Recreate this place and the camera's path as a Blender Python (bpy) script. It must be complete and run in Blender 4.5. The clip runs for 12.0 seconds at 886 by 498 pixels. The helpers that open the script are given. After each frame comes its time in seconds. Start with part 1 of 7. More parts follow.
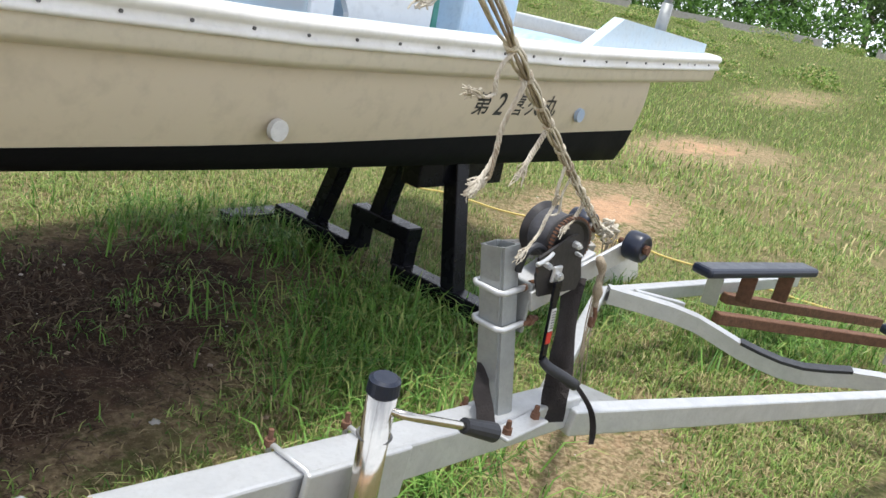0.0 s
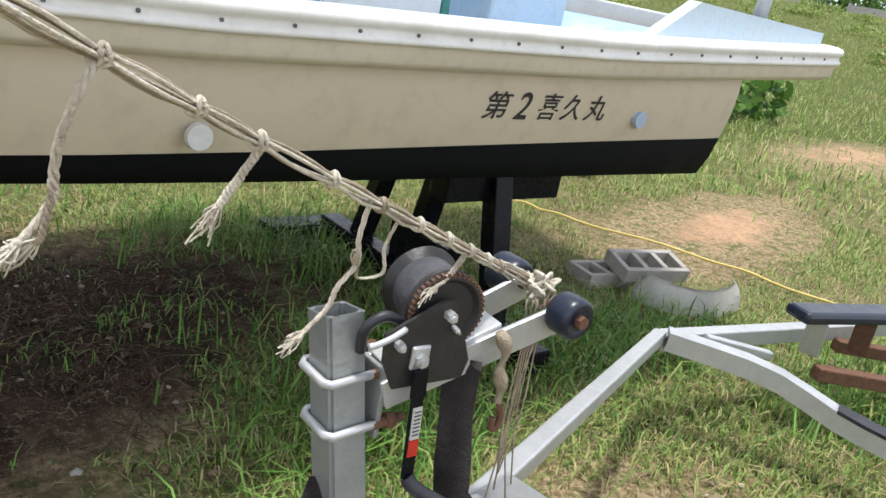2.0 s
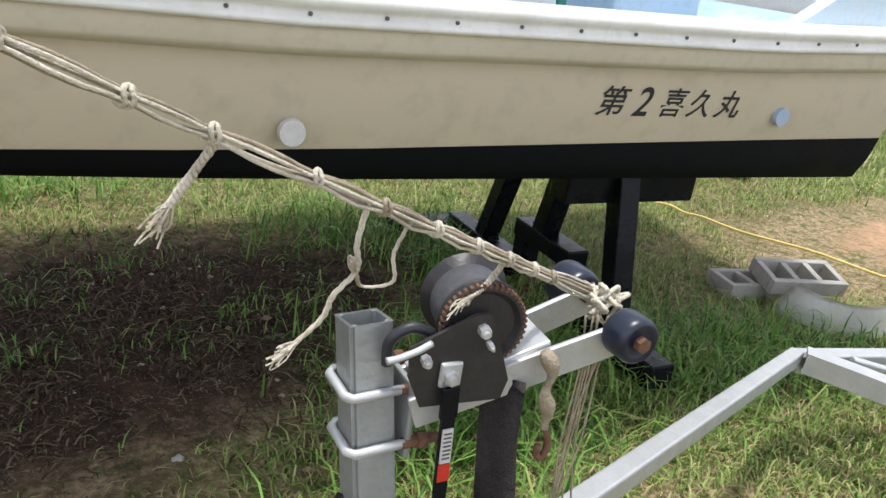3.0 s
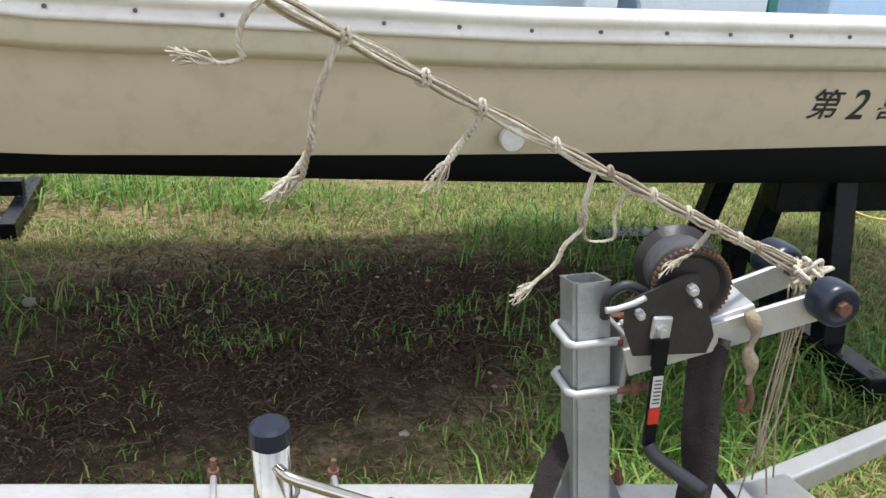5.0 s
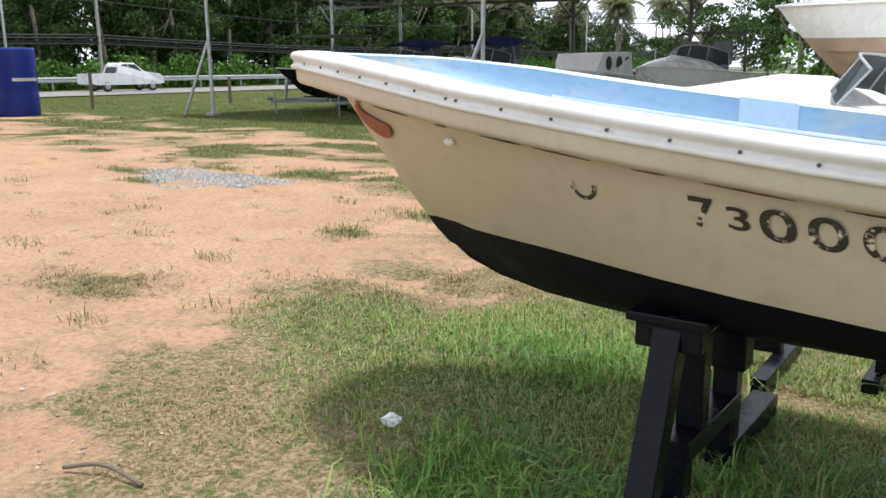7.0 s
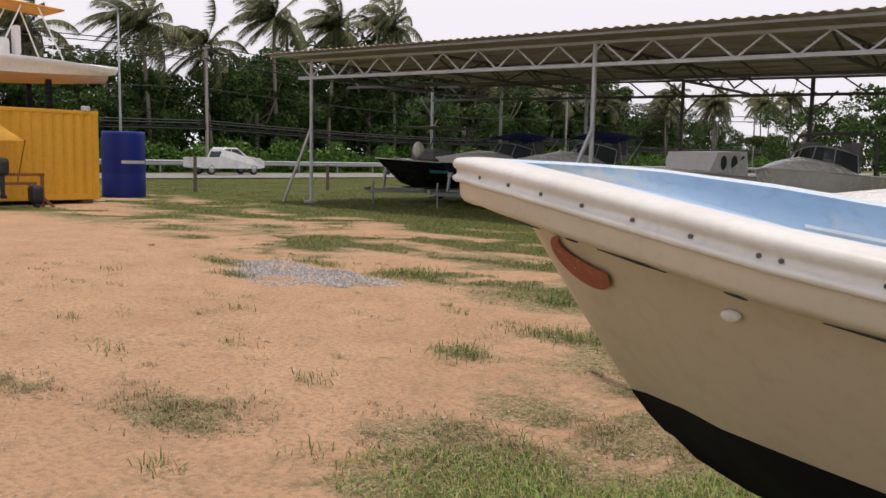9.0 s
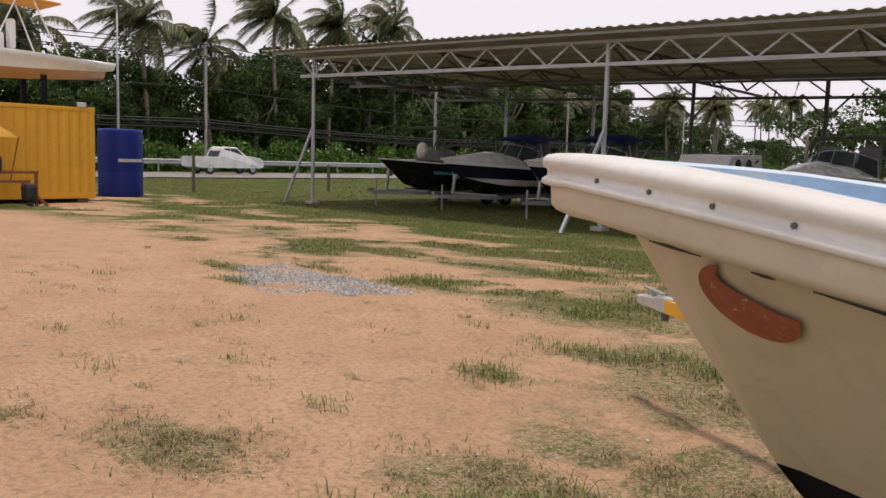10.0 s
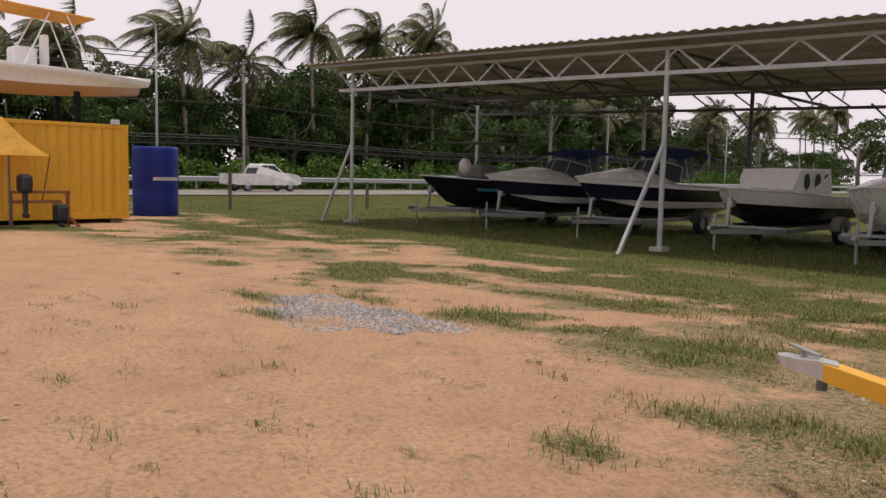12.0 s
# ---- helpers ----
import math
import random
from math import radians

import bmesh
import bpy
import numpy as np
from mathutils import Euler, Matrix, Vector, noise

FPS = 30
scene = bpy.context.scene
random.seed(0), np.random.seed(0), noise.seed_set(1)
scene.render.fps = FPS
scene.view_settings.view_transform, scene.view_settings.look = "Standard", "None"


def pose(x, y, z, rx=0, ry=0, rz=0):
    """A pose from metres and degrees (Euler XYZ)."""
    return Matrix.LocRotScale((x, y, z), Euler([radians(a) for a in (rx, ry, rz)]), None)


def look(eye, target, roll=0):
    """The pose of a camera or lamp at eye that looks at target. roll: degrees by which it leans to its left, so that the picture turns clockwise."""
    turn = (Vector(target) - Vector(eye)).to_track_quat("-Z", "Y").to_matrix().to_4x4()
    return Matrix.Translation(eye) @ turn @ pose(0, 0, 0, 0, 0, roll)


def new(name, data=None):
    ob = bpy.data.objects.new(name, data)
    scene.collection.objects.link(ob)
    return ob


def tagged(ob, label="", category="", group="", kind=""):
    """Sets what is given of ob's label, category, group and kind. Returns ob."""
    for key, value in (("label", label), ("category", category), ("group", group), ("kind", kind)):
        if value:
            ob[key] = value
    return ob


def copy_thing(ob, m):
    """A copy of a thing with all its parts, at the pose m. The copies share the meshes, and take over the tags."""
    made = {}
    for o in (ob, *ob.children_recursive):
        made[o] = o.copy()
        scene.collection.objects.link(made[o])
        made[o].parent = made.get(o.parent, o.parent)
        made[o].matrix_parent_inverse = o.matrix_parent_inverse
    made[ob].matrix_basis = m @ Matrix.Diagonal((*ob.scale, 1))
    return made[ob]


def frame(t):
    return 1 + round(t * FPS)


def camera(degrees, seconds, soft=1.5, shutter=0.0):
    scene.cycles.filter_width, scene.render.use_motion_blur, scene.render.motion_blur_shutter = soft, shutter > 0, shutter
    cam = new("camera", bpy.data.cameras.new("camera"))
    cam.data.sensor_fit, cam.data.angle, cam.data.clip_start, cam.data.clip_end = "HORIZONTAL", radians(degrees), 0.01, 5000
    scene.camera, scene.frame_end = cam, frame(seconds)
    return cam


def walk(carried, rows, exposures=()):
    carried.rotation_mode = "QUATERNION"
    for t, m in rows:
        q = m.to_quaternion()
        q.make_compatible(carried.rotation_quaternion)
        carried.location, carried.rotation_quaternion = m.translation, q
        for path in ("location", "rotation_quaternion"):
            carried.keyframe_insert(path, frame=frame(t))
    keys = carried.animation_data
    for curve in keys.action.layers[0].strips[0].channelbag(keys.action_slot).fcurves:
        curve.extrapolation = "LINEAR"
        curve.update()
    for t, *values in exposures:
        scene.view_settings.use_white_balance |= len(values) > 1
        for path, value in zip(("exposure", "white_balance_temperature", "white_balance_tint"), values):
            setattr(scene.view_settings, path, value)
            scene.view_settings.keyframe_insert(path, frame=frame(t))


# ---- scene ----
cam = camera(56.3, 12.0)
PATH = [
    (0, (-1.403, 2.301, 1.341), (0.116, 3.457, 0.746), 12.4),
    (0.5, (-1.211, 2.257, 1.322), (0.254, 3.477, 0.716), 11.8),
    (1, (-1.063, 2.212, 1.344), (0.255, 3.568, 0.694), 10.1),
    (1.5, (-0.907, 2.257, 1.34), (0.376, 3.645, 0.685), 10.6),
    (2, (-0.734, 2.321, 1.358), (0.526, 3.726, 0.696), 11.0),
    (2.5, (-0.606, 2.349, 1.333), (0.428, 3.907, 0.623), 8.9),
    (2.7, (-0.563, 2.339, 1.342), (0.397, 3.937, 0.618), 9.5),
    (4.3, (-0.56, 2.255, 1.378), (0.347, 3.904, 0.701), 6.0),
    (4.5, (-0.588, 2.247, 1.373), (0.218, 3.944, 0.688), 4.8),
    (5, (-0.66, 2.152, 1.348), (-0.157, 3.95, 0.631), 4.3),
    (5.2, (-0.696, 2.116, 1.358), (-0.415, 3.956, 0.626), 3.7),
    (5.4, (-0.764, 2.101, 1.36), (-0.797, 3.961, 0.625), 3.0),
    (5.5, (-0.806, 2.108, 1.368), (-0.981, 3.955, 0.619), 2.3),
    (5.9, (-1.073, 2.056, 1.391), (-1.605, 3.864, 0.721), 1.7),
    (6, (-1.15, 2.082, 1.389), (-1.757, 3.863, 0.712), 0.9),
    (6.1, (-1.226, 2.074, 1.388), (-1.912, 3.83, 0.723), 0.2),
    (6.3, (-1.346, 2.077, 1.405), (-2.2, 3.768, 0.765), -1.5),
    (6.5, (-1.434, 2.074, 1.408), (-2.397, 3.714, 0.789), -1.3),
    (7, (-1.591, 2.15, 1.427), (-2.754, 3.72, 0.999), -0.4),
    (7.5, (-1.729, 2.305, 1.476), (-2.969, 3.851, 1.206), 1.7),
    (7.7, (-1.793, 2.372, 1.479), (-3.083, 3.877, 1.213), 1.1),
    (9.3, (-2.638, 2.809, 1.494), (-3.988, 4.27, 1.285), 1.6),
    (9.5, (-2.751, 2.877, 1.477), (-4.1, 4.338, 1.269), 2.1),
    (9.6, (-2.818, 2.896, 1.476), (-4.169, 4.357, 1.276), 1.1),
    (10, (-3.023, 3.024, 1.475), (-4.361, 4.495, 1.26), 1.7),
    (10.5, (-3.252, 3.209, 1.514), (-4.615, 4.659, 1.308), 1.5),
    (11, (-3.507, 3.383, 1.471), (-4.9, 4.803, 1.258), 1.6),
    (11.5, (-3.721, 3.49, 1.53), (-5.112, 4.914, 1.338), 1.4),
    (12, (-3.958, 3.698, 1.5), (-5.362, 5.11, 1.319), 1.3),
]
walk(cam, [(t, look(eye, target, roll)) for t, eye, target, roll in PATH], exposures=[(0, 0.14, 6250, 8), (5.0, 0.10, 6250, 8), (6.5, 0.18, 6100, 7), (7.0, 0.0, 6150, 7), (7.7, -0.5, 6600, 12), (9.3, -0.68, 6850, 16), (12, -0.82, 7150, 21)])

# ---- world, sun, exposure ----
SUN_TILT = -3.0  # degrees from straight up, leaning towards +y
world = bpy.data.worlds.new("world")
scene.world = world
world.use_nodes = True
wn = world.node_tree.nodes
sky = wn.new("ShaderNodeTexSky")
sky.sky_type = "NISHITA"
sky.sun_disc = False
sky.sun_elevation = radians(90 - abs(SUN_TILT))
sky.sun_rotation = 0.0
sky.air_density, sky.dust_density, sky.ozone_density = 1.2, 4.0, 1.0
cloud_map = wn.new("ShaderNodeTexNoise")
cloud_map.inputs["Scale"].default_value = 2.6
cloud_map.inputs["Detail"].default_value = 7
cloud_map.inputs["Roughness"].default_value = 0.6
cloud_ramp = wn.new("ShaderNodeValToRGB")
cloud_ramp.color_ramp.elements[0].position, cloud_ramp.color_ramp.elements[1].position = 0.25, 0.6
cloud_ramp.color_ramp.elements[0].color = (0.0, 0.0, 0.0, 1)
cloud_ramp.color_ramp.elements[1].color = (0.55, 0.55, 0.55, 1)
cloud_mix = wn.new("ShaderNodeMixRGB")
cloud_mix.inputs["Color2"].default_value = (15.0, 15.3, 16.6, 1)
wcoord = wn.new("ShaderNodeTexCoord")
wl = world.node_tree.links
wl.new(wcoord.outputs["Generated"], cloud_map.inputs["Vector"])
wl.new(cloud_map.outputs["Fac"], cloud_ramp.inputs["Fac"])
split = wn.new("ShaderNodeSeparateXYZ")
wl.new(wcoord.outputs["Generated"], split.inputs["Vector"])
low = wn.new("ShaderNodeMapRange")
low.inputs["From Min"].default_value, low.inputs["From Max"].default_value = 0.75, 0.15
wl.new(split.outputs["Z"], low.inputs["Value"])
cover = wn.new("ShaderNodeMath")
cover.operation, cover.use_clamp = "ADD", True
wl.new(cloud_ramp.outputs["Color"], cover.inputs[0])
wl.new(low.outputs["Result"], cover.inputs[1])
wl.new(cover.outputs["Value"], cloud_mix.inputs["Fac"])
wl.new(sky.outputs["Color"], cloud_mix.inputs["Color1"])
wl.new(cloud_mix.outputs["Color"], wn["Background"].inputs["Color"])
wn["Background"].inputs["Strength"].default_value = 0.092
sun = new("sun", bpy.data.lights.new("sun", "SUN"))
sun.data.energy, sun.data.angle, sun.data.color = 3.6, radians(6.0), (1.0, 0.95, 0.88)
sun.matrix_world = look((0, 0, 30), (0.9, 30 * math.tan(radians(SUN_TILT)), 0))


# ---- materials ----
def mat(name, color, rough=0.6, metal=0.0, dark=None, scale=8.0, amount=0.5, fine=0.0, bump=0.0, bump_scale=60.0, spec=0.5, coat=0.0, stretch=(1, 1, 1), dirt=None, dirt_scale=2.0, dirt_at=0.62, sub=0.0):
    """A surface: base colour broken by stains at two scales, with fine relief."""
    m = bpy.data.materials.new(name)
    m.use_nodes = True
    nt = m.node_tree
    n, l = nt.nodes, nt.links
    b = n["Principled BSDF"]
    b.inputs["Roughness"].default_value = rough
    b.inputs["Metallic"].default_value = metal
    b.inputs["Specular IOR Level"].default_value = spec
    b.inputs["Coat Weight"].default_value = coat
    tc = n.new("ShaderNodeTexCoord")
    mp = n.new("ShaderNodeMapping")
    mp.inputs["Scale"].default_value = stretch
    l.new(tc.outputs["Object"], mp.inputs["Vector"])
    last = n.new("ShaderNodeRGB")
    last.outputs[0].default_value = (*color, 1)
    last = last.outputs[0]

    def layer(below, col, sc, lo, hi, detail=5):
        t = n.new("ShaderNodeTexNoise")
        t.inputs["Scale"].default_value, t.inputs["Detail"].default_value, t.inputs["Roughness"].default_value = sc, detail, 0.62
        l.new(mp.outputs["Vector"], t.inputs["Vector"])
        r = n.new("ShaderNodeMapRange")
        r.inputs["From Min"].default_value, r.inputs["From Max"].default_value = lo, hi
        r.clamp = True
        l.new(t.outputs["Fac"], r.inputs["Value"])
        x = n.new("ShaderNodeMixRGB")
        x.inputs["Color2"].default_value = (*col, 1)
        l.new(r.outputs["Result"], x.inputs["Fac"])
        l.new(below, x.inputs["Color1"])
        return x.outputs["Color"]

    dk = dark or tuple(c * 0.72 for c in color)
    last = layer(last, dk, scale, 0.5 - amount * 0.2, 0.5 + amount * 0.5)
    last = layer(last, tuple(c * 0.8 for c in color), scale * 9, 0.5, 0.85, 3)
    if dirt:
        last = layer(last, dirt, dirt_scale, dirt_at, dirt_at + 0.08, 8)
    l.new(last, b.inputs["Base Color"])
    rr = n.new("ShaderNodeTexNoise")
    rr.inputs["Scale"].default_value = scale * 2
    l.new(mp.outputs["Vector"], rr.inputs["Vector"])
    rm = n.new("ShaderNodeMapRange")
    rm.inputs["To Min"].default_value, rm.inputs["To Max"].default_value = max(rough - 0.12, 0.03), min(rough + 0.14, 1)
    l.new(rr.outputs["Fac"], rm.inputs["Value"])
    l.new(rm.outputs["Result"], b.inputs["Roughness"])
    if bump:
        t = n.new("ShaderNodeTexNoise")
        t.inputs["Scale"].default_value, t.inputs["Detail"].default_value = bump_scale, 4
        l.new(mp.outputs["Vector"], t.inputs["Vector"])
        bp = n.new("ShaderNodeBump")
        bp.inputs["Strength"].default_value, bp.inputs["Distance"].default_value = bump, 0.01
        l.new(t.outputs["Fac"], bp.inputs["Height"])
        l.new(bp.outputs["Normal"], b.inputs["Normal"])
    return m


def leafy(name, a, b_, c=None, rough=0.55, trans=0.25):
    """Foliage: each blade or leaf takes its own shade between two colours, some dry; light passes through in part."""
    m = bpy.data.materials.new(name)
    m.use_nodes = True
    nt = m.node_tree
    n, l = nt.nodes, nt.links
    b = n["Principled BSDF"]
    b.inputs["Roughness"].default_value = rough
    b.inputs["Specular IOR Level"].default_value = 0.3
    g = n.new("ShaderNodeNewGeometry")
    r = n.new("ShaderNodeValToRGB")
    e = r.color_ramp.elements
    e[0].color, e[1].color = (*a, 1), (*b_, 1)
    if c:
        e[1].position = 0.72
        x = e.new(0.9)
        x.color = (*c, 1)
    l.new(g.outputs["Random Per Island"], r.inputs["Fac"])
    l.new(r.outputs["Color"], b.inputs["Base Color"])
    tr = n.new("ShaderNodeBsdfTranslucent")
    l.new(r.outputs["Color"], tr.inputs["Color"])
    mx = n.new("ShaderNodeMixShader")
    mx.inputs["Fac"].default_value = trans
    l.new(b.outputs["BSDF"], mx.inputs[1])
    l.new(tr.outputs["BSDF"], mx.inputs[2])
    l.new(mx.outputs["Shader"], n["Material Output"].inputs["Surface"])
    return m


def glass(name, tint=(0.8, 0.9, 0.95), rough=0.03, alpha=0.45):
    m = bpy.data.materials.new(name)
    m.use_nodes = True
    n, l = m.node_tree.nodes, m.node_tree.links
    b = n["Principled BSDF"]
    b.inputs["Base Color"].default_value = (*tint, 1)
    b.inputs["Roughness"].default_value = rough
    t = n.new("ShaderNodeBsdfTransparent")
    t.inputs["Color"].default_value = (*tint, 1)
    x = n.new("ShaderNodeMixShader")
    x.inputs["Fac"].default_value = alpha
    l.new(t.outputs["BSDF"], x.inputs[1])
    l.new(b.outputs["BSDF"], x.inputs[2])
    l.new(x.outputs["Shader"], n["Material Output"].inputs["Surface"])
    return m


M = {}
M["cream"] = mat("cream_gelcoat", (0.535, 0.465, 0.35), 0.42, dark=(0.515, 0.445, 0.33), scale=1.6, amount=0.8, bump=0.05, bump_scale=14, dirt=(0.42, 0.34, 0.24), dirt_scale=16, dirt_at=0.74)
M["cream_flange"] = mat("cream_flange", (0.60, 0.545, 0.44), 0.4, dark=(0.54, 0.48, 0.38), scale=3, bump=0.06, bump_scale=20, dirt=(0.33, 0.27, 0.2), dirt_scale=11, dirt_at=0.74)
M["rim_white"] = mat("rim_white", (0.75, 0.74, 0.71), 0.32, dark=(0.62, 0.60, 0.55), scale=5, bump=0.04, dirt=(0.5, 0.45, 0.38), dirt_scale=24, dirt_at=0.72)
M["black_paint"] = mat("black_bottom_paint", (0.006, 0.0065, 0.009), 0.6, dark=(0.007, 0.007, 0.009), scale=4, bump=0.08, bump_scale=40, spec=0.10)
M["black_steel"] = mat("black_painted_steel", (0.006, 0.0065, 0.010), 0.26, dark=(0.008, 0.008, 0.011), spec=0.15, scale=6, bump=0.05, bump_scale=30, dirt=(0.07, 0.05, 0.035), dirt_scale=9, dirt_at=0.72)
M["blue_deck"] = mat("worn_blue_paint", (0.28, 0.44, 0.63), 0.5, dark=(0.38, 0.52, 0.66), scale=3, bump=0.1, bump_scale=40, dirt=(0.48, 0.52, 0.53), dirt_scale=3.4, dirt_at=0.54, stretch=(0.5, 1, 1))
M["blue_pale"] = mat("pale_blue_paint", (0.55, 0.69, 0.82), 0.5, dark=(0.6, 0.68, 0.74), scale=5, bump=0.08)
M["worn_ledge"] = mat("worn_ledge", (0.52, 0.60, 0.66), 0.6, dark=(0.38, 0.42, 0.44), scale=5, bump=0.2, dirt=(0.30, 0.27, 0.22), dirt_scale=6, dirt_at=0.62, stretch=(0.5, 1, 1))
M["white_paint"] = mat("white_paint", (0.78, 0.79, 0.79), 0.4, dark=(0.7, 0.71, 0.7), scale=3, bump=0.04, dirt=(0.45, 0.42, 0.38), dirt_scale=9, dirt_at=0.75)
M["galv"] = mat("galvanised_steel", (0.58, 0.59, 0.60), 0.45, 0.55, dark=(0.42, 0.43, 0.45), scale=14, amount=0.9, bump=0.1, bump_scale=90, dirt=(0.34, 0.24, 0.15), dirt_scale=7, dirt_at=0.72)
M["galv_dull"] = mat("dull_galvanised_steel", (0.36, 0.38, 0.38), 0.5, 0.6, dark=(0.26, 0.27, 0.27), scale=20, amount=0.9, bump=0.15, bump_scale=80, dirt=(0.2, 0.1, 0.05), dirt_scale=12, dirt_at=0.72)
M["chrome"] = mat("polished_steel", (0.62, 0.60, 0.55), 0.16, 1.0, dark=(0.45, 0.42, 0.38), scale=6, bump=0.02, dirt=(0.3, 0.2, 0.12), dirt_scale=10, dirt_at=0.7)
M["rust"] = mat("rusty_steel", (0.17, 0.085, 0.05), 0.9, 0.1, dark=(0.09, 0.045, 0.03), scale=40, bump=0.4, bump_scale=120)
M["yellow_rust"] = mat("worn_yellow_paint", (0.50, 0.29, 0.07), 0.6, dark=(0.34, 0.33, 0.32), scale=11, amount=0.35, bump=0.2, dirt=(0.17, 0.075, 0.035), dirt_scale=20, dirt_at=0.56)
M["winch_black"] = mat("worn_black_winch", (0.028, 0.027, 0.030), 0.45, 0.2, dark=(0.045, 0.040, 0.038), scale=30, bump=0.1, bump_scale=90, dirt=(0.12, 0.06, 0.03), dirt_scale=22, dirt_at=0.68)
M["rubber"] = mat("black_rubber", (0.018, 0.02, 0.026), 0.5, dark=(0.03, 0.03, 0.036), scale=12, bump=0.1)
M["navy_plastic"] = mat("navy_plastic", (0.012, 0.017, 0.035), 0.33, dark=(0.02, 0.025, 0.04), scale=12, bump=0.04)
M["webbing"] = mat("dark_webbing", (0.035, 0.03, 0.03), 0.85, dark=(0.06, 0.05, 0.05), scale=30, bump=0.4, bump_scale=300)
M["rope"] = mat("weathered_rope", (0.64, 0.59, 0.49), 0.9, dark=(0.30, 0.25, 0.18), scale=25, bump=0.5, bump_scale=260)
M["rope_dirty"] = mat("dirty_rope", (0.36, 0.30, 0.22), 0.95, dark=(0.22, 0.18, 0.13), scale=25, bump=0.5, bump_scale=260)
M["net_grey"] = mat("grey_net_strap", (0.20, 0.18, 0.15), 0.95, dark=(0.10, 0.09, 0.08), scale=120, amount=0.3, bump=0.6, bump_scale=200)
M["post_grey"] = mat("grey_painted_post", (0.013, 0.016, 0.024), 0.4, spec=0.35, dark=(0.018, 0.022, 0.032), scale=5, bump=0.06)
M["pipe"] = mat("weathered_pipe", (0.34, 0.30, 0.26), 0.6, 0.2, dark=(0.17, 0.14, 0.11), scale=22, bump=0.2, dirt=(0.52, 0.5, 0.47), dirt_scale=20, dirt_at=0.6)
M["pipe_brown"] = mat("brown_pipe_paint", (0.045, 0.03, 0.023), 0.42, dark=(0.06, 0.045, 0.035), scale=14, bump=0.2, dirt=(0.45, 0.4, 0.35), dirt_scale=34, dirt_at=0.73)
M["black_ink"] = mat("black_lettering", (0.02, 0.02, 0.022), 0.5, scale=10)
M["worn_ink"] = mat("worn_stencil", (0.03, 0.027, 0.02), 0.6, dark=(0.04, 0.035, 0.03), scale=30, dirt=(0.64, 0.57, 0.44), dirt_scale=34, dirt_at=0.54)
M["red_patch"] = mat("red_primer", (0.31, 0.080, 0.038), 0.6, dark=(0.24, 0.06, 0.03), scale=20, dirt=(0.52, 0.45, 0.34), dirt_scale=45, dirt_at=0.62)
M["green_trim"] = mat("green_edge", (0.04, 0.22, 0.17), 0.4, scale=8)
M["brown_wood"] = mat("brown_wood", (0.30, 0.10, 0.05), 0.5, dark=(0.2, 0.07, 0.04), scale=6, stretch=(1, 8, 8))
M["plate_grey"] = mat("pale_plate", (0.66, 0.66, 0.66), 0.35, 0.2, dark=(0.5, 0.5, 0.5), scale=20)
M["plate_blue"] = mat("worn_blue_plate", (0.36, 0.46, 0.62), 0.4, 0.2, dark=(0.5, 0.5, 0.55), scale=30)
M["white_plastic"] = mat("white_plastic", (0.74, 0.73, 0.70), 0.35, dark=(0.6, 0.58, 0.53), scale=6)
M["concrete"] = mat("concrete", (0.42, 0.40, 0.37), 0.9, dark=(0.3, 0.28, 0.26), scale=7, bump=0.4, bump_scale=120)
M["yellow_line"] = mat("yellow_plastic_line", (0.74, 0.58, 0.18), 0.6, scale=10)
M["container"] = mat("yellow_container_paint", (0.80, 0.42, 0.03), 0.45, dark=(0.74, 0.38, 0.03), scale=1.2, bump=0.03, dirt=(0.30, 0.13, 0.04), dirt_scale=5, dirt_at=0.76)
M["yellow_tarp"] = mat("yellow_tarp", (0.85, 0.50, 0.04), 0.5, scale=2, bump=0.1, bump_scale=8)
M["orange_cloth"] = mat("orange_cloth", (0.80, 0.34, 0.05), 0.7, scale=3)
M["blue_tank"] = mat("blue_plastic_tank", (0.012, 0.030, 0.26), 0.45, spec=0.3, dark=(0.012, 0.028, 0.21), scale=2, bump=0.05)
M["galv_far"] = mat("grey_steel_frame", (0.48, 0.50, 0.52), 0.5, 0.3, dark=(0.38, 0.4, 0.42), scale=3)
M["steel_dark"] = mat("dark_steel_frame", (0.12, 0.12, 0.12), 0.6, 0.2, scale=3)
M["roof"] = mat("metal_sheet_roof", (0.55, 0.48, 0.43), 0.5, 0.0, dark=(0.44, 0.38, 0.34), scale=1, stretch=(1, 0.2, 1), bump=0.05)
M["navy_cloth"] = mat("navy_canvas", (0.028, 0.055, 0.26), 0.8, scale=6, bump=0.2)
M["hull_black"] = mat("black_gelcoat", (0.012, 0.012, 0.016), 0.2, scale=2)
M["hull_navy"] = mat("navy_gelcoat", (0.015, 0.017, 0.04), 0.2, scale=2)
M["teal_stripe"] = mat("teal_stripe", (0.05, 0.28, 0.30), 0.3, scale=6)
M["white_gel"] = mat("white_gelcoat", (0.90, 0.90, 0.89), 0.25, dark=(0.82, 0.81, 0.79), scale=2, dirt=(0.62, 0.59, 0.54), dirt_scale=6, dirt_at=0.74)
M["pink_bottom"] = mat("faded_red_bottom", (0.62, 0.42, 0.38), 0.6, dark=(0.66, 0.55, 0.52), scale=2)
M["tan_bottom"] = mat("tan_hull", (0.50, 0.38, 0.28), 0.5, scale=2)
M["cushion"] = mat("grey_cushion", (0.22, 0.22, 0.23), 0.7, scale=6)
M["asphalt"] = mat("asphalt", (0.26, 0.245, 0.235), 0.9, dark=(0.21, 0.2, 0.19), scale=0.7, bump=0.3)
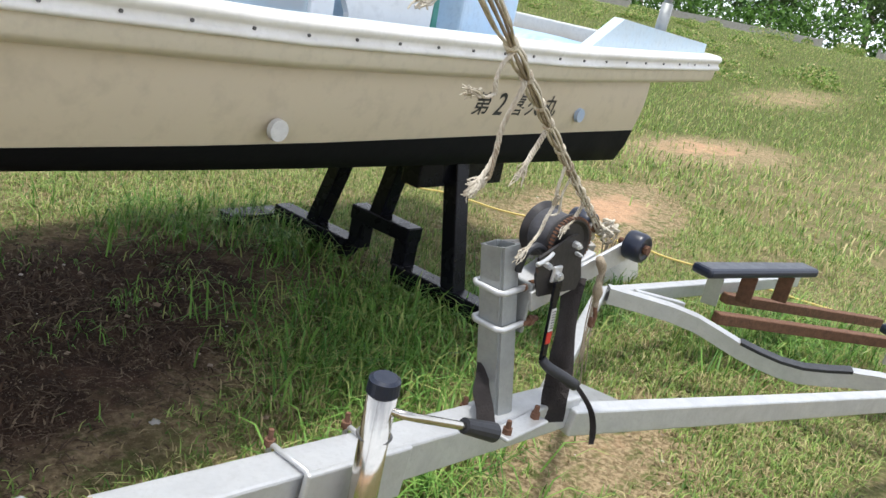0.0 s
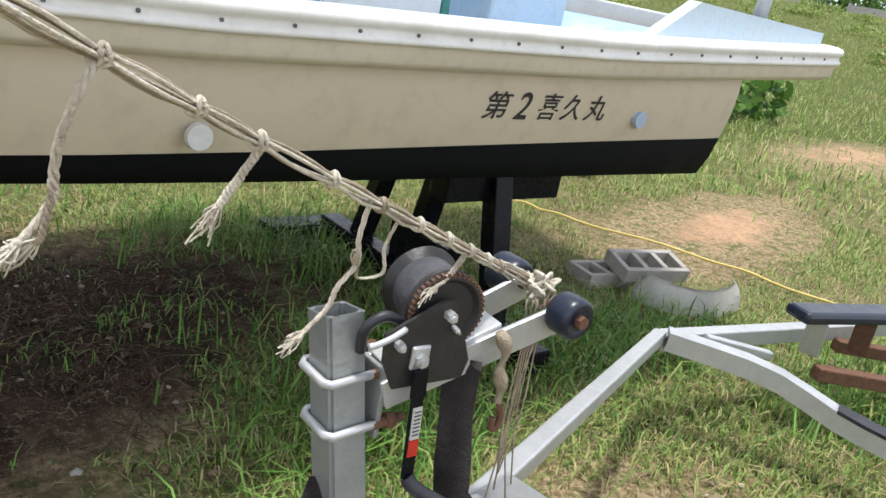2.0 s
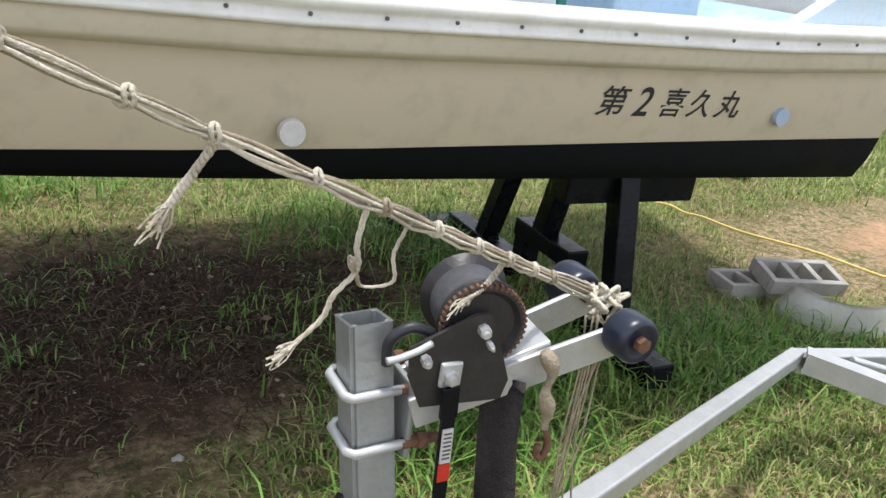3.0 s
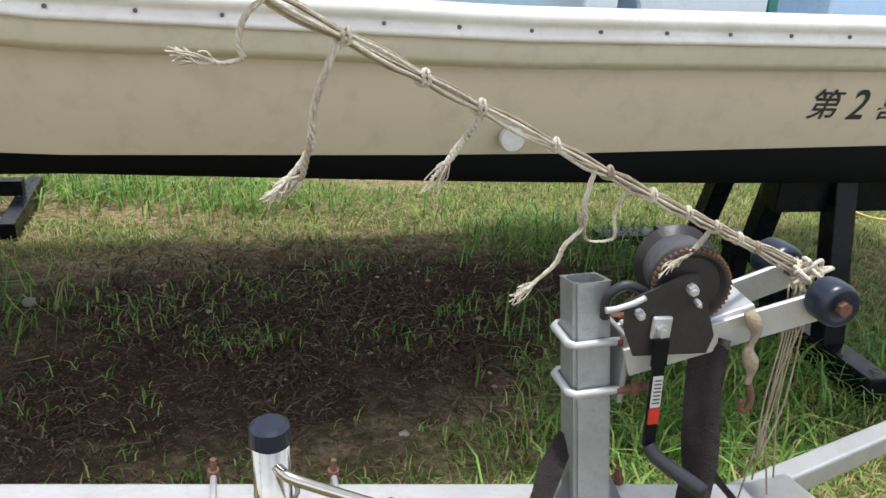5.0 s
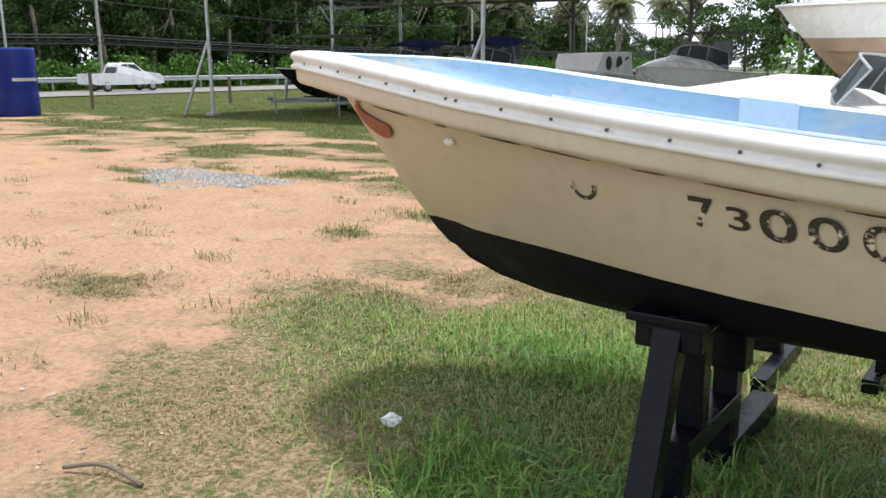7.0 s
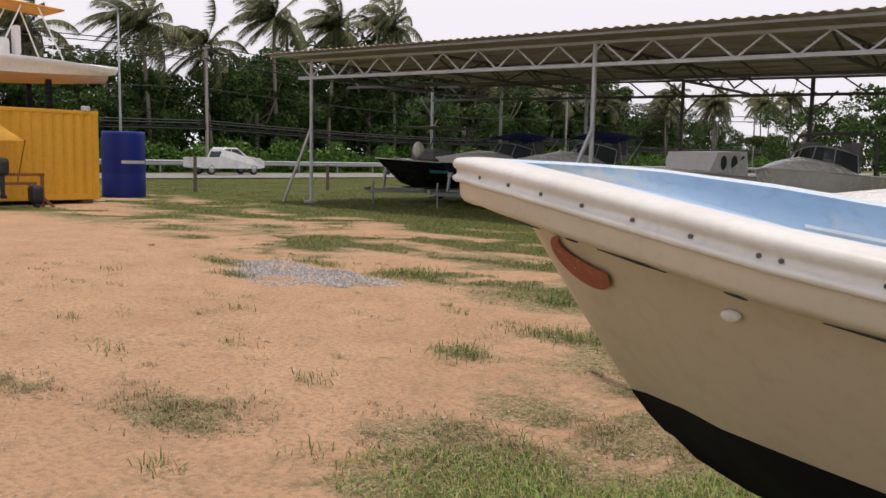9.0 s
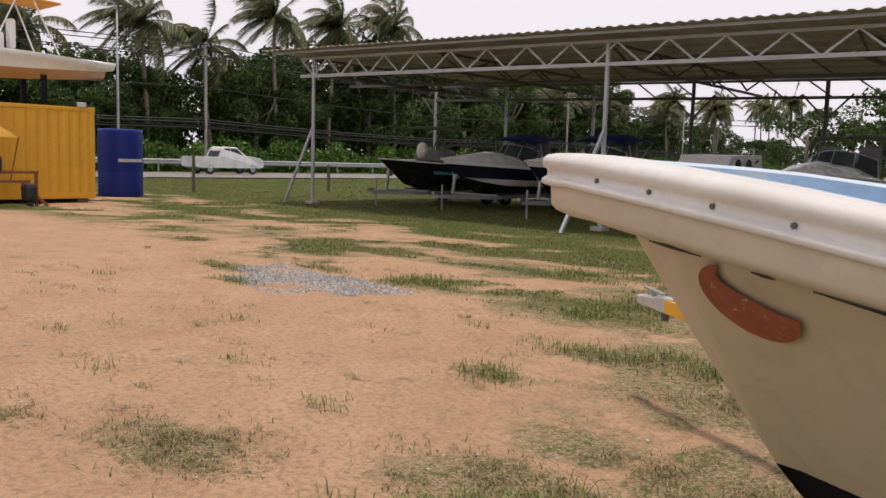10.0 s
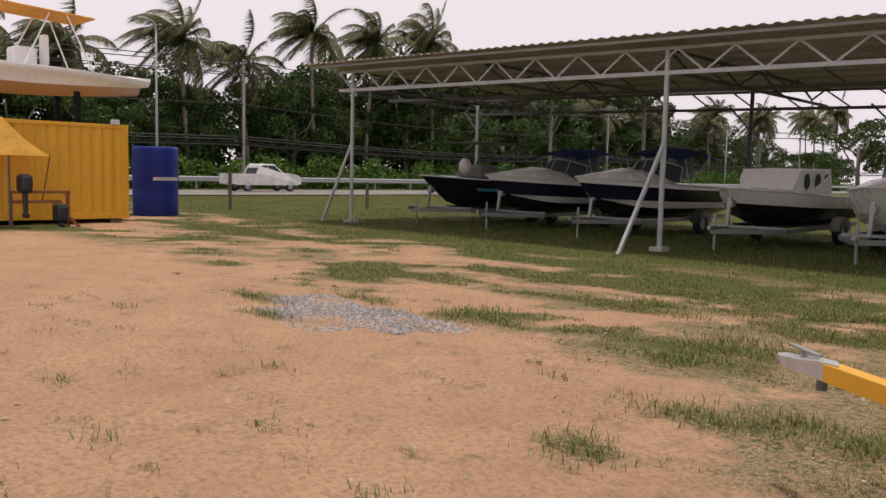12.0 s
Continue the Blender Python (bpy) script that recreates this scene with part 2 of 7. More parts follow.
M["line_white"] = mat("road_line", (0.75, 0.75, 0.72), 0.8, scale=3)
M["wood_post"] = mat("weathered_wood", (0.20, 0.16, 0.12), 0.9, dark=(0.12, 0.1, 0.08), scale=8, bump=0.5, stretch=(6, 6, 1))
M["red_paint"] = mat("red_paint", (0.55, 0.03, 0.02), 0.4, scale=8)
M["truck_white"] = mat("white_car_paint", (0.80, 0.80, 0.80), 0.2, scale=2, coat=0.5)
M["bark"] = mat("palm_bark", (0.30, 0.26, 0.21), 0.95, dark=(0.18, 0.15, 0.12), scale=3, bump=0.5, stretch=(1, 1, 4))
M["wire"] = mat("black_cable", (0.02, 0.02, 0.02), 0.7, scale=4)
M["brown_frame"] = mat("brown_rusty_frame", (0.28, 0.10, 0.04), 0.7, scale=8)
M["glass"] = glass("window_glass")
M["glass_dark"] = glass("dark_window", (0.10, 0.12, 0.13), 0.05, 0.6)
M["frond"] = leafy("palm_frond", (0.022, 0.035, 0.012), (0.11, 0.14, 0.05), (0.26, 0.22, 0.10))
M["leaf"] = leafy("tree_leaves", (0.016, 0.036, 0.010), (0.095, 0.165, 0.04))
M["bush"] = leafy("bush_leaves", (0.025, 0.075, 0.014), (0.17, 0.32, 0.06))
M["grass"] = leafy("grass_blades", (0.06, 0.14, 0.022), (0.36, 0.48, 0.13), (0.56, 0.47, 0.25), trans=0.30)
M["grass_lush"] = leafy("lush_grass_blades", (0.05, 0.14, 0.022), (0.23, 0.42, 0.085), (0.38, 0.42, 0.14), trans=0.30)
M["lawn"] = leafy("lawn_blades", (0.045, 0.085, 0.015), (0.19, 0.25, 0.06), (0.36, 0.27, 0.13), trans=0.25)
M["straw"] = leafy("dry_grass_blades", (0.42, 0.34, 0.19), (0.27, 0.21, 0.115), (0.16, 0.22, 0.06), trans=0.2)
M["pebble"] = leafy("pebbles", (0.46, 0.36, 0.27), (0.28, 0.20, 0.14), (0.50, 0.44, 0.38), 0.9, 0.0)


# ---- helpers for shapes ----
def link_bm(name, bm, material, smooth=False):
    me = bpy.data.meshes.new(name)
    bmesh.ops.recalc_face_normals(bm, faces=bm.faces)
    bm.to_mesh(me)
    bm.free()
    if smooth:
        for p in me.polygons:
            p.use_smooth = True
    if material:
        me.materials.append(material)
    return new(name, me)


def part(name, bm, material, parent=None, label="", smooth=False):
    ob = link_bm(name, bm, material, smooth)
    if parent:
        ob.parent = parent
        if parent in BASE:
            ob.matrix_parent_inverse = Matrix.Translation(BASE[parent]).inverted()
    if label:
        ob["label"] = label
    return ob


BASE = {}


def thing(name, label, category, group="", kind="", base=None, m=None):
    """An Empty for a thing. base: its foot, where the parts are given in world places; m: its pose, where they are given in its own."""
    ob = new(name)
    ob.empty_display_size = 0.1
    if m is not None:
        ob.matrix_basis = m
    if base is not None:
        ob.location = base
        BASE[ob] = Vector(base)
    return tagged(ob, label, category, group, kind)


def box(bm, c, s, m=None, bevel=0.0):
    r = bmesh.ops.create_cube(bm, size=1.0, matrix=Matrix.Translation(c) @ Matrix.Diagonal((*s, 1)))
    v = r["verts"]
    if bevel:
        es = list({e for x in v for e in x.link_edges})
        o = bmesh.ops.bevel(bm, geom=es, offset=bevel, segments=2, affect="EDGES", profile=0.5)
        v = list({x for f in o["faces"] for x in f.verts} | {x for x in v if x.is_valid})
    if m is not None:
        bmesh.ops.transform(bm, matrix=m, verts=v)
    return v


def along(a, b):
    """A pose at a whose z axis runs to b."""
    d = Vector(b) - Vector(a)
    up = Vector((0, 0, 1)) if abs(d.normalized().z) < 0.98 else Vector((0, 1, 0))
    z = d.normalized()
    x = up.cross(z).normalized()
    y = z.cross(x)
    r = Matrix((x, y, z)).transposed().to_4x4()
    return Matrix.Translation(a) @ r


def beam(bm, a, b, w, h, bevel=0.004):
    """A square bar from a to b, w wide and h high."""
    d = (Vector(b) - Vector(a)).length
    return box(bm, (0, 0, d / 2), (w, h, d), along(a, b), bevel)


def rod(bm, a, b, r, r2=None, seg=12, caps=True):
    d = (Vector(b) - Vector(a)).length
    o = bmesh.ops.create_cone(bm, cap_ends=caps, segments=seg, radius1=r, radius2=r if r2 is None else r2, depth=d, matrix=along(a, b) @ Matrix.Translation((0, 0, d / 2)))
    return o["verts"]


def tube(bm, pts, r, seg=8, closed_ends=True):
    """A round bar swept along the points; r may be a function of 0..1."""
    pts = [Vector(p) for p in pts]
    rings = []
    n = len(pts)
    side = None
    for i, p in enumerate(pts):
        d = (pts[min(i + 1, n - 1)] - pts[max(i - 1, 0)]).normalized()
        if side is None:
            side = d.cross(Vector((0, 0, 1)) if abs(d.z) < 0.9 else Vector((1, 0, 0))).normalized()
        side = (side - d * side.dot(d)).normalized()
        up = d.cross(side)
        rad = r(i / (n - 1)) if callable(r) else r
        rings.append([bm.verts.new(p + (side * math.cos(a) + up * math.sin(a)) * rad) for a in [2 * math.pi * k / seg for k in range(seg)]])
    for q, w in zip(rings, rings[1:]):
        for k in range(seg):
            bm.faces.new((q[k], q[(k + 1) % seg], w[(k + 1) % seg], w[k]))
    if closed_ends:
        bm.faces.new(rings[0])
        bm.faces.new(rings[-1])


def spline(pts, n):
    """A smooth run of n points through the given ones."""
    pts = [Vector(p) for p in pts]
    q = [pts[0] * 2 - pts[1], *pts, pts[-1] * 2 - pts[-2]]
    out = []
    for k in range(n):
        u = k / (n - 1) * (len(pts) - 1)
        i = min(int(u), len(pts) - 2)
        f = u - i
        a, b, c, d = q[i:i + 4]
        out.append(0.5 * (2 * b + (c - a) * f + (2 * a - 5 * b + 4 * c - d) * f * f + (3 * b - a - 3 * c + d) * f ** 3))
    return out


def grid_faces(bm, rows, material_index=0, close=False):
    """Skin rows of points of equal length."""
    vs = [[bm.verts.new(p) for p in r] for r in rows]
    for a, b in zip(vs, vs[1:]):
        for k in range(len(a) - 1 + (1 if close else 0)):
            k2 = (k + 1) % len(a)
            try:
                f = bm.faces.new((a[k], a[k2], b[k2], b[k]))
                f.material_index = material_index
            except ValueError:
                pass
    return vs


def mesh_np(name, verts, faces_tri, material, kind="stuff"):
    """One mesh of many triangles from arrays."""
    me = bpy.data.meshes.new(name)
    me.vertices.add(len(verts))
    me.vertices.foreach_set("co", np.ascontiguousarray(verts, np.float32).ravel())
    nf = len(faces_tri)
    me.loops.add(nf * 3)
    me.loops.foreach_set("vertex_index", np.ascontiguousarray(faces_tri, np.int32).ravel())
    me.polygons.add(nf)
    me.polygons.foreach_set("loop_start", np.arange(nf, dtype=np.int32) * 3)
    me.update(calc_edges=True)
    me.materials.append(material)
    return new(name, me)


def text_mesh(body, size, depth=0.002):
    """Letters as a mesh in the xy plane, from the built-in font."""
    cu = bpy.data.curves.new("letters", "FONT")
    cu.body, cu.size, cu.extrude, cu.offset = body, size, depth, size * 0.012
    cu.align_x, cu.align_y = "CENTER", "CENTER"
    ob = bpy.data.objects.new("letters", cu)
    scene.collection.objects.link(ob)
    me = bpy.data.meshes.new_from_object(ob.evaluated_get(bpy.context.evaluated_depsgraph_get()))
    bpy.data.objects.remove(ob)
    return me


def interp(x, xs, ys):
    return float(np.interp(x, xs, ys))


# ---- ground ----
def ground_material():
    m = bpy.data.materials.new("yard_ground")
    m.use_nodes = True
    n, l = m.node_tree.nodes, m.node_tree.links
    b = n["Principled BSDF"]
    b.inputs["Roughness"].default_value = 0.95
    b.inputs["Specular IOR Level"].default_value = 0.15
    g = n.new("ShaderNodeNewGeometry")
    at = n.new("ShaderNodeAttribute")
    at.attribute_name = "cover"
    sep = n.new("ShaderNodeSeparateColor")
    l.new(at.outputs["Color"], sep.inputs["Color"])

    def noise_(sc, detail=6, rough=0.6):
        t = n.new("ShaderNodeTexNoise")
        t.inputs["Scale"].default_value, t.inputs["Detail"].default_value, t.inputs["Roughness"].default_value = sc, detail, rough
        l.new(g.outputs["Position"], t.inputs["Vector"])
        return t.outputs["Fac"]

    def rng(v, a, b_):
        r = n.new("ShaderNodeMapRange")
        r.inputs["From Min"].default_value, r.inputs["From Max"].default_value = a, b_
        l.new(v, r.inputs["Value"])
        return r.outputs["Result"]

    def mix(f, c1, c2):
        x = n.new("ShaderNodeMixRGB")
        l.new(f, x.inputs["Fac"])
        for k, c in (("Color1", c1), ("Color2", c2)):
            if isinstance(c, tuple):
                x.inputs[k].default_value = (*c, 1)
            else:
                l.new(c, x.inputs[k])
        return x.outputs["Color"]

    def add(a_, b_, k=1.0):
        x = n.new("ShaderNodeMath")
        x.operation = "MULTIPLY_ADD"
        l.new(b_, x.inputs[0])
        x.inputs[1].default_value = k
        l.new(a_, x.inputs[2])
        return x.outputs[0]

    sand = mix(rng(noise_(0.9), 0.35, 0.7), (0.60, 0.385, 0.235), (0.50, 0.305, 0.18))
    sand = mix(rng(noise_(3.2, 8, 0.7), 0.52, 0.68), sand, (0.44, 0.275, 0.165))
    sand = mix(rng(noise_(24, 6), 0.46, 0.72), sand, (0.33, 0.21, 0.13))
    sand = mix(rng(noise_(7.5, 8, 0.75), 0.60, 0.70), sand, (0.30, 0.21, 0.12))
    sand = mix(rng(noise_(90, 3), 0.58, 0.75), sand, (0.68, 0.56, 0.44))
    straw = mix(rng(noise_(46, 4), 0.4, 0.62), (0.21, 0.155, 0.085), (0.46, 0.355, 0.215))
    straw = mix(rng(noise_(14, 5), 0.5, 0.66), straw, (0.11, 0.14, 0.038))
    # turf base kept dark: shade between the blades is put into its colour
    green = mix(rng(noise_(30, 5), 0.4, 0.62), (0.06, 0.078, 0.02), (0.15, 0.165, 0.052))
    # brown soil, toned extra dark so its colour carries the boat's shade too
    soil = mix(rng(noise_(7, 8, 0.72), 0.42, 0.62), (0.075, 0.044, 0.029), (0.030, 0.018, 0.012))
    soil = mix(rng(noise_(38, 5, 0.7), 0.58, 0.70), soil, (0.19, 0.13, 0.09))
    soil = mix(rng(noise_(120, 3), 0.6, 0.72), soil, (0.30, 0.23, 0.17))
    wob = noise_(1.7, 8, 0.68)
    wob2 = noise_(5.0, 8, 0.7)
    f_straw = rng(add(add(sep.outputs["Red"], wob, 1.1), wob2, 0.9), 1.15, 1.4)
    f_green = rng(add(add(sep.outputs["Green"], wob, 0.8), wob2, 0.8), 1.15, 1.55)
    f_soil_shade = rng(add(add(sep.outputs["Blue"], wob, 1.0), wob2, 0.9), 1.15, 1.75)
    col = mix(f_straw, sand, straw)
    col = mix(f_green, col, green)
    col = mix(f_soil_shade, col, soil)
    l.new(col, b.inputs["Base Color"])
    bp = n.new("ShaderNodeBump")
    bp.inputs["Strength"].default_value, bp.inputs["Distance"].default_value = 0.9, 0.03
    l.new(add(noise_(40, 5), noise_(150, 3), 0.4), bp.inputs["Height"])
    l.new(bp.outputs["Normal"], b.inputs["Normal"])
    return m


def smooth(a, b, x):
    t = np.clip((x - a) / (b - a), 0, 1)
    return t * t * (3 - 2 * t)


def blob(x, y, cx, cy, rx, ry, turn=0.0):
    """1 at the middle of an oval, 0 outside it."""
    c, s = math.cos(radians(turn)), math.sin(radians(turn))
    dx, dy = x - cx, y - cy
    u, v = (dx * c + dy * s) / rx, (-dx * s + dy * c) / ry
    return np.clip(1.15 - np.sqrt(u * u + v * v), 0, 1)


def noise_np(x, y, sc, seed):
    """Cheap smooth noise on arrays, 0 to 1."""
    tab = np.random.default_rng(seed).uniform(0, 1, (64, 64))
    u, v = x * sc, y * sc
    i, j = np.floor(u).astype(int), np.floor(v).astype(int)
    fu, fv = u - i, v - j
    fu, fv = fu * fu * (3 - 2 * fu), fv * fv * (3 - 2 * fv)
    g = lambda a, b_: tab[a % 64, b_ % 64]
    return (g(i, j) * (1 - fu) + g(i + 1, j) * fu) * (1 - fv) + (g(i, j + 1) * (1 - fu) + g(i + 1, j + 1) * fu) * fv


LAWN_TUFTS = [(-6.55, 7.40, 0.36, 0.26), (-6.32, 8.50, 0.75, 0.30), (-5.9, 8.80, 0.5, 0.28), (-6.95, 10.6, 0.75, 0.45), (-9.65, 10.1, 0.62, 0.36), (-11.2, 8.42, 0.45, 0.16),
              (-12.4, 9.0, 0.7, 0.2), (-8.7, 11.9, 0.8, 0.25), (-7.35, 10.9, 0.6, 0.5), (-6.9, 11.9, 0.5, 0.4), (-9.1, 12.4, 0.6, 0.4), (-7.9, 12.6, 0.6, 0.35), (-7.3, 9.9, 0.35, 0.3), (-5.42, 8.65, 0.3, 0.3), (-9.95, 10.2, 0.5, 0.6), (-11.4, 9.9, 0.7, 0.2), (-7.1, 13.4, 0.9, 0.4)]


DRY_MATS = [(-6.7, 5.15, 0.62, 0.34), (-5.25, 5.85, 0.65, 0.36), (-4.6, 6.6, 0.5, 0.3), (-4.7, 5.4, 0.5, 0.4), (-5.0, 8.0, 0.4, 0.3), (-7.9, 4.7, 0.4, 0.2)]


def rise(x, y):
    """The field climbs gently away from the boat's stern."""
    return 2.3 * smooth(9, 46, x) * smooth(2, 6, y)


def covers(x, y):
    """How much dry grass, green grass and bare soil, toned for the boat's shade, lie at a place."""
    yard = smooth(-4.2, -5.7, x + 0.25 * (y - 5)) * smooth(12.9, 11.2, y + 0.10 * (x + 16)) * smooth(-26, -23, x)
    straw = 1 - 0.95 * yard
    lawn = smooth(12.2, 14.5, y + 0.10 * (x + 16)) * smooth(-5, -7, x)
    right = smooth(-4.5, -1.5, x)
    green = 0.55 * right + 0.95 * lawn
    green = np.maximum(green, 0.85 * smooth(-22.6, -25, x))
    green = green + 0.4 * blob(x, y, -3.6, 5.2, 1.6, 1.3) + 0.45 * blob(x, y, -2.9, 4.2, 0.7, 0.5) + 0.35 * blob(x, y, 0.9, 4.4, 0.7, 0.7) + 0.4 * smooth(3, 9, x) * smooth(5, 7, y)
    # first two ovals: soil below the hull, where dark colour deepens its shadow
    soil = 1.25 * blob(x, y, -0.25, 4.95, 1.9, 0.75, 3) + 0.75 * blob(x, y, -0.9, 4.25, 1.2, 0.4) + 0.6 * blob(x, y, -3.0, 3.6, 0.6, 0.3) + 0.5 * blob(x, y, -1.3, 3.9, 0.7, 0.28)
    sandy = 0.8 * blob(x, y, -2.3, 5.76, 0.5, 0.12) + blob(x, y, 4.2, 5.1, 1.5, 0.6, 15) + 0.8 * blob(x, y, 0.2, 6.7, 0.5, 0.3) + 0.9 * blob(x, y, 9.5, 6.6, 3.0, 1.0) + 0.8 * blob(x, y, -1.0, 6.2, 0.9, 0.25) + 0.7 * blob(x, y, 1.0, 3.3, 0.6, 0.35) + 0.6 * blob(x, y, 20, 9, 5, 1.5)
    straw = straw - 0.9 * sandy
    green = green - 1.0 * sandy - 0.6 * soil
    for cx, cy, rx, ry in LAWN_TUFTS:
        k = blob(x, y, cx, cy, rx, ry)
        straw, green = straw + 0.55 * k, green + 0.40 * k
    for cx, cy, rx, ry in DRY_MATS:
        k = blob(x, y, cx, cy, rx, ry) * (0.4 + 0.9 * noise_np(x, y, 4.0, 71))
        straw, green = straw + 0.45 * k, green + 0.08 * k
    far_patch = smooth(-9, -13, x) * smooth(9.6, 11.6, y) * yard
    straw = straw + 0.55 * far_patch
    green = green + 0.35 * far_patch
    straw = straw + 0.38 * blob(x, y, -4.7, 4.0, 1.4, 1.5)
    # mosaic of turf and sand between yard and lawn
    w = y + 0.10 * (x + 16)
    band = smooth(9.8, 11.2, w) * smooth(18.5, 15.0, w) * smooth(-5, -7, x)
    patch = 0.6 * noise_np(x * 0.6 + y * 0.15, y, 1.25, 41) + 0.4 * noise_np(x, y * 1.4, 3.1, 42)
    holes = smooth(0.56, 0.46, patch) * band
    turf = smooth(0.55, 0.65, patch) * band
    green = green * (1 - 0.95 * holes) + 0.7 * turf
    straw = straw * (1 - 0.85 * holes) + 0.8 * turf
    # thin worn turf near the bow
    near = smooth(-6.0, -4.8, x) * smooth(-2.2, -4.0, x)
    p2 = 0.6 * noise_np(x, y, 1.1, 43) + 0.4 * noise_np(x, y, 2.7, 44)
    straw = straw - 0.75 * near * smooth(0.52, 0.40, p2)
    green = green + 0.35 * near * smooth(0.50, 0.62, p2) * smooth(4.2, 5.2, y)
    return np.clip(straw, 0, 1), np.clip(green, 0, 1), np.clip(soil, 0, 1)


def build_ground():
    ax = np.concatenate([[-900, -400, -200, -120], np.arange(-80, -30, 2.0), np.arange(-30, -8, 0.5), np.arange(-8, 6, 0.16), np.arange(6, 50, 1.0), [50, 70, 120, 250, 900]])
    ay = np.concatenate([[-900, -300, -100, -40, -15, -5], np.arange(-2, 2, 0.5), np.arange(2, 9, 0.16), np.arange(9, 32, 0.5), np.arange(32, 70, 2.0), [80, 120, 250, 900]])
    X, Y = np.meshgrid(ax, ay, indexing="ij")
    Z = np.zeros_like(X)
    near = (np.abs(X) < 40) & (np.abs(Y) < 40)
    for i in range(X.shape[0]):
        for j in range(X.shape[1]):
            if near[i, j]:
                Z[i, j] = 0.022 * noise.noise((X[i, j] * 0.9, Y[i, j] * 0.9, 0)) + 0.012 * noise.noise((X[i, j] * 3.1, Y[i, j] * 3.1, 5))
    Z = Z + rise(X, Y)
    nx, ny = X.shape
    me = bpy.data.meshes.new("ground")
    idx = np.arange(nx * ny).reshape(nx, ny)
    quads = np.stack([idx[:-1, :-1], idx[1:, :-1], idx[1:, 1:], idx[:-1, 1:]], -1).reshape(-1, 4)
    me.from_pydata(np.stack([X, Y, Z], -1).reshape(-1, 3).tolist(), [], quads.tolist())
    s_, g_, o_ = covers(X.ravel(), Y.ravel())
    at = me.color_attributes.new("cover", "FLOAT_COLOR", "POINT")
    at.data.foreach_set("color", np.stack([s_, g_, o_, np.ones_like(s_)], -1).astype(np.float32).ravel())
    for p in me.polygons:
        p.use_smooth = True
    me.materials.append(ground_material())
    return tagged(new("ground", me), "sandy yard ground with worn patchy grass", "ground", kind="structure")


ground = build_ground()

# ---- the fishing boat ----
YC = 4.84
HX = [-4.17, -4.10, -3.9, -3.5, -3.0, -2.5, -1.9, -1.0, 0.0, 1.3, 2.05, 2.6]
H_SHEER = [1.500, 1.499, 1.491, 1.449, 1.380, 1.320, 1.258, 1.200, 1.196, 1.225, 1.262, 1.29]
H_RIM = [0.14, 0.27, 0.46, 0.63, 0.755, 0.82, 0.865, 0.90, 0.915, 0.915, 0.905, 0.89]   # half-width at the rim
H_SIDE = [0.06, 0.18, 0.36, 0.53, 0.66, 0.735, 0.785, 0.835, 0.855, 0.855, 0.845, 0.83]  # half-width of the hull under the flange
SX = [-4.02, -3.9, -3.72, -3.5, -3.2, -2.9, -2.5, -2.0, -1.5, -1.0, 0.0, 1.3, 2.02]   # stations of the side


def hull_at(x):
    """Half-widths and heights of the hull's lines at x."""
    s = interp(x, HX, H_SHEER)
    top = interp(x, HX, H_SIDE)
    wl = interp(x, [-3.68, -3.66, -3.5, -3.2, -2.9, -2.5, -2.1, -1.5, -1.0, 0, 2.1], [0, 0.012, 0.09, 0.24, 0.35, 0.50, 0.62, 0.73, 0.775, 0.815, 0.82])
    zwl = interp(x, [-3.72, -3.0, -2.0, -1.0, 0.0, 1.35, 2.1], [0.83, 0.845, 0.84, 0.83, 0.845, 0.885, 0.905])
    ch = interp(x, [-3.55, -3.3, -3.0, -2.5, -2.0, -1.0, 0, 2.1], [0.0, 0.06, 0.17, 0.36, 0.54, 0.70, 0.76, 0.77])
    zch = interp(x, [-3.55, -3.3, -3.0, -2.0, -1.0, 0.6, 2.1], [0.73, 0.67, 0.66, 0.735, 0.765, 0.755, 0.75])
    zk = interp(x, [-3.67, -3.54, -3.40, -3.20, -2.98, -2.68, -2.0, 2.1], [0.83, 0.72, 0.65, 0.60, 0.572, 0.556, 0.55, 0.60])
    return s, top, wl, zwl, ch, zch, zk


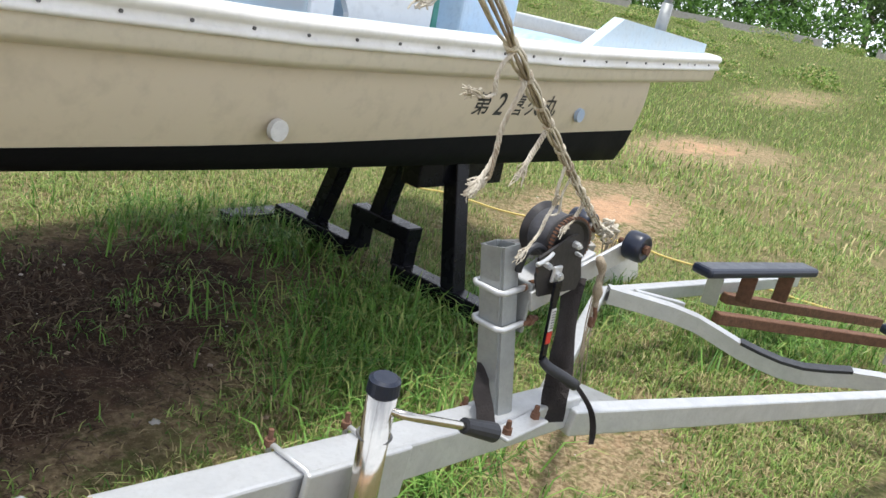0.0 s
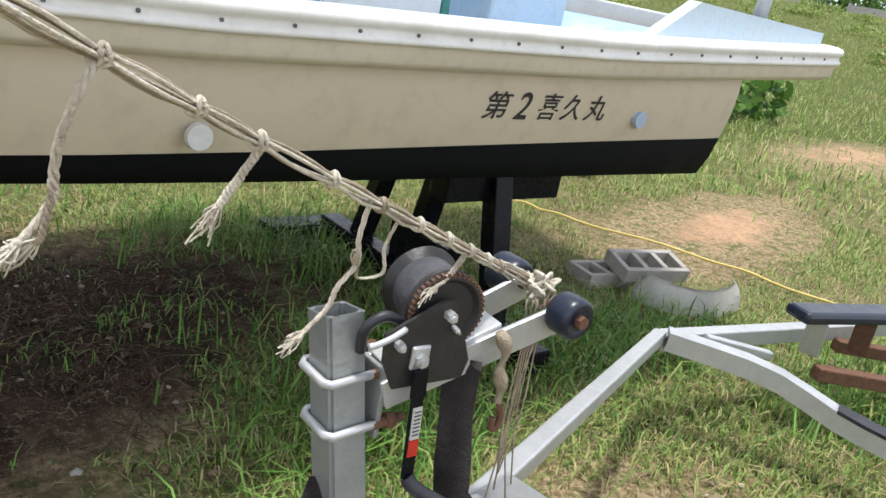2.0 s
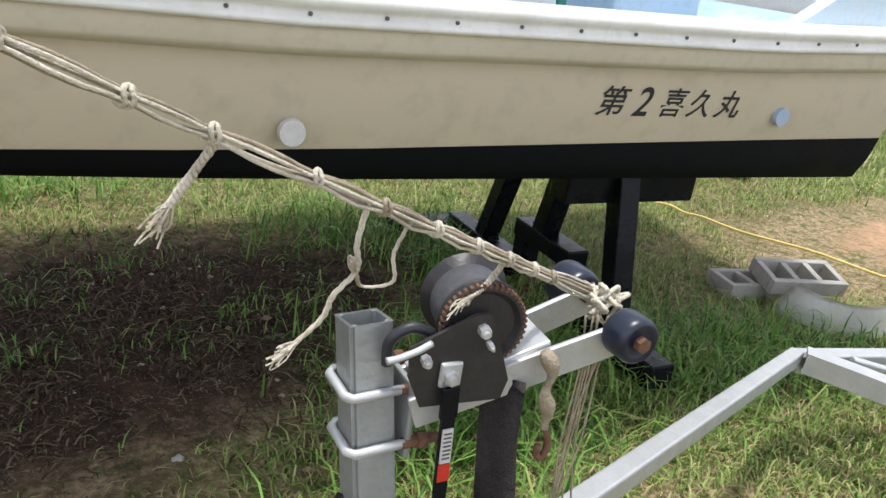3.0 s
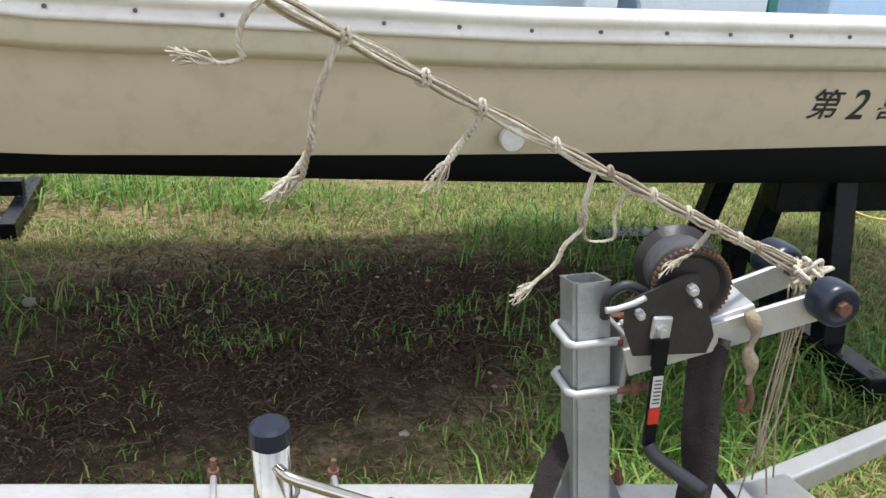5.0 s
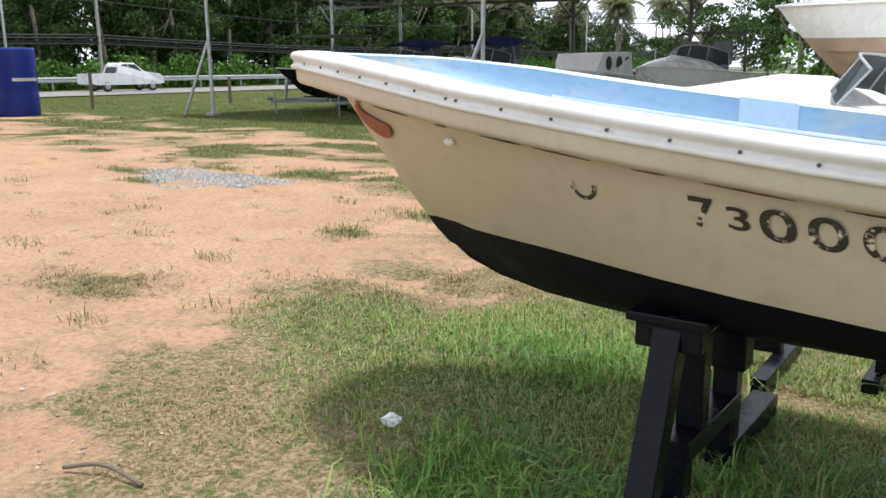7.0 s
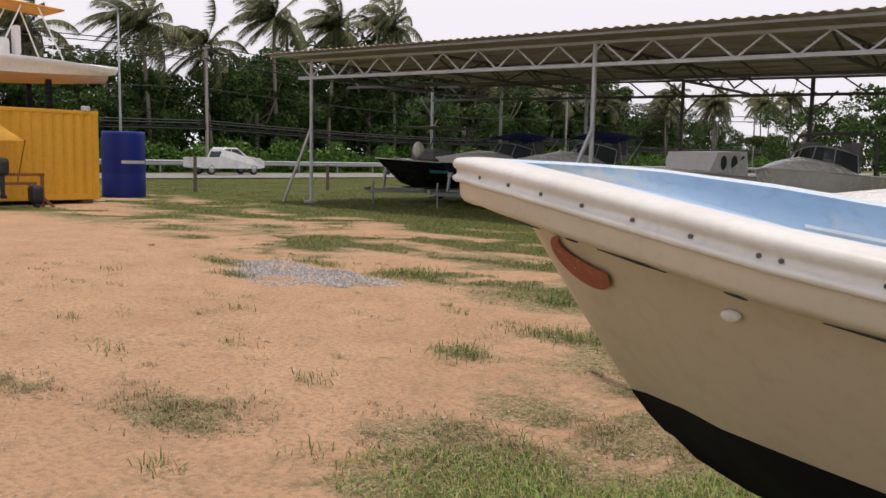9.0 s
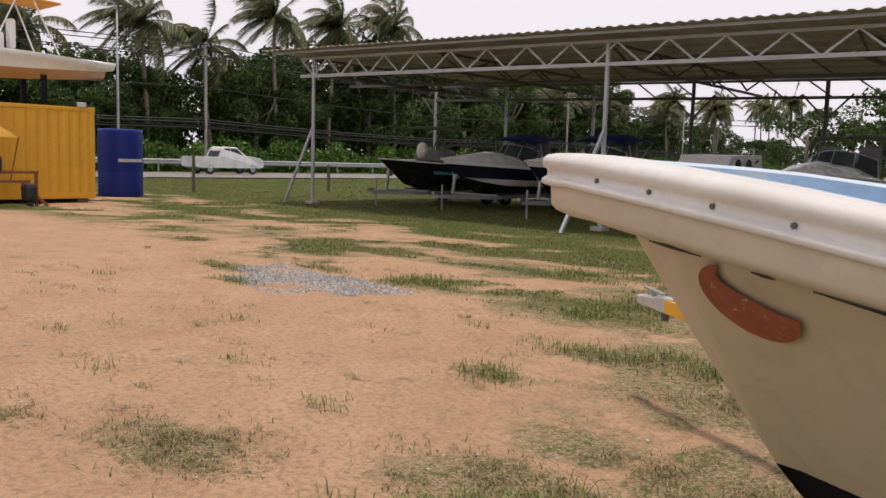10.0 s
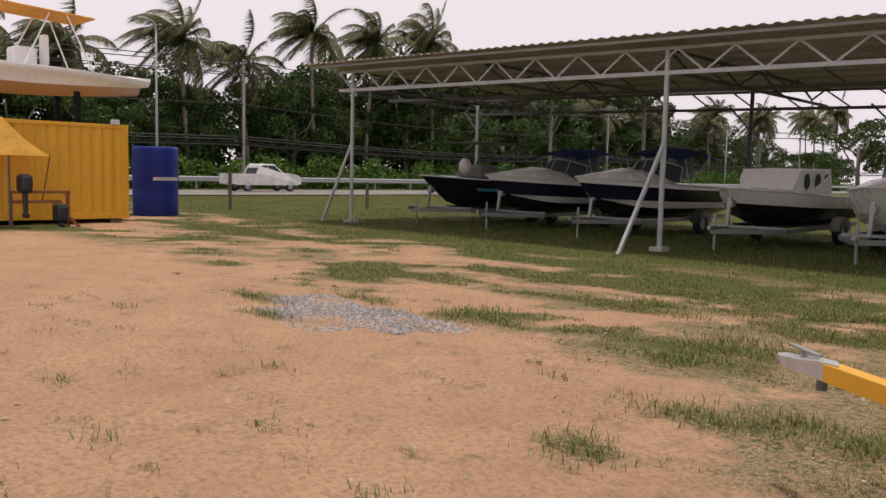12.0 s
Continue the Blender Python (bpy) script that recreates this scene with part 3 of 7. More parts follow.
def fishing_boat():
    boat = thing("fishing_boat", "cream and black fibreglass fishing boat standing on black steel cradles", "boat", base=(-0.8, YC, 0.0))
    xs = [-4.10, -4.04, -3.96, -3.88, -3.8, -3.72, -3.6, -3.45, -3.3, -3.1, -2.9, -2.7, -2.45, -2.2, -1.9, -1.6, -1.3, -1, -0.6, -0.2, 0.2, 0.6, 1.0, 1.4, 1.75, 2.04]
    # the topsides lean back to the stem: x of the stem as a function of height
    stem = lambda z: interp(z, [0.548, 0.556, 0.572, 0.60, 0.65, 0.72, 0.83, 1.0, 1.2, 1.38, 1.6], [-2.40, -2.68, -2.98, -3.20, -3.40, -3.535, -3.66, -3.805, -3.965, -4.09, -4.13])

    def line(z_of, half_of, side):
        out = []
        for x in xs:
            z = z_of(x)
            x0 = stem(z)
            xx = max(x, x0)
            h = half_of(xx)
            # rounded stem: the half-width falls to nothing at the stem's line
            k = min(1.0, max(0.0, (xx - x0) / 0.35)) ** 0.5
            out.append(Vector((xx, YC - side * h * (k if xx < x0 + 0.35 else 1.0), z)))
        return out

    for side, nm in ((1, "port"), (-1, "starboard")):
        bm = bmesh.new()
        fl = lambda x: interp(x, HX, H_SHEER) - 0.115
        top = line(fl, lambda x: hull_at(x)[1], side)
        wl_ = line(lambda x: hull_at(x)[3], lambda x: hull_at(x)[2], side)
        rows = []
        for k in range(7):
            f = k / 6
            rows.append([t.lerp(w, f) + Vector((0, side * -0.012 * math.sin(f * math.pi), 0)) for t, w in zip(top, wl_)])
        grid_faces(bm, rows)
        part("hull_side", bm, M["cream"], boat, smooth=True)
        bm = bmesh.new()
        ch_ = line(lambda x: hull_at(x)[5], lambda x: hull_at(x)[4], side)
        wl2 = [p + Vector((0, side * -0.002, 0)) for p in wl_]
        keel = [Vector((max(x, -3.67), YC, hull_at(max(x, -3.67))[6])) for x in xs]
        keel = [Vector((max(p.x, stem(p.z)), YC, p.z)) for p in keel]
        grid_faces(bm, [wl2, [a.lerp(b, 0.5) + Vector((0, -side * 0.008, 0)) for a, b in zip(wl2, ch_)], ch_, [a.lerp(b, 0.5) for a, b in zip(ch_, keel)], keel])
        part("hull_bottom", bm, M["black_paint"], boat, "black painted bottom", smooth=True)
    # transom
    bm = bmesh.new()
    s, tp, w, zw, ch, zch, zk = hull_at(2.04)
    zt = s - 0.115
    vs = [bm.verts.new(p) for p in [(2.04, YC - tp, zt), (2.04, YC - w, zw), (2.04, YC + w, zw), (2.04, YC + tp, zt)]]
    bm.faces.new(vs)
    part("transom", bm, M["cream"], boat)
    bm = bmesh.new()
    vs = [bm.verts.new(p) for p in [(2.04, YC - w, zw), (2.04, YC - ch, zch), (2.04, YC, zk), (2.04, YC + ch, zch), (2.04, YC + w, zw)]]
    bm.faces.new(vs)
    part("transom_bottom", bm, M["black_paint"], boat)
    # stern overhang carried by the flange
    # rim: flange, two rolled beads and gunwale top, as one loft round the boat
    ux = np.concatenate([np.linspace(2.6, -3.0, 29), [-3.25, -3.5, -3.7, -3.85, -3.97, -4.04, -4.09, -4.13, -4.155]])
    loop = [(x, 1) for x in ux] + [(-4.175, 0)] + [(x, -1) for x in ux[::-1]]

    def rim_point(x, sd, out, dz):
        if sd == 0:
            return Vector((-4.168 - out, YC, interp(-4.17, HX, H_SHEER) + dz - 0.012))
        h = interp(x, HX, H_RIM)
        if x < -4.0:
            h = 0.376 * math.sqrt(max(0.0, 1 - ((-3.98 - x) / 0.185) ** 2)) if x < -3.98 else h
        slope = 0.0 if x > -3 else min(1.0, (-3.0 - x) / 1.15) ** 1.6
        y = YC - sd * (h + out * (1 - 0.35 * slope))
        return Vector((x - out * slope, y, interp(x, HX, H_SHEER) + dz - 0.022 * max(0.0, y - YC + 0.55)))  # she lists a little to starboard

    def rim_loft(profile):
        bm = bmesh.new()
        rows = [[rim_point(x, sd, o, dz) for x, sd in loop] for o, dz in profile]
        grid_faces(bm, rows)
        return bm

    flange = [(-0.070, -0.136), (-0.040, -0.130), (-0.016, -0.120), (-0.007, -0.108), (-0.004, -0.066)]
    part("flange", rim_loft(flange), M["cream_flange"], boat, "cream flange with scuffed edge", smooth=True)
    bead = [(-0.004, -0.066), (0.008, -0.066), (0.014, -0.061), (0.014, -0.053), (0.008, -0.048), (0.004, -0.045), (0.003, -0.036), (0.005, -0.031), (0.012, -0.026), (0.014, -0.017), (0.012, -0.008), (0.004, -0.001), (-0.012, 0.003), (-0.05, 0.005), (-0.085, 0.004)]
    part("rub_rail", rim_loft(bead), M["rim_white"], boat, "white rolled rub rail", smooth=True)
    gw = [(-0.085, 0.004), (-0.115, 0.002), (-0.125, -0.006)]
    part("gunwale", rim_loft(gw), M["blue_pale"], boat, smooth=True)
    def deck_drop(x):
        return interp(x, [-4.2, -3.9, -3.0, -2.0, 1.9, 2.03], [0.07, 0.075, 0.20, 0.27, 0.27, 0.10])

    def inner_half(x, z):
        """Half-width that stays inside the hull's skin at a height."""
        s_, top_, w_, zw_, *_ = hull_at(x)
        f_ = min(1.0, max(0.0, (s_ - 0.115 - z) / (s_ - 0.115 - zw_)))
        x0 = stem(z)
        skin = (top_ + (w_ - top_) * f_) * min(1.0, max(0.0, (x - x0) / 0.35)) ** 0.5
        return max(0.01, min(interp(x, HX, H_RIM) - 0.118, skin - 0.03))

    def inner_point(x, sd, o, dz):
        p = rim_point(x, sd, o, dz if dz > -0.01 else dz * deck_drop(x))
        if dz < -0.5 and sd and x < 1.9:
            h_ = inner_half(p.x, p.z)
            p.y = YC - sd * min(abs(p.y - YC), h_)
        return p

    bm = bmesh.new()
    grid_faces(bm, [[inner_point(x, sd, o, dz) for x, sd in loop] for o, dz in ((-0.125, -0.006), (-0.13, -0.4), (-0.14, -0.8), (-0.16, -1.0))])
    part("bulwark", bm, M["blue_deck"], boat, "worn light blue inner bulwark", smooth=True)
    bm = bmesh.new()
    rows = []
    for x in np.linspace(-3.9, 2.5, 24):
        z = interp(x, HX, H_SHEER) - deck_drop(x) + 0.006
        h = inner_half(x, z)
        rows.append([(x, YC - h, z), (x, YC - h / 2, z + 0.012), (x, YC, z + 0.02), (x, YC + h / 2, z + 0.012), (x, YC + h, z)])
    grid_faces(bm, rows)
    part("deck", bm, M["blue_deck"], boat, "worn light blue deck")
    # worn ledge along the inside of the bulwark
    for sd in (1, -1):
        bm = bmesh.new()
        xr = np.linspace(-3.4, 1.4, 32)
        grid_faces(bm, [[rim_point(x, sd, o, dz) for x in xr] for o, dz in ((-0.128, -0.098), (-0.152, -0.102), (-0.158, -0.110), (-0.158, -0.138), (-0.135, -0.142))])
        part("ledge", bm, M["worn_ledge"], boat, "worn grey-blue ledge", smooth=False)
    # stern plate under the overhang
    bm = bmesh.new()
    z = 1.262 - 0.118
    grid_faces(bm, [[(x, YC - h, interp(x, HX, H_SHEER) - 0.118), (x, YC + h, interp(x, HX, H_SHEER) - 0.118)] for x, h in ((2.03, 0.88), (2.6, 0.86))])
    bm2 = bm
    bmesh.ops.solidify(bm2, geom=bm2.faces[:], thickness=0.02)
    part("overhang_plate", bm2, M["cream_flange"], boat)
    bm = bmesh.new()
    box(bm, (2.595, YC, 1.235), (0.03, 1.76, 0.10), bevel=0.008)
    part("stern_rail", bm, M["rim_white"], boat)
    # screws along the rail
    for x in np.concatenate([np.arange(-3.85, -3.0, 0.14), np.arange(-2.97, 2.5, 0.165)]):
        p = rim_point(x, 1, 0.001, -0.0405)
        q = rim_point(x, 1, 0.0075, -0.0405)
        bm = bmesh.new()
        rod(bm, p, q, 0.0046, seg=10)
        part("screw", bm, M["steel_dark"], boat)
    # chipped sealant along the flange's lower edge
    rs = random.Random(17)
    x = -3.75
    while x < -0.9:
        ln = rs.uniform(0.02, 0.22)
        bm = bmesh.new()
        tube(bm, [rim_point(xx, 1, -0.034, -0.131) for xx in np.linspace(x, x + ln, 4)], lambda f: 0.0012 + 0.0018 * math.sin(math.pi * f) * rs.uniform(0.4, 1.0), 6)
        part("seam_chip", bm, M["rust"] if rs.random() < 0.25 else M["black_ink"], boat)
        x += ln + (rs.uniform(0.02, 0.15) if x < -1.6 else rs.uniform(0.15, 0.6))
    # patch of white filler on the deck side
    bm = bmesh.new()
    a, b_ = -2.62, -2.40
    grid_faces(bm, [[rim_point(x, -1, o - 0.004, dz) for o, dz in ((-0.125, -0.0), (-0.13, -0.10), (-0.145, -0.215))] for x in np.linspace(a, b_, 4)])
    part("repair_patch", bm, M["blue_pale"], boat, "pale repair patch on the bulwark")
    # round plates on the hull
    for x, y, z, r, m_ in ((0.005, 3.985, 0.895, 0.031, "plate_grey"), (1.502, 3.985, 0.968, 0.029, "plate_blue")):
        bm = bmesh.new()
        rod(bm, (x, y + 0.012, z), (x, y - 0.003, z), r, r * 0.94, 28)
        part("drain_plate", bm, M[m_], boat, "round metal plate on the hull")
    # tow hole near the stem
    bm = bmesh.new()
    bmesh.ops.create_uvsphere(bm, u_segments=12, v_segments=8, radius=0.016, matrix=pose(-3.126, 4.258, 1.199) @ Matrix.Diagonal((1.4, 0.5, 0.8, 1)))
    part("drain_fitting", bm, M["white_plastic"], boat, smooth=True)
    bm = bmesh.new()
    p = rim_point(-3.93, -1, -0.128, -0.045)
    rod(bm, p + Vector((0, 0.01, 0)), p - Vector((0, 0.006, 0)), 0.010, seg=10)
    part("bow_hole", bm, M["steel_dark"], boat)
    return boat, rim_point, stem


boat, rim_point, stem_x = fishing_boat()


def hull_y(x, z):
    """The port side's y at a height."""
    s, top, w, zw, ch, zch, zk = hull_at(x)
    f = (s - 0.115 - z) / max(s - 0.115 - zw, 1e-3)
    return YC - (top + (w - top) * f)


def hull_letters(name, body, x0, x1, z0, z1, material, height, lift=0.013, shear=0.0, label="", scale_x=1.0, rot=0.0):
    """Letters laid on the port side between two places."""
    me = text_mesh(body, height, 0.0)
    if len(me.vertices) == 0:
        return None
    bm = bmesh.new()
    bm.from_mesh(me)
    co = [v.co.copy() for v in bm.verts]
    mnx, mxx = min(c.x for c in co), max(c.x for c in co)
    mny, mxy = min(c.y for c in co), max(c.y for c in co)
    for v in bm.verts:
        u = (v.co.x - mnx) / (mxx - mnx)
        w = (v.co.y - mny) / (mxy - mny)
        h = height
        x = x0 + (x1 - x0) * u + shear * (w - 0.5) * h
        z = z0 + (z1 - z0) * u + (w - 0.5) * h
        v.co = Vector((x, hull_y(x, z) - lift, z))
    bmesh.ops.triangulate(bm, faces=bm.faces[:])
    return part(name, bm, material, boat, label)


for body, xa, xb in (("第", 0.815, 0.905), ("2", 0.940, 0.990), ("喜", 1.028, 1.110), ("久", 1.130, 1.215), ("丸", 1.235, 1.328)):
    hull_letters("name_letter", body, xa, xb, 0.995 + 0.008 * (xa - 0.85), 0.995 + 0.008 * (xb - 0.85), M["black_ink"], 0.082, shear=0.16, label="black painted letter")
for body, xa, xb in (("7", -2.30, -2.235), ("3", -2.205, -2.15), ("0", -2.125, -2.04), ("0", -2.015, -1.93), ("0", -1.90, -1.815)):
    hull_letters("stencil_number", body, xa, xb, 1.066 - 0.05 * (xa + 2.07), 1.066 - 0.05 * (xb + 2.07), M["worn_ink"], 0.082 if body != "3" else 0.06, shear=-0.1, label="worn black stencil number")
bm = bmesh.new()
arc_in, arc_out = [], []
for a in np.linspace(168, 362, 18):
    for r, lst in ((0.045, arc_in), (0.033, arc_out)):
        x, z = -2.625 + r * math.cos(radians(a)) * 1.0, 1.112 + r * math.sin(radians(a)) * 1.05
        lst.append((x, hull_y(x, z) - 0.013, z))
grid_faces(bm, [arc_in, arc_out])
part("stencil_number", bm, M["worn_ink"], boat, "worn remains of a stencil number")
# red primer crescent by the stem
bm = bmesh.new()
lo, hi = [], []
for k in range(33):
    f = k / 32
    a = radians(118 + 246 * f)
    taper = math.sin(math.pi * f) ** 0.45
    cx, cz = math.cos(a), math.sin(a)
    for lst, w in ((lo, 0.0), (hi, taper)):
        u = 0.104 * cx * (1 - w) + (0.032 + 0.072 * cx) * w
        v = 0.064 * cz * (1 - w) + (0.036 + 0.024 * cz) * w
        x, z = -3.582 + u, 1.244 + v - 0.16 * u
        lst.append((x, hull_y(x, z) - 0.0135, z))
grid_faces(bm, [lo, hi])
part("primer_patch", bm, M["red_patch"], boat, "red primer crescent by the stem")


def prism(bm, outline, place, steps=1):
    """A slab: a flat outline pushed from depth 0 to 1; place(u, v, d) gives the point."""
    a = [bm.verts.new(place(u, v, 0.0)) for u, v in outline]
    b = [bm.verts.new(place(u, v, 1.0)) for u, v in outline]
    bm.faces.new(a)
    bm.faces.new(b[::-1])
    for k in range(len(a)):
        bm.faces.new((a[k], b[k], b[(k + 1) % len(a)], a[(k + 1) % len(a)]))


# cabin and stern fittings of the boat
def boat_cabin():
    w = M["white_paint"]
    y0, y1 = 4.24, 5.44
    z0, z1 = 0.97, 2.05
    for y in (y0, y1):
        bm = bmesh.new()
        box(bm, (-0.43, y, 1.05), (1.9, 0.03, 0.24), bevel=0.004)
        part("cabin_coaming", bm, w, boat)
    for y in (y0, y1):
        for x, lean in ((-1.28, 0.25), (-0.36, 0.1), (0.30, 0.0)):
            bm = bmesh.new()
            beam(bm, (x, y, 1.15), (x + lean, y + (0.05 if y == y0 else -0.05), z1), 0.09, 0.035)
            part("window_post", bm, w, boat)
        for xa, xb in ((-1.22, -0.42), (-0.30, 0.26)):
            bm = bmesh.new()
            grid_faces(bm, [[(xa, y, 1.155), (xb, y, 1.155)], [(xa + 0.2, y + (0.05 if y == y0 else -0.05), z1), (xb + 0.1, y + (0.05 if y == y0 else -0.05), z1)]])
            pn = part("window_pane", bm, M["glass"], boat)
            pn.visible_shadow = False
    for y in (y0, y1 - 0.025):
        bm = bmesh.new()
        prism(bm, [(0.44, 1.0), (0.80, 1.0), (0.80, 2.05), (0.15, 2.05), (0.16, 1.6), (0.24, 1.42), (0.36, 1.30), (0.42, 1.2)], lambda u, v, d: (u, y + 0.025 * d, v))
        part("cabin_side", bm, w, boat)
    bm = bmesh.new()
    beam(bm, (0.83, y0 + 0.01, 1.0), (0.80, y0 + 0.05, 2.05), 0.03, 0.03)
    part("door_edge", bm, M["green_trim"], boat, "green painted door edge")
    bm = bmesh.new()
    box(bm, (-0.2, YC, 2.08), (2.2, 1.36, 0.05), bevel=0.02)
    part("cabin_roof", bm, w, boat)
    bm = bmesh.new()
    box(bm, (0.45, 4.7, 1.25), (0.5, 0.5, 0.5), bevel=0.02)
    part("engine_box", bm, M["blue_pale"], boat)
    # added pale blue sheet, stands in for sky blue in the window glass
    bm = bmesh.new()
    box(bm, (-0.6, 5.0, 1.25), (1.3, 0.03, 0.6), None, 0.005)
    part("cabin_bulkhead", bm, M["blue_pale"], boat)
    bm = bmesh.new()
    box(bm, (0.33, 4.42, 1.26), (0.16, 0.05, 0.16), bevel=0.01)
    part("wooden_panel", bm, M["brown_wood"], boat, "reddish brown wooden panel")
    # stern well and coaming
    bm = bmesh.new()
    box(bm, (1.25, 4.55, 1.20), (0.34, 0.42, 0.34), bevel=0.012)
    part("bait_box", bm, M["blue_pale"], boat, "light blue painted box")
    for y in (4.02, 5.66):
        bm = bmesh.new()
        prism(bm, [(1.46, 1.225), (2.52, 1.25), (2.52, 1.335), (2.2, 1.345), (1.68, 1.362)], lambda u, v, d: (u, y - 0.02 + 0.05 * d, v))
        part("stern_coaming", bm, M["blue_pale"], boat, "light blue raised stern coaming")
    bm = bmesh.new()
    rod(bm, (2.2, 4.1, 1.27), (2.21, 4.1, 1.47), 0.028, 0.026, 12)
    rod(bm, (2.21, 4.1, 1.47), (2.215, 4.1, 1.53), 0.020, 0.016, 10)
    part("mooring_bitt", bm, M["galv_dull"], boat, smooth=True)
    bm = bmesh.new()
    box(bm, (-1.0, 4.02, 1.222), (0.012, 0.05, 0.05), bevel=0.003)
    part("cleat", bm, M["white_paint"], boat)


boat_cabin()


# ---- steel cradles ----
def cradle(x, feet, crossbar, legs, pads):
    """A stand across the keel: two feet joined by a raised crossbar, slanting legs, a bearer on top of each outer leg."""
    c = thing("boat_cradle", "black painted steel cradle with three legs under the hull", "boat stand", "cradles under the fishing boat", base=(x, 4.75, 0))

    def bar(name, a, b, w=0.07, h=0.07):
        bm = bmesh.new()
        beam(bm, a, b, w, h, 0.006)
        part(name, bm, M["black_steel"], c)

    for ya, yb in feet:
        bar("foot", (x, ya, 0.075), (x, yb, 0.075), 0.10, 0.09)
    y0, y1 = crossbar
    bar("crossbar", (x, y0, 0.265), (x, y1, 0.265), 0.10, 0.07)
    bar("upright", (x, y0 + 0.04, 0.10), (x, y0 + 0.04, 0.24), 0.08, 0.08)
    bar("upright", (x, y1 - 0.04, 0.10), (x, y1 - 0.04, 0.24), 0.08, 0.08)
    for ya, za, yb, zb in legs:
        bar("leg", (x, ya, za), (x, yb, zb), 0.085, 0.075)
    for xa, xb, y, z0, z1, w in pads:
        bm = bmesh.new()
        box(bm, ((xa + xb) / 2, y, (z0 + z1) / 2), (xb - xa, w, z1 - z0), None, 0.008)
        box(bm, ((xa + xb) / 2, y, z1 + 0.012), (xb - xa + 0.05, w + 0.03, 0.03), None, 0.006)
        part("bearer", bm, M["black_steel"], c)
    return c


cradle(-2.43, ((3.99, 4.48), (4.92, 5.50)), (4.46, 4.99), ((4.20, 0.11, 4.40, 0.68), (4.625, 0.30, 4.615, 0.66), (4.97, 0.11, 4.98, 0.60)), ((-2.53, -2.33, 4.41, 0.62, 0.70, 0.09), (-2.50, -2.34, 4.90, 0.42, 0.58, 0.10)))
cradle(1.34, ((4.02, 4.62), (4.93, 5.47)), (4.56, 4.93), ((4.29, 0.11, 4.425, 0.70), (4.79, 0.28, 4.70, 0.68), (5.20, 0.11, 5.01, 0.68)), ((1.10, 1.67, 4.45, 0.55, 0.68, 0.10), (1.10, 1.67, 5.05, 0.57, 0.68, 0.10)))
pl = thing("steel_plate", "black painted steel plate lying flat in the grass", "plate", base=(1.2, 5.52, 0))
bm = bmesh.new()
box(bm, (1.2, 5.52, 0.045), (0.34, 0.13, 0.05), pose(0, 0, 0), 0.006)
part("plate", bm, M["black_steel"], pl)
for xa, xb in ((-3.05, -2.52), (-2.12, -1.55)):
    c = thing("low_boat_stand", "low black steel stand on the grass", "boat stand", "low stands behind the boat", base=((xa + xb) / 2, 6.1, 0))
    for nm, a, b_ in (("crossbar", (xa, 6.1, 0.13), (xb, 6.1, 0.13)), ("leg", (xa + 0.16, 6.1, 0.15), (xa + 0.12, 6.12, 0.62)), ("leg", (xa + 0.36, 6.1, 0.15), (xa + 0.30, 6.12, 0.62)),
                      ("foot", (xb, 5.72, 0.05), (xb, 6.35, 0.07)), ("foot", (xa, 5.98, 0.05), (xa, 6.3, 0.05))):
        bm = bmesh.new()
        beam(bm, a, b_, 0.07, 0.07)
        part(nm, bm, M["black_steel"], c)


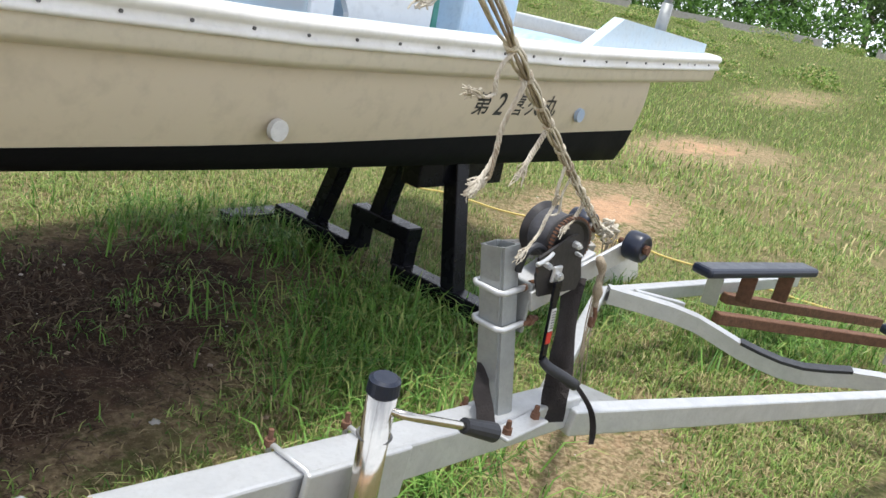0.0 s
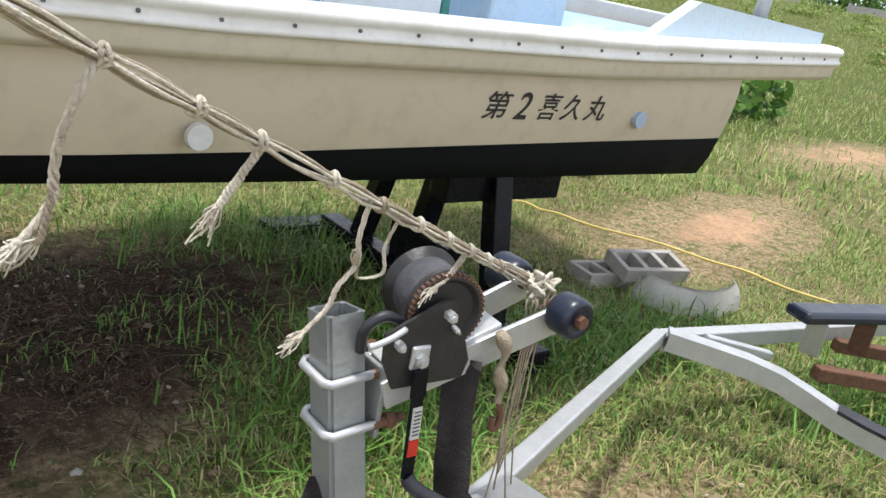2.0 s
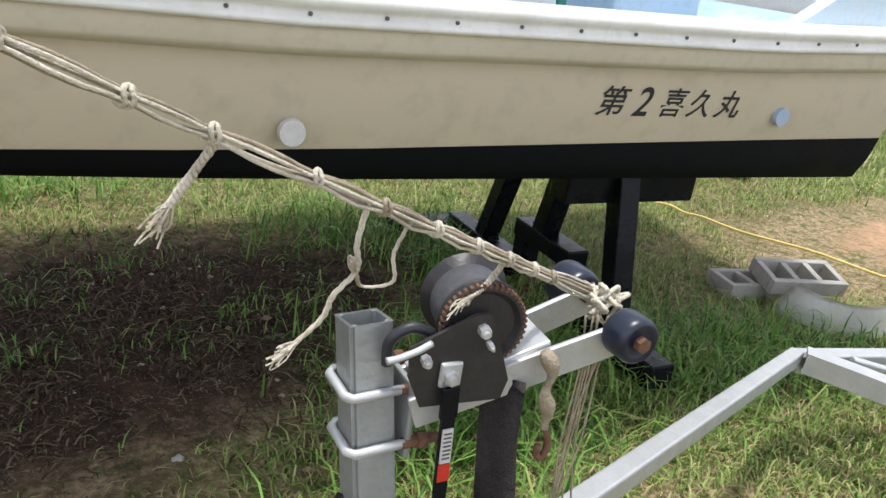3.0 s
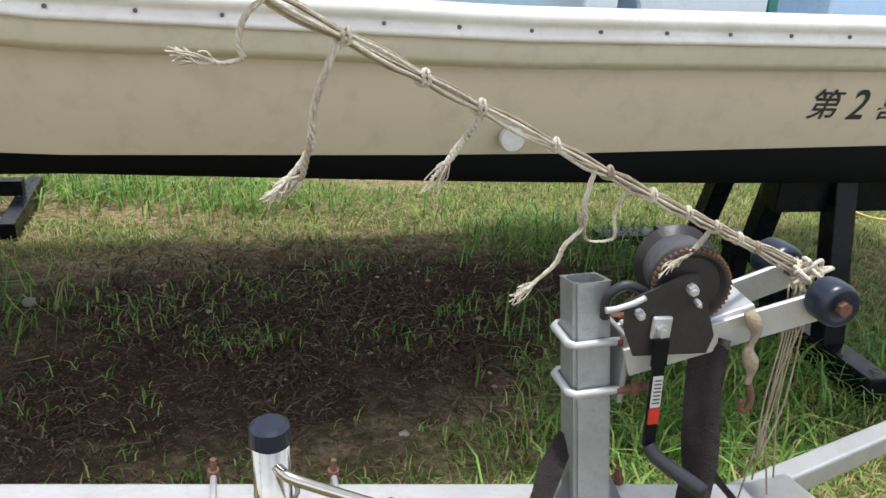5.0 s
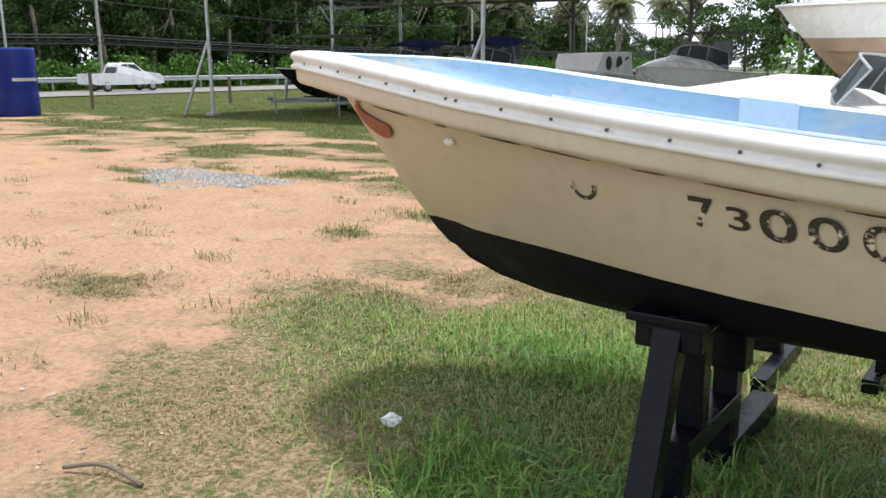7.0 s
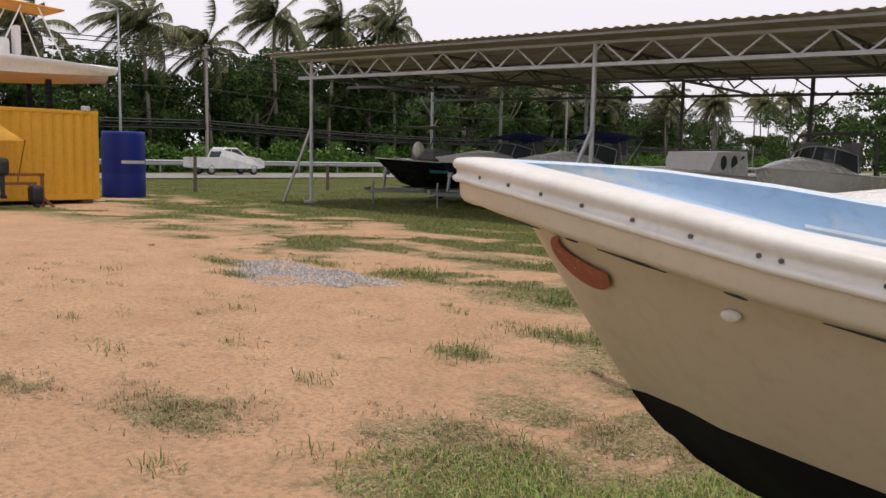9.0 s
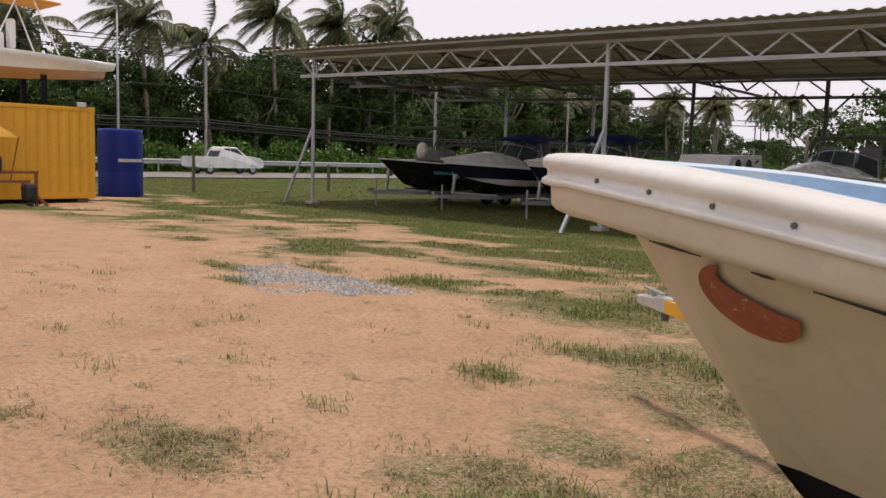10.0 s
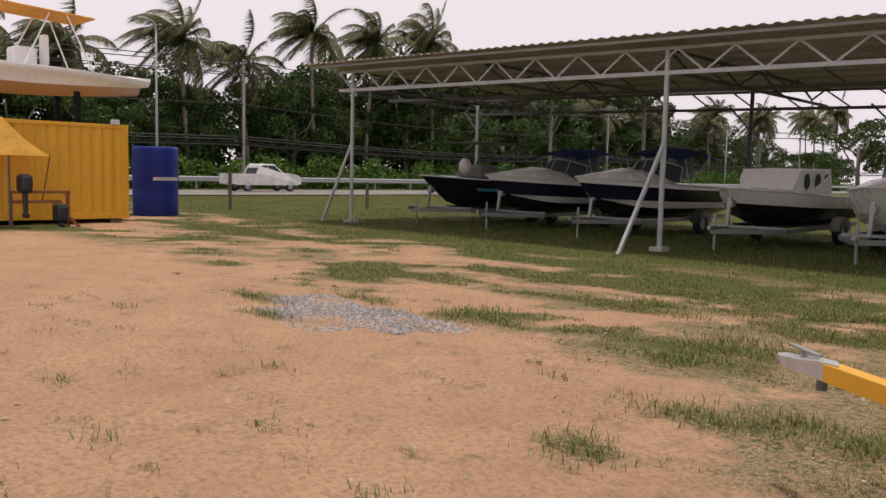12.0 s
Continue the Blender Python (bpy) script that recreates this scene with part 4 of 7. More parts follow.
# ---- the trailer ----
def boat_trailer():
    tr = thing("boat_trailer", "empty galvanised boat trailer with a hand winch", "trailer", base=(0.8, 3.05, 0.0))
    g = M["galv"]

    def bar(name, a, b, w, h, m_=g, label="", parent=tr):
        bm = bmesh.new()
        beam(bm, a, b, w, h, 0.005)
        return part(name, bm, m_, parent, label)

    # tongue, from the coupling back
    bar("tongue", (-0.97, 3.035, 0.665), (0.10, 3.03, 0.545), 0.07, 0.07)
    bar("frame_rail", (0.06, 3.0, 0.535), (3.2, 2.18, 0.19), 0.045, 0.060)
    bar("frame_rail", (0.06, 3.06, 0.535), (1.50, 3.69, 0.325), 0.042, 0.045)
    bm = bmesh.new()
    v = [bm.verts.new(p) for p in ((0.02, 3.06, 0.570), (0.02, 3.0, 0.570), (0.27, 2.95, 0.535), (0.24, 3.13, 0.535))]
    f = bm.faces.new(v)
    bmesh.ops.solidify(bm, geom=[f], thickness=0.008)
    part("gusset", bm, g, tr)
    bar("frame_rail", (1.49, 3.69, 0.31), (3.3, 3.45, 0.22), 0.055, 0.06)
    # curved cross member with a rubber strip
    pts = spline([(1.50, 3.66, 0.33), (1.70, 3.40, 0.30), (1.80, 3.18, 0.235), (1.86, 2.98, 0.22), (1.95, 2.78, 0.27), (2.03, 2.55, 0.30)], 14)
    bm = bmesh.new()
    rows = []
    for i, p in enumerate(pts):
        d = (pts[min(i + 1, 13)] - pts[max(i - 1, 0)]).normalized()
        sd = d.cross(Vector((0, 0, 1))).normalized() * 0.03
        up = Vector((0, 0, 0.032))
        rows.append([p + sd + up, p - sd + up, p - sd - up, p + sd - up])
    grid_faces(bm, rows, close=True)
    part("cross_member", bm, g, tr, "galvanised curved cross member")
    bm = bmesh.new()
    rows = []
    for i, p in enumerate(pts[5:11]):
        d = (pts[i + 6] - pts[i + 4]).normalized()
        sd = d.cross(Vector((0, 0, 1))).normalized() * 0.031
        rows.append([p + sd + Vector((0, 0, 0.026)), p + sd + Vector((0, 0, 0.038)), p - sd + Vector((0, 0, 0.038)), p - sd + Vector((0, 0, 0.026))])
    grid_faces(bm, rows, close=True)
    part("rubber_strip", bm, M["rubber"], tr)
    bar("brace", (1.66, 3.62, 0.325), (1.90, 3.50, 0.28), 0.03, 0.03)
    # bunks on brackets
    for a, b_ in (((1.98, 3.50, 0.43), (2.76, 3.27, 0.42)), ((2.27, 2.78, 0.40), (3.0, 2.55, 0.39))):
        bm = bmesh.new()
        beam(bm, a, b_, 0.11, 0.045, 0.016)
        bk = part("bunk", bm, M["navy_plastic"], tr, "dark padded bunk", smooth=False)
        for f in (0.15, 0.45, 0.8):
            p = Vector(a).lerp(Vector(b_), f)
            bm = bmesh.new()
            beam(bm, p + Vector((0, 0, -0.03)), p + Vector((0.03, 0.01, -0.17)), 0.07, 0.012)
            part("bracket", bm, M["rust"] if f > 0.3 else g, bk, "rusty bracket")
    for a, b_ in (((2.05, 3.40, 0.24), (3.2, 2.72, 0.16)), ((2.45, 3.52, 0.22), (3.4, 3.0, 0.14))):
        bar("axle_arm", a, b_, 0.05, 0.05, M["rust"], "rusty cross beam")
    # coupling
    bm = bmesh.new()
    rows = []
    for x, w, zl, zh in ((-0.955, 0.040, 0.625, 0.706), (-1.08, 0.042, 0.635, 0.722), (-1.16, 0.044, 0.645, 0.728), (-1.21, 0.044, 0.655, 0.728), (-1.25, 0.036, 0.660, 0.722), (-1.275, 0.020, 0.668, 0.705)):
        y = 3.035
        rows.append([(x, y - w, zl), (x, y - w, zh - 0.012), (x, y - w + 0.012, zh), (x, y + w - 0.012, zh), (x, y + w, zh - 0.012), (x, y + w, zl)])
    grid_faces(bm, rows)
    bm.faces.new([bm.verts.new(p) for p in rows[-1]])
    cp = part("coupling", bm, M["yellow_rust"], tr, "yellow coupling worn to rust", smooth=True)
    bm = bmesh.new()
    bmesh.ops.create_uvsphere(bm, u_segments=16, v_segments=10, radius=0.040, matrix=pose(-1.235, 3.035, 0.692))
    part("ball_cup", bm, M["galv"], cp, smooth=True)
    bm = bmesh.new()
    prism(bm, [(-1.30, 3.035), (-1.28, 3.000), (-1.23, 2.982), (-1.16, 2.978), (-1.06, 2.988), (-0.99, 2.992), (-0.99, 3.078), (-1.06, 3.082), (-1.16, 3.092), (-1.23, 3.088), (-1.28, 3.070)], lambda u, v, d: (u, v, 0.646 - 0.06 * max(0, u + 1.2) + 0.006 * d))
    part("lip", bm, M["galv"], cp)
    bm = bmesh.new()
    box(bm, (-1.14, 3.03, 0.757), (0.12, 0.032, 0.022), pose(0, 0, 0), 0.004)
    box(bm, (-1.17, 3.03, 0.738), (0.05, 0.028, 0.03), None, 0.004)
    part("latch", bm, M["galv_dull"], cp)
    for x, y, z, ax in ((-1.10, 3.02, 0.726, "z"), (-1.0, 3.025, 0.718, "z"), (-0.99, 2.993, 0.665, "y"), (-1.08, 2.991, 0.672, "y"), (-1.17, 2.989, 0.69, "y")):
        bm = bmesh.new()
        q = Vector((x, y, z))
        e = Vector((0, 0, 0.014)) if ax == "z" else Vector((0, -0.014, 0))
        rod(bm, q - e * 0.3, q + e, 0.011, 0.010, 6)
        rod(bm, q + e, q + e * 1.6, 0.006, 0.006, 8)
        part("bolt", bm, M["rust"], cp)
    for o in (cp, *cp.children):
        for v in o.data.vertices:
            v.co.x = -0.955 + (v.co.x + 0.955) * 0.75
            v.co.z = 0.668 + (v.co.z - 0.668) * 0.80
    # jockey jack
    bm = bmesh.new()
    rod(bm, (-0.60, 2.955, 0.40), (-0.62, 2.945, 0.815), 0.0215, 0.0215, 24)
    jk = part("jack", bm, M["chrome"], tr, "polished steel jockey jack", smooth=False)
    for p in jk.data.polygons:
        p.use_smooth = len(p.vertices) == 4
    bm = bmesh.new()
    rod(bm, (-0.62, 2.945, 0.808), (-0.6207, 2.9447, 0.828), 0.0235, 0.0225, 24)
    rod(bm, (-0.6207, 2.9447, 0.828), (-0.621, 2.9445, 0.832), 0.0225, 0.017, 24)
    part("cap", bm, M["navy_plastic"], jk)
    bm = bmesh.new()
    tube(bm, spline([(-0.615, 2.93, 0.785), (-0.600, 2.908, 0.784), (-0.555, 2.895, 0.770), (-0.49, 2.882, 0.748)], 14), 0.0065, 8)
    ch = part("crank", bm, M["chrome"], jk, smooth=True)
    bm = bmesh.new()
    rod(bm, (-0.497, 2.884, 0.751), (-0.435, 2.870, 0.728), 0.012, 0.0155, 14)
    part("grip", bm, M["rubber"], ch)
    bm = bmesh.new()
    tube(bm, [(-0.612 + 0.0235 * math.cos(a), 2.951 + 0.0235 * math.sin(a), 0.735) for a in np.linspace(0, 6.283, 25)], 0.003, 6)
    part("ring", bm, M["steel_dark"], jk)
    for dx in (-0.085, 0.07):
        bm = bmesh.new()
        zt = 0.625 - 0.112 * (dx)
        q = Vector((-0.60 + dx, 2.985, zt))
        tube(bm, [q + Vector((0, 0, 0.0)), q + Vector((0, 0.0, 0.030)), q + Vector((0, 0.010, 0.040)), q + Vector((0, 0.085, 0.040)), q + Vector((0, 0.094, 0.030)), q + Vector((0, 0.094, -0.04))], 0.0042, 8)
        cl = part("clamp_bolt", bm, M["galv"], tr, smooth=True)
        bm = bmesh.new()
        rod(bm, q + Vector((0, 0.094, 0.03)), q + Vector((0, 0.094, 0.062)), 0.0042, 0.0042, 8)
        rod(bm, q + Vector((0, 0.094, 0.036)), q + Vector((0, 0.094, 0.046)), 0.0085, 0.0085, 6)
        part("nut", bm, M["rust"], cl, "rusty nut")
    bm = bmesh.new()
    beam(bm, (-0.70, 2.985, 0.635), (-0.48, 2.985, 0.61), 0.012, 0.09)
    part("jack_plate", bm, M["galv"], tr)
    # winch post on its base plate
    base_c, top_c = Vector((-0.175, 3.035, 0.605)), Vector((-0.195, 3.095, 0.925))
    bm = bmesh.new()
    m_ = along(base_c, top_c)
    L = (top_c - base_c).length
    wd = 0.027
    outer = [(-wd, -wd), (wd, -wd), (wd, wd), (-wd, wd)]
    rows = [[m_ @ Vector((x, y, 0)) for x, y in outer], [m_ @ Vector((x, y, L)) for x, y in outer],
            [m_ @ Vector((x * 0.84, y * 0.84, L)) for x, y in outer], [m_ @ Vector((x * 0.84, y * 0.84, L - 0.25)) for x, y in outer]]
    grid_faces(bm, rows, close=True)
    bmesh.ops.bevel(bm, geom=[e for e in bm.edges if abs((e.verts[0].co - e.verts[1].co).normalized().dot((top_c - base_c).normalized())) > 0.9], offset=0.005, segments=2, affect="EDGES")
    post = part("winch_post", bm, M["galv_dull"], tr, "square galvanised winch post, open at the top")
    bm = bmesh.new()
    box(bm, (-0.165, 3.02, 0.598), (0.135, 0.13, 0.008), pose(0, 0, 0, 0, 0, 0), 0.003)
    part("base_plate", bm, g, tr)
    for x, y in ((-0.215, 2.972), (-0.115, 2.978), (-0.222, 3.07), (-0.11, 3.068)):
        bm = bmesh.new()
        rod(bm, (x, y, 0.595), (x, y, 0.613), 0.010, 0.010, 6)
        rod(bm, (x, y, 0.613), (x, y, 0.628), 0.006, 0.005, 8)
        part("bolt", bm, M["rust"], tr)
    for sx in (-1, 1):
        bm = bmesh.new()
        v = [bm.verts.new(p) for p in ((-0.175 + sx * 0.027, 3.03, 0.603), (-0.175 + sx * 0.055, 3.03, 0.603), (-0.177 + sx * 0.027, 3.04, 0.66))]
        f = bm.faces.new(v)
        bmesh.ops.solidify(bm, geom=[f], thickness=0.006)
        part("gusset", bm, M["galv_dull"], tr)
    for f in (0.55, 0.76):
        c = base_c.lerp(top_c, f)
        bm = bmesh.new()
        q = [c + Vector(p) for p in ((0.075, -0.032, 0.006), (0.0, -0.034, 0.002), (-0.028, -0.034, 0.0), (-0.035, -0.026, 0), (-0.035, 0.026, 0.0), (-0.028, 0.034, 0), (0.075, 0.034, 0.006))]
        tube(bm, q, 0.006, 8)
        part("u_bolt", bm, g, tr, smooth=True)
        for y in (-0.033, 0.034):
            bm = bmesh.new()
            rod(bm, c + Vector((0.03, y, 0.003)), c + Vector((0.078, y, 0.006)), 0.0066, 0.0066, 8)
            rod(bm, c + Vector((0.050, y, 0.005)), c + Vector((0.062, y, 0.005)), 0.011, 0.011, 6)
            part("nut", bm, M["rust"], tr, "rusty nut and thread")
    bm = bmesh.new()
    c = base_c.lerp(top_c, 0.65)
    box(bm, tuple(c + Vector((0.040, -0.006, 0))), (0.008, 0.072, 0.10), None, 0.003)
    part("clamp_plate", bm, M["galv_dull"], tr)
    # arm that carries winch and bow roller
    arm_a, arm_b = Vector((-0.150, 3.062, 0.828)), Vector((0.122, 3.036, 0.928))
    for off in (-0.030, 0.030):
        bm = bmesh.new()
        o = Vector((0.0, off, 0))
        beam(bm, arm_a + o, arm_b + o + Vector((0, off * 0.6, 0)), 0.008, 0.042, 0.002)
        part("winch_arm", bm, g, tr)
    bm = bmesh.new()
    mid = arm_a.lerp(arm_b, 0.4)
    beam(bm, arm_a.lerp(arm_b, 0.05) + Vector((0, 0, 0.022)), arm_a.lerp(arm_b, 0.62) + Vector((0, 0, 0.022)), 0.07, 0.008, 0.002)
    part("winch_bed", bm, g, tr)
    # rubber rollers
    for y, r, ww in ((2.972, 0.030, 0.036), (3.110, 0.031, 0.045)):
        bm = bmesh.new()
        c = Vector((0.098 if y < 3 else 0.112, y, 0.934))
        prof = [(0.0, 0.30), (0.0, 0.62), (-0.10, 0.80), (0.0, 0.94), (0.18, 1.0), (0.82, 1.0), (1.0, 0.94), (1.06, 0.8), (1.0, 0.3)]
        rows = []
        for f, k in prof:
            rows.append([c + Vector((r * k * math.cos(a), -ww / 2 + ww * f, r * k * math.sin(a))) for a in np.linspace(0, 2 * math.pi, 28, endpoint=False)])
        grid_faces(bm, rows, close=True)
        ro = part("roller", bm, M["navy_plastic"], tr, "dark rubber bow roller", smooth=True)
        bm = bmesh.new()
        rod(bm, c - Vector((0, ww / 2 + 0.004, 0)), c + Vector((0, ww / 2 + 0.02, 0)), 0.007, 0.007, 10)
        rod(bm, c - Vector((0, ww / 2 + 0.010, 0)), c - Vector((0, ww / 2, 0)), 0.010, 0.010, 6)
        part("axle", bm, M["rust"], ro)
    # hand winch: drum, side plates, gear ring, shaft, crank
    wc = Vector((-0.072, 3.058, 0.942))
    ay = Vector((-0.22, -1, 0)).normalized()
    ax = Vector((1, -0.22, 0)).normalized()
    ring = lambda r, d: [wc + ay * d + ax * (r * math.cos(a)) + Vector((0, 0, r * math.sin(a))) for a in np.linspace(0, 2 * math.pi, 32, endpoint=False)]
    bm = bmesh.new()
    grid_faces(bm, [ring(r, d) for r, d in ((0.010, -0.045), (0.053, -0.045), (0.056, -0.042), (0.056, -0.040), (0.040, -0.034), (0.038, 0.02), (0.053, 0.026), (0.053, 0.030), (0.01, 0.030))], close=True)
    wi = part("winch_drum", bm, M["winch_black"], tr, "black winch drum wound with dark webbing", smooth=True)
    bm = bmesh.new()
    grid_faces(bm, [ring(r, d) for r, d in ((0.040, -0.036), (0.046, -0.03), (0.046, 0.014), (0.040, 0.02))], close=True)
    part("webbing_roll", bm, mat("grey_webbing", (0.07, 0.07, 0.08), 0.7, scale=20, bump=0.3), wi, smooth=True)
    bm = bmesh.new()
    grid_faces(bm, [ring(r, d) for r, d in ((0.042, 0.034), (0.050, 0.034), (0.050, 0.042), (0.044, 0.042), (0.038, 0.036), (0.010, 0.036))], close=True)
    gr = part("gear_ring", bm, M["winch_black"], tr, "black gear wheel with rusty teeth", smooth=False)
    for a in np.linspace(0, 2 * math.pi, 44, endpoint=False):
        bm = bmesh.new()
        q = wc + ay * 0.038
        box(bm, (0.0495, 0, 0), (0.005, 0.0085, 0.0036), Matrix.Translation(q) @ Matrix.Rotation(math.atan2(-0.22, 1), 4, "Z") @ Matrix.Rotation(-a, 4, "Y"))
        part("tooth", bm, M["rust"], gr)
    bm = bmesh.new()
    q = wc + ay * 0.052
    pl = [(-0.086, -0.022), (-0.016, 0.020), (0.000, 0.022), (0.009, 0.010), (0.036, -0.062), (0.030, -0.088), (-0.066, -0.098), (-0.084, -0.060)]
    prism(bm, pl, lambda u, v, d: q + ax * u + Vector((0, 0, v)) + ay * (0.006 * (d - 0.5)))
    part("side_plate", bm, M["winch_black"], tr, "black steel winch cheek")
    for dx, dz, r in ((-0.006, 0.004, 0.0075), (-0.068, -0.034, 0.0065), (-0.036, -0.055, 0.0095), (0.004, -0.014, 0.004)):
        bm = bmesh.new()
        p = q + ax * dx + Vector((0, 0, dz)) + ay * 0.004
        rod(bm, p + ay * -0.004, p + ay * 0.012, r, r * 0.95, 6)
        rod(bm, p + ay * 0.012, p + ay * 0.017, r * 0.55, r * 0.5, 8)
        part("bolt", bm, M["galv"], tr)
    bm = bmesh.new()
    p = q + ax * -0.036 + Vector((0, 0, -0.053)) + ay * 0.005
    box(bm, tuple(p), (0.028, 0.007, 0.032), None, 0.003)
    part("lock_plate", bm, g, tr)
    # crank hanging down, with a warning sticker and a black grip
    k0, k1 = q + ax * -0.036 + ay * 0.014 + Vector((0, 0, -0.065)), q + ax * -0.030 + ay * 0.020 + Vector((0, 0, -0.222))
    bm = bmesh.new()
    beam(bm, k0, k0 + (k1 - k0) * 0.25, 0.022, 0.006, 0.001)
    beam(bm, k0 + (k1 - k0) * 0.22, k1, 0.017, 0.006, 0.001)
    ck = part("winch_crank", bm, M["black_steel"], tr)
    bm = bmesh.new()
    beam(bm, k0 + (k1 - k0) * 0.33 + Vector((0, -0.004, 0)), k0 + (k1 - k0) * 0.62 + Vector((0, -0.004, 0)), 0.014, 0.002, 0)
    part("sticker", bm, M["plate_grey"], ck, "pale label with illegible print")
    for kk in range(7):
        f = 0.36 + 0.035 * kk
        bm = bmesh.new()
        beam(bm, k0 + (k1 - k0) * f + Vector((0, -0.0055, 0)), k0 + (k1 - k0) * (f + 0.012) + Vector((0, -0.0055, 0)), 0.010, 0.001, 0)
        part("print_line", bm, M["steel_dark"], ck)
    bm = bmesh.new()
    beam(bm, k0 + (k1 - k0) * 0.63 + Vector((0, -0.004, 0)), k0 + (k1 - k0) * 0.78 + Vector((0, -0.004, 0)), 0.015, 0.002, 0)
    part("sticker", bm, M["red_paint"], ck, "red warning sticker")
    bm = bmesh.new()
    tube(bm, spline([k1, k1 + Vector((0.008, -0.012, -0.012)), k1 + Vector((0.034, -0.034, -0.028)), k1 + Vector((0.062, -0.050, -0.046))], 12), lambda f: 0.0095 + 0.002 * f, 12)
    part("grip", bm, M["rubber"], ck, smooth=True)
    # hook and eye beside the winch
    bm = bmesh.new()
    tube(bm, spline([(-0.150, 3.010, 0.932), (-0.168, 3.006, 0.927), (-0.190, 3.004, 0.922), (-0.205, 3.004, 0.920)], 14), lambda f: 0.0040 + 0.003 * max(0, f - 0.8), 8)
    part("shackle", bm, g, tr, smooth=True)
    bm = bmesh.new()
    tube(bm, spline([(-0.178, 3.055, 0.885), (-0.182, 3.048, 0.918), (-0.160, 3.042, 0.936), (-0.132, 3.040, 0.925)], 14), 0.007, 8)
    part("strap_loop", bm, M["rubber"], tr, smooth=True)
    # black webbing straps hanging from the arm
    def strap(pts, w, material, name="strap", label=""):
        bm = bmesh.new()
        sp = spline(pts, 22)
        rows = []
        for i, p in enumerate(sp):
            a = -0.7 + 0.45 * math.sin(i * 0.33)
            sd = Vector((math.cos(a), math.sin(a), 0)) * w / 2
            rows.append([p - sd, p, p + sd])
        grid_faces(bm, rows)
        bmesh.ops.solidify(bm, geom=bm.faces[:], thickness=0.003)
        part(name, bm, material, tr, label, smooth=True)
    strap([(-0.040, 3.015, 0.87), (-0.042, 3.005, 0.80), (-0.034, 3.0, 0.72), (-0.030, 2.995, 0.665), (-0.032, 2.99, 0.61), (-0.022, 2.985, 0.56)], 0.052, M["webbing"], label="black webbing strap hanging from the winch")
    strap([(-0.030, 3.0, 0.70), (-0.01, 2.985, 0.665), (0.02, 2.965, 0.63), (0.048, 2.945, 0.59), (0.062, 2.935, 0.55), (0.066, 2.93, 0.51)], 0.014, M["webbing"])
    strap([(-0.20, 3.06, 0.70), (-0.23, 3.04, 0.67), (-0.26, 3.0, 0.645), (-0.275, 2.98, 0.625)], 0.035, M["webbing"])
    bm = bmesh.new()
    tube(bm, spline([(-0.008, 2.99, 0.915), (0.004, 2.984, 0.89), (-0.004, 2.980, 0.865), (0.006, 2.980, 0.838), (0.004, 2.978, 0.815)], 16), lambda f: 0.0075 + 0.0030 * math.sin(f * 12), 8)
    part("rope_tie", bm, M["rope_dirty"], tr, "knotted rope tie", smooth=True)
    bm = bmesh.new()
    tube(bm, spline([(0.006, 2.978, 0.815), (0.013, 2.976, 0.795), (0.008, 2.975, 0.776), (-0.002, 2.975, 0.780), (-0.002, 2.975, 0.795)], 14), 0.0045, 8)
    part("hook", bm, M["rust"], tr, "rusty safety hook", smooth=True)
    return tr


trailer = boat_trailer()


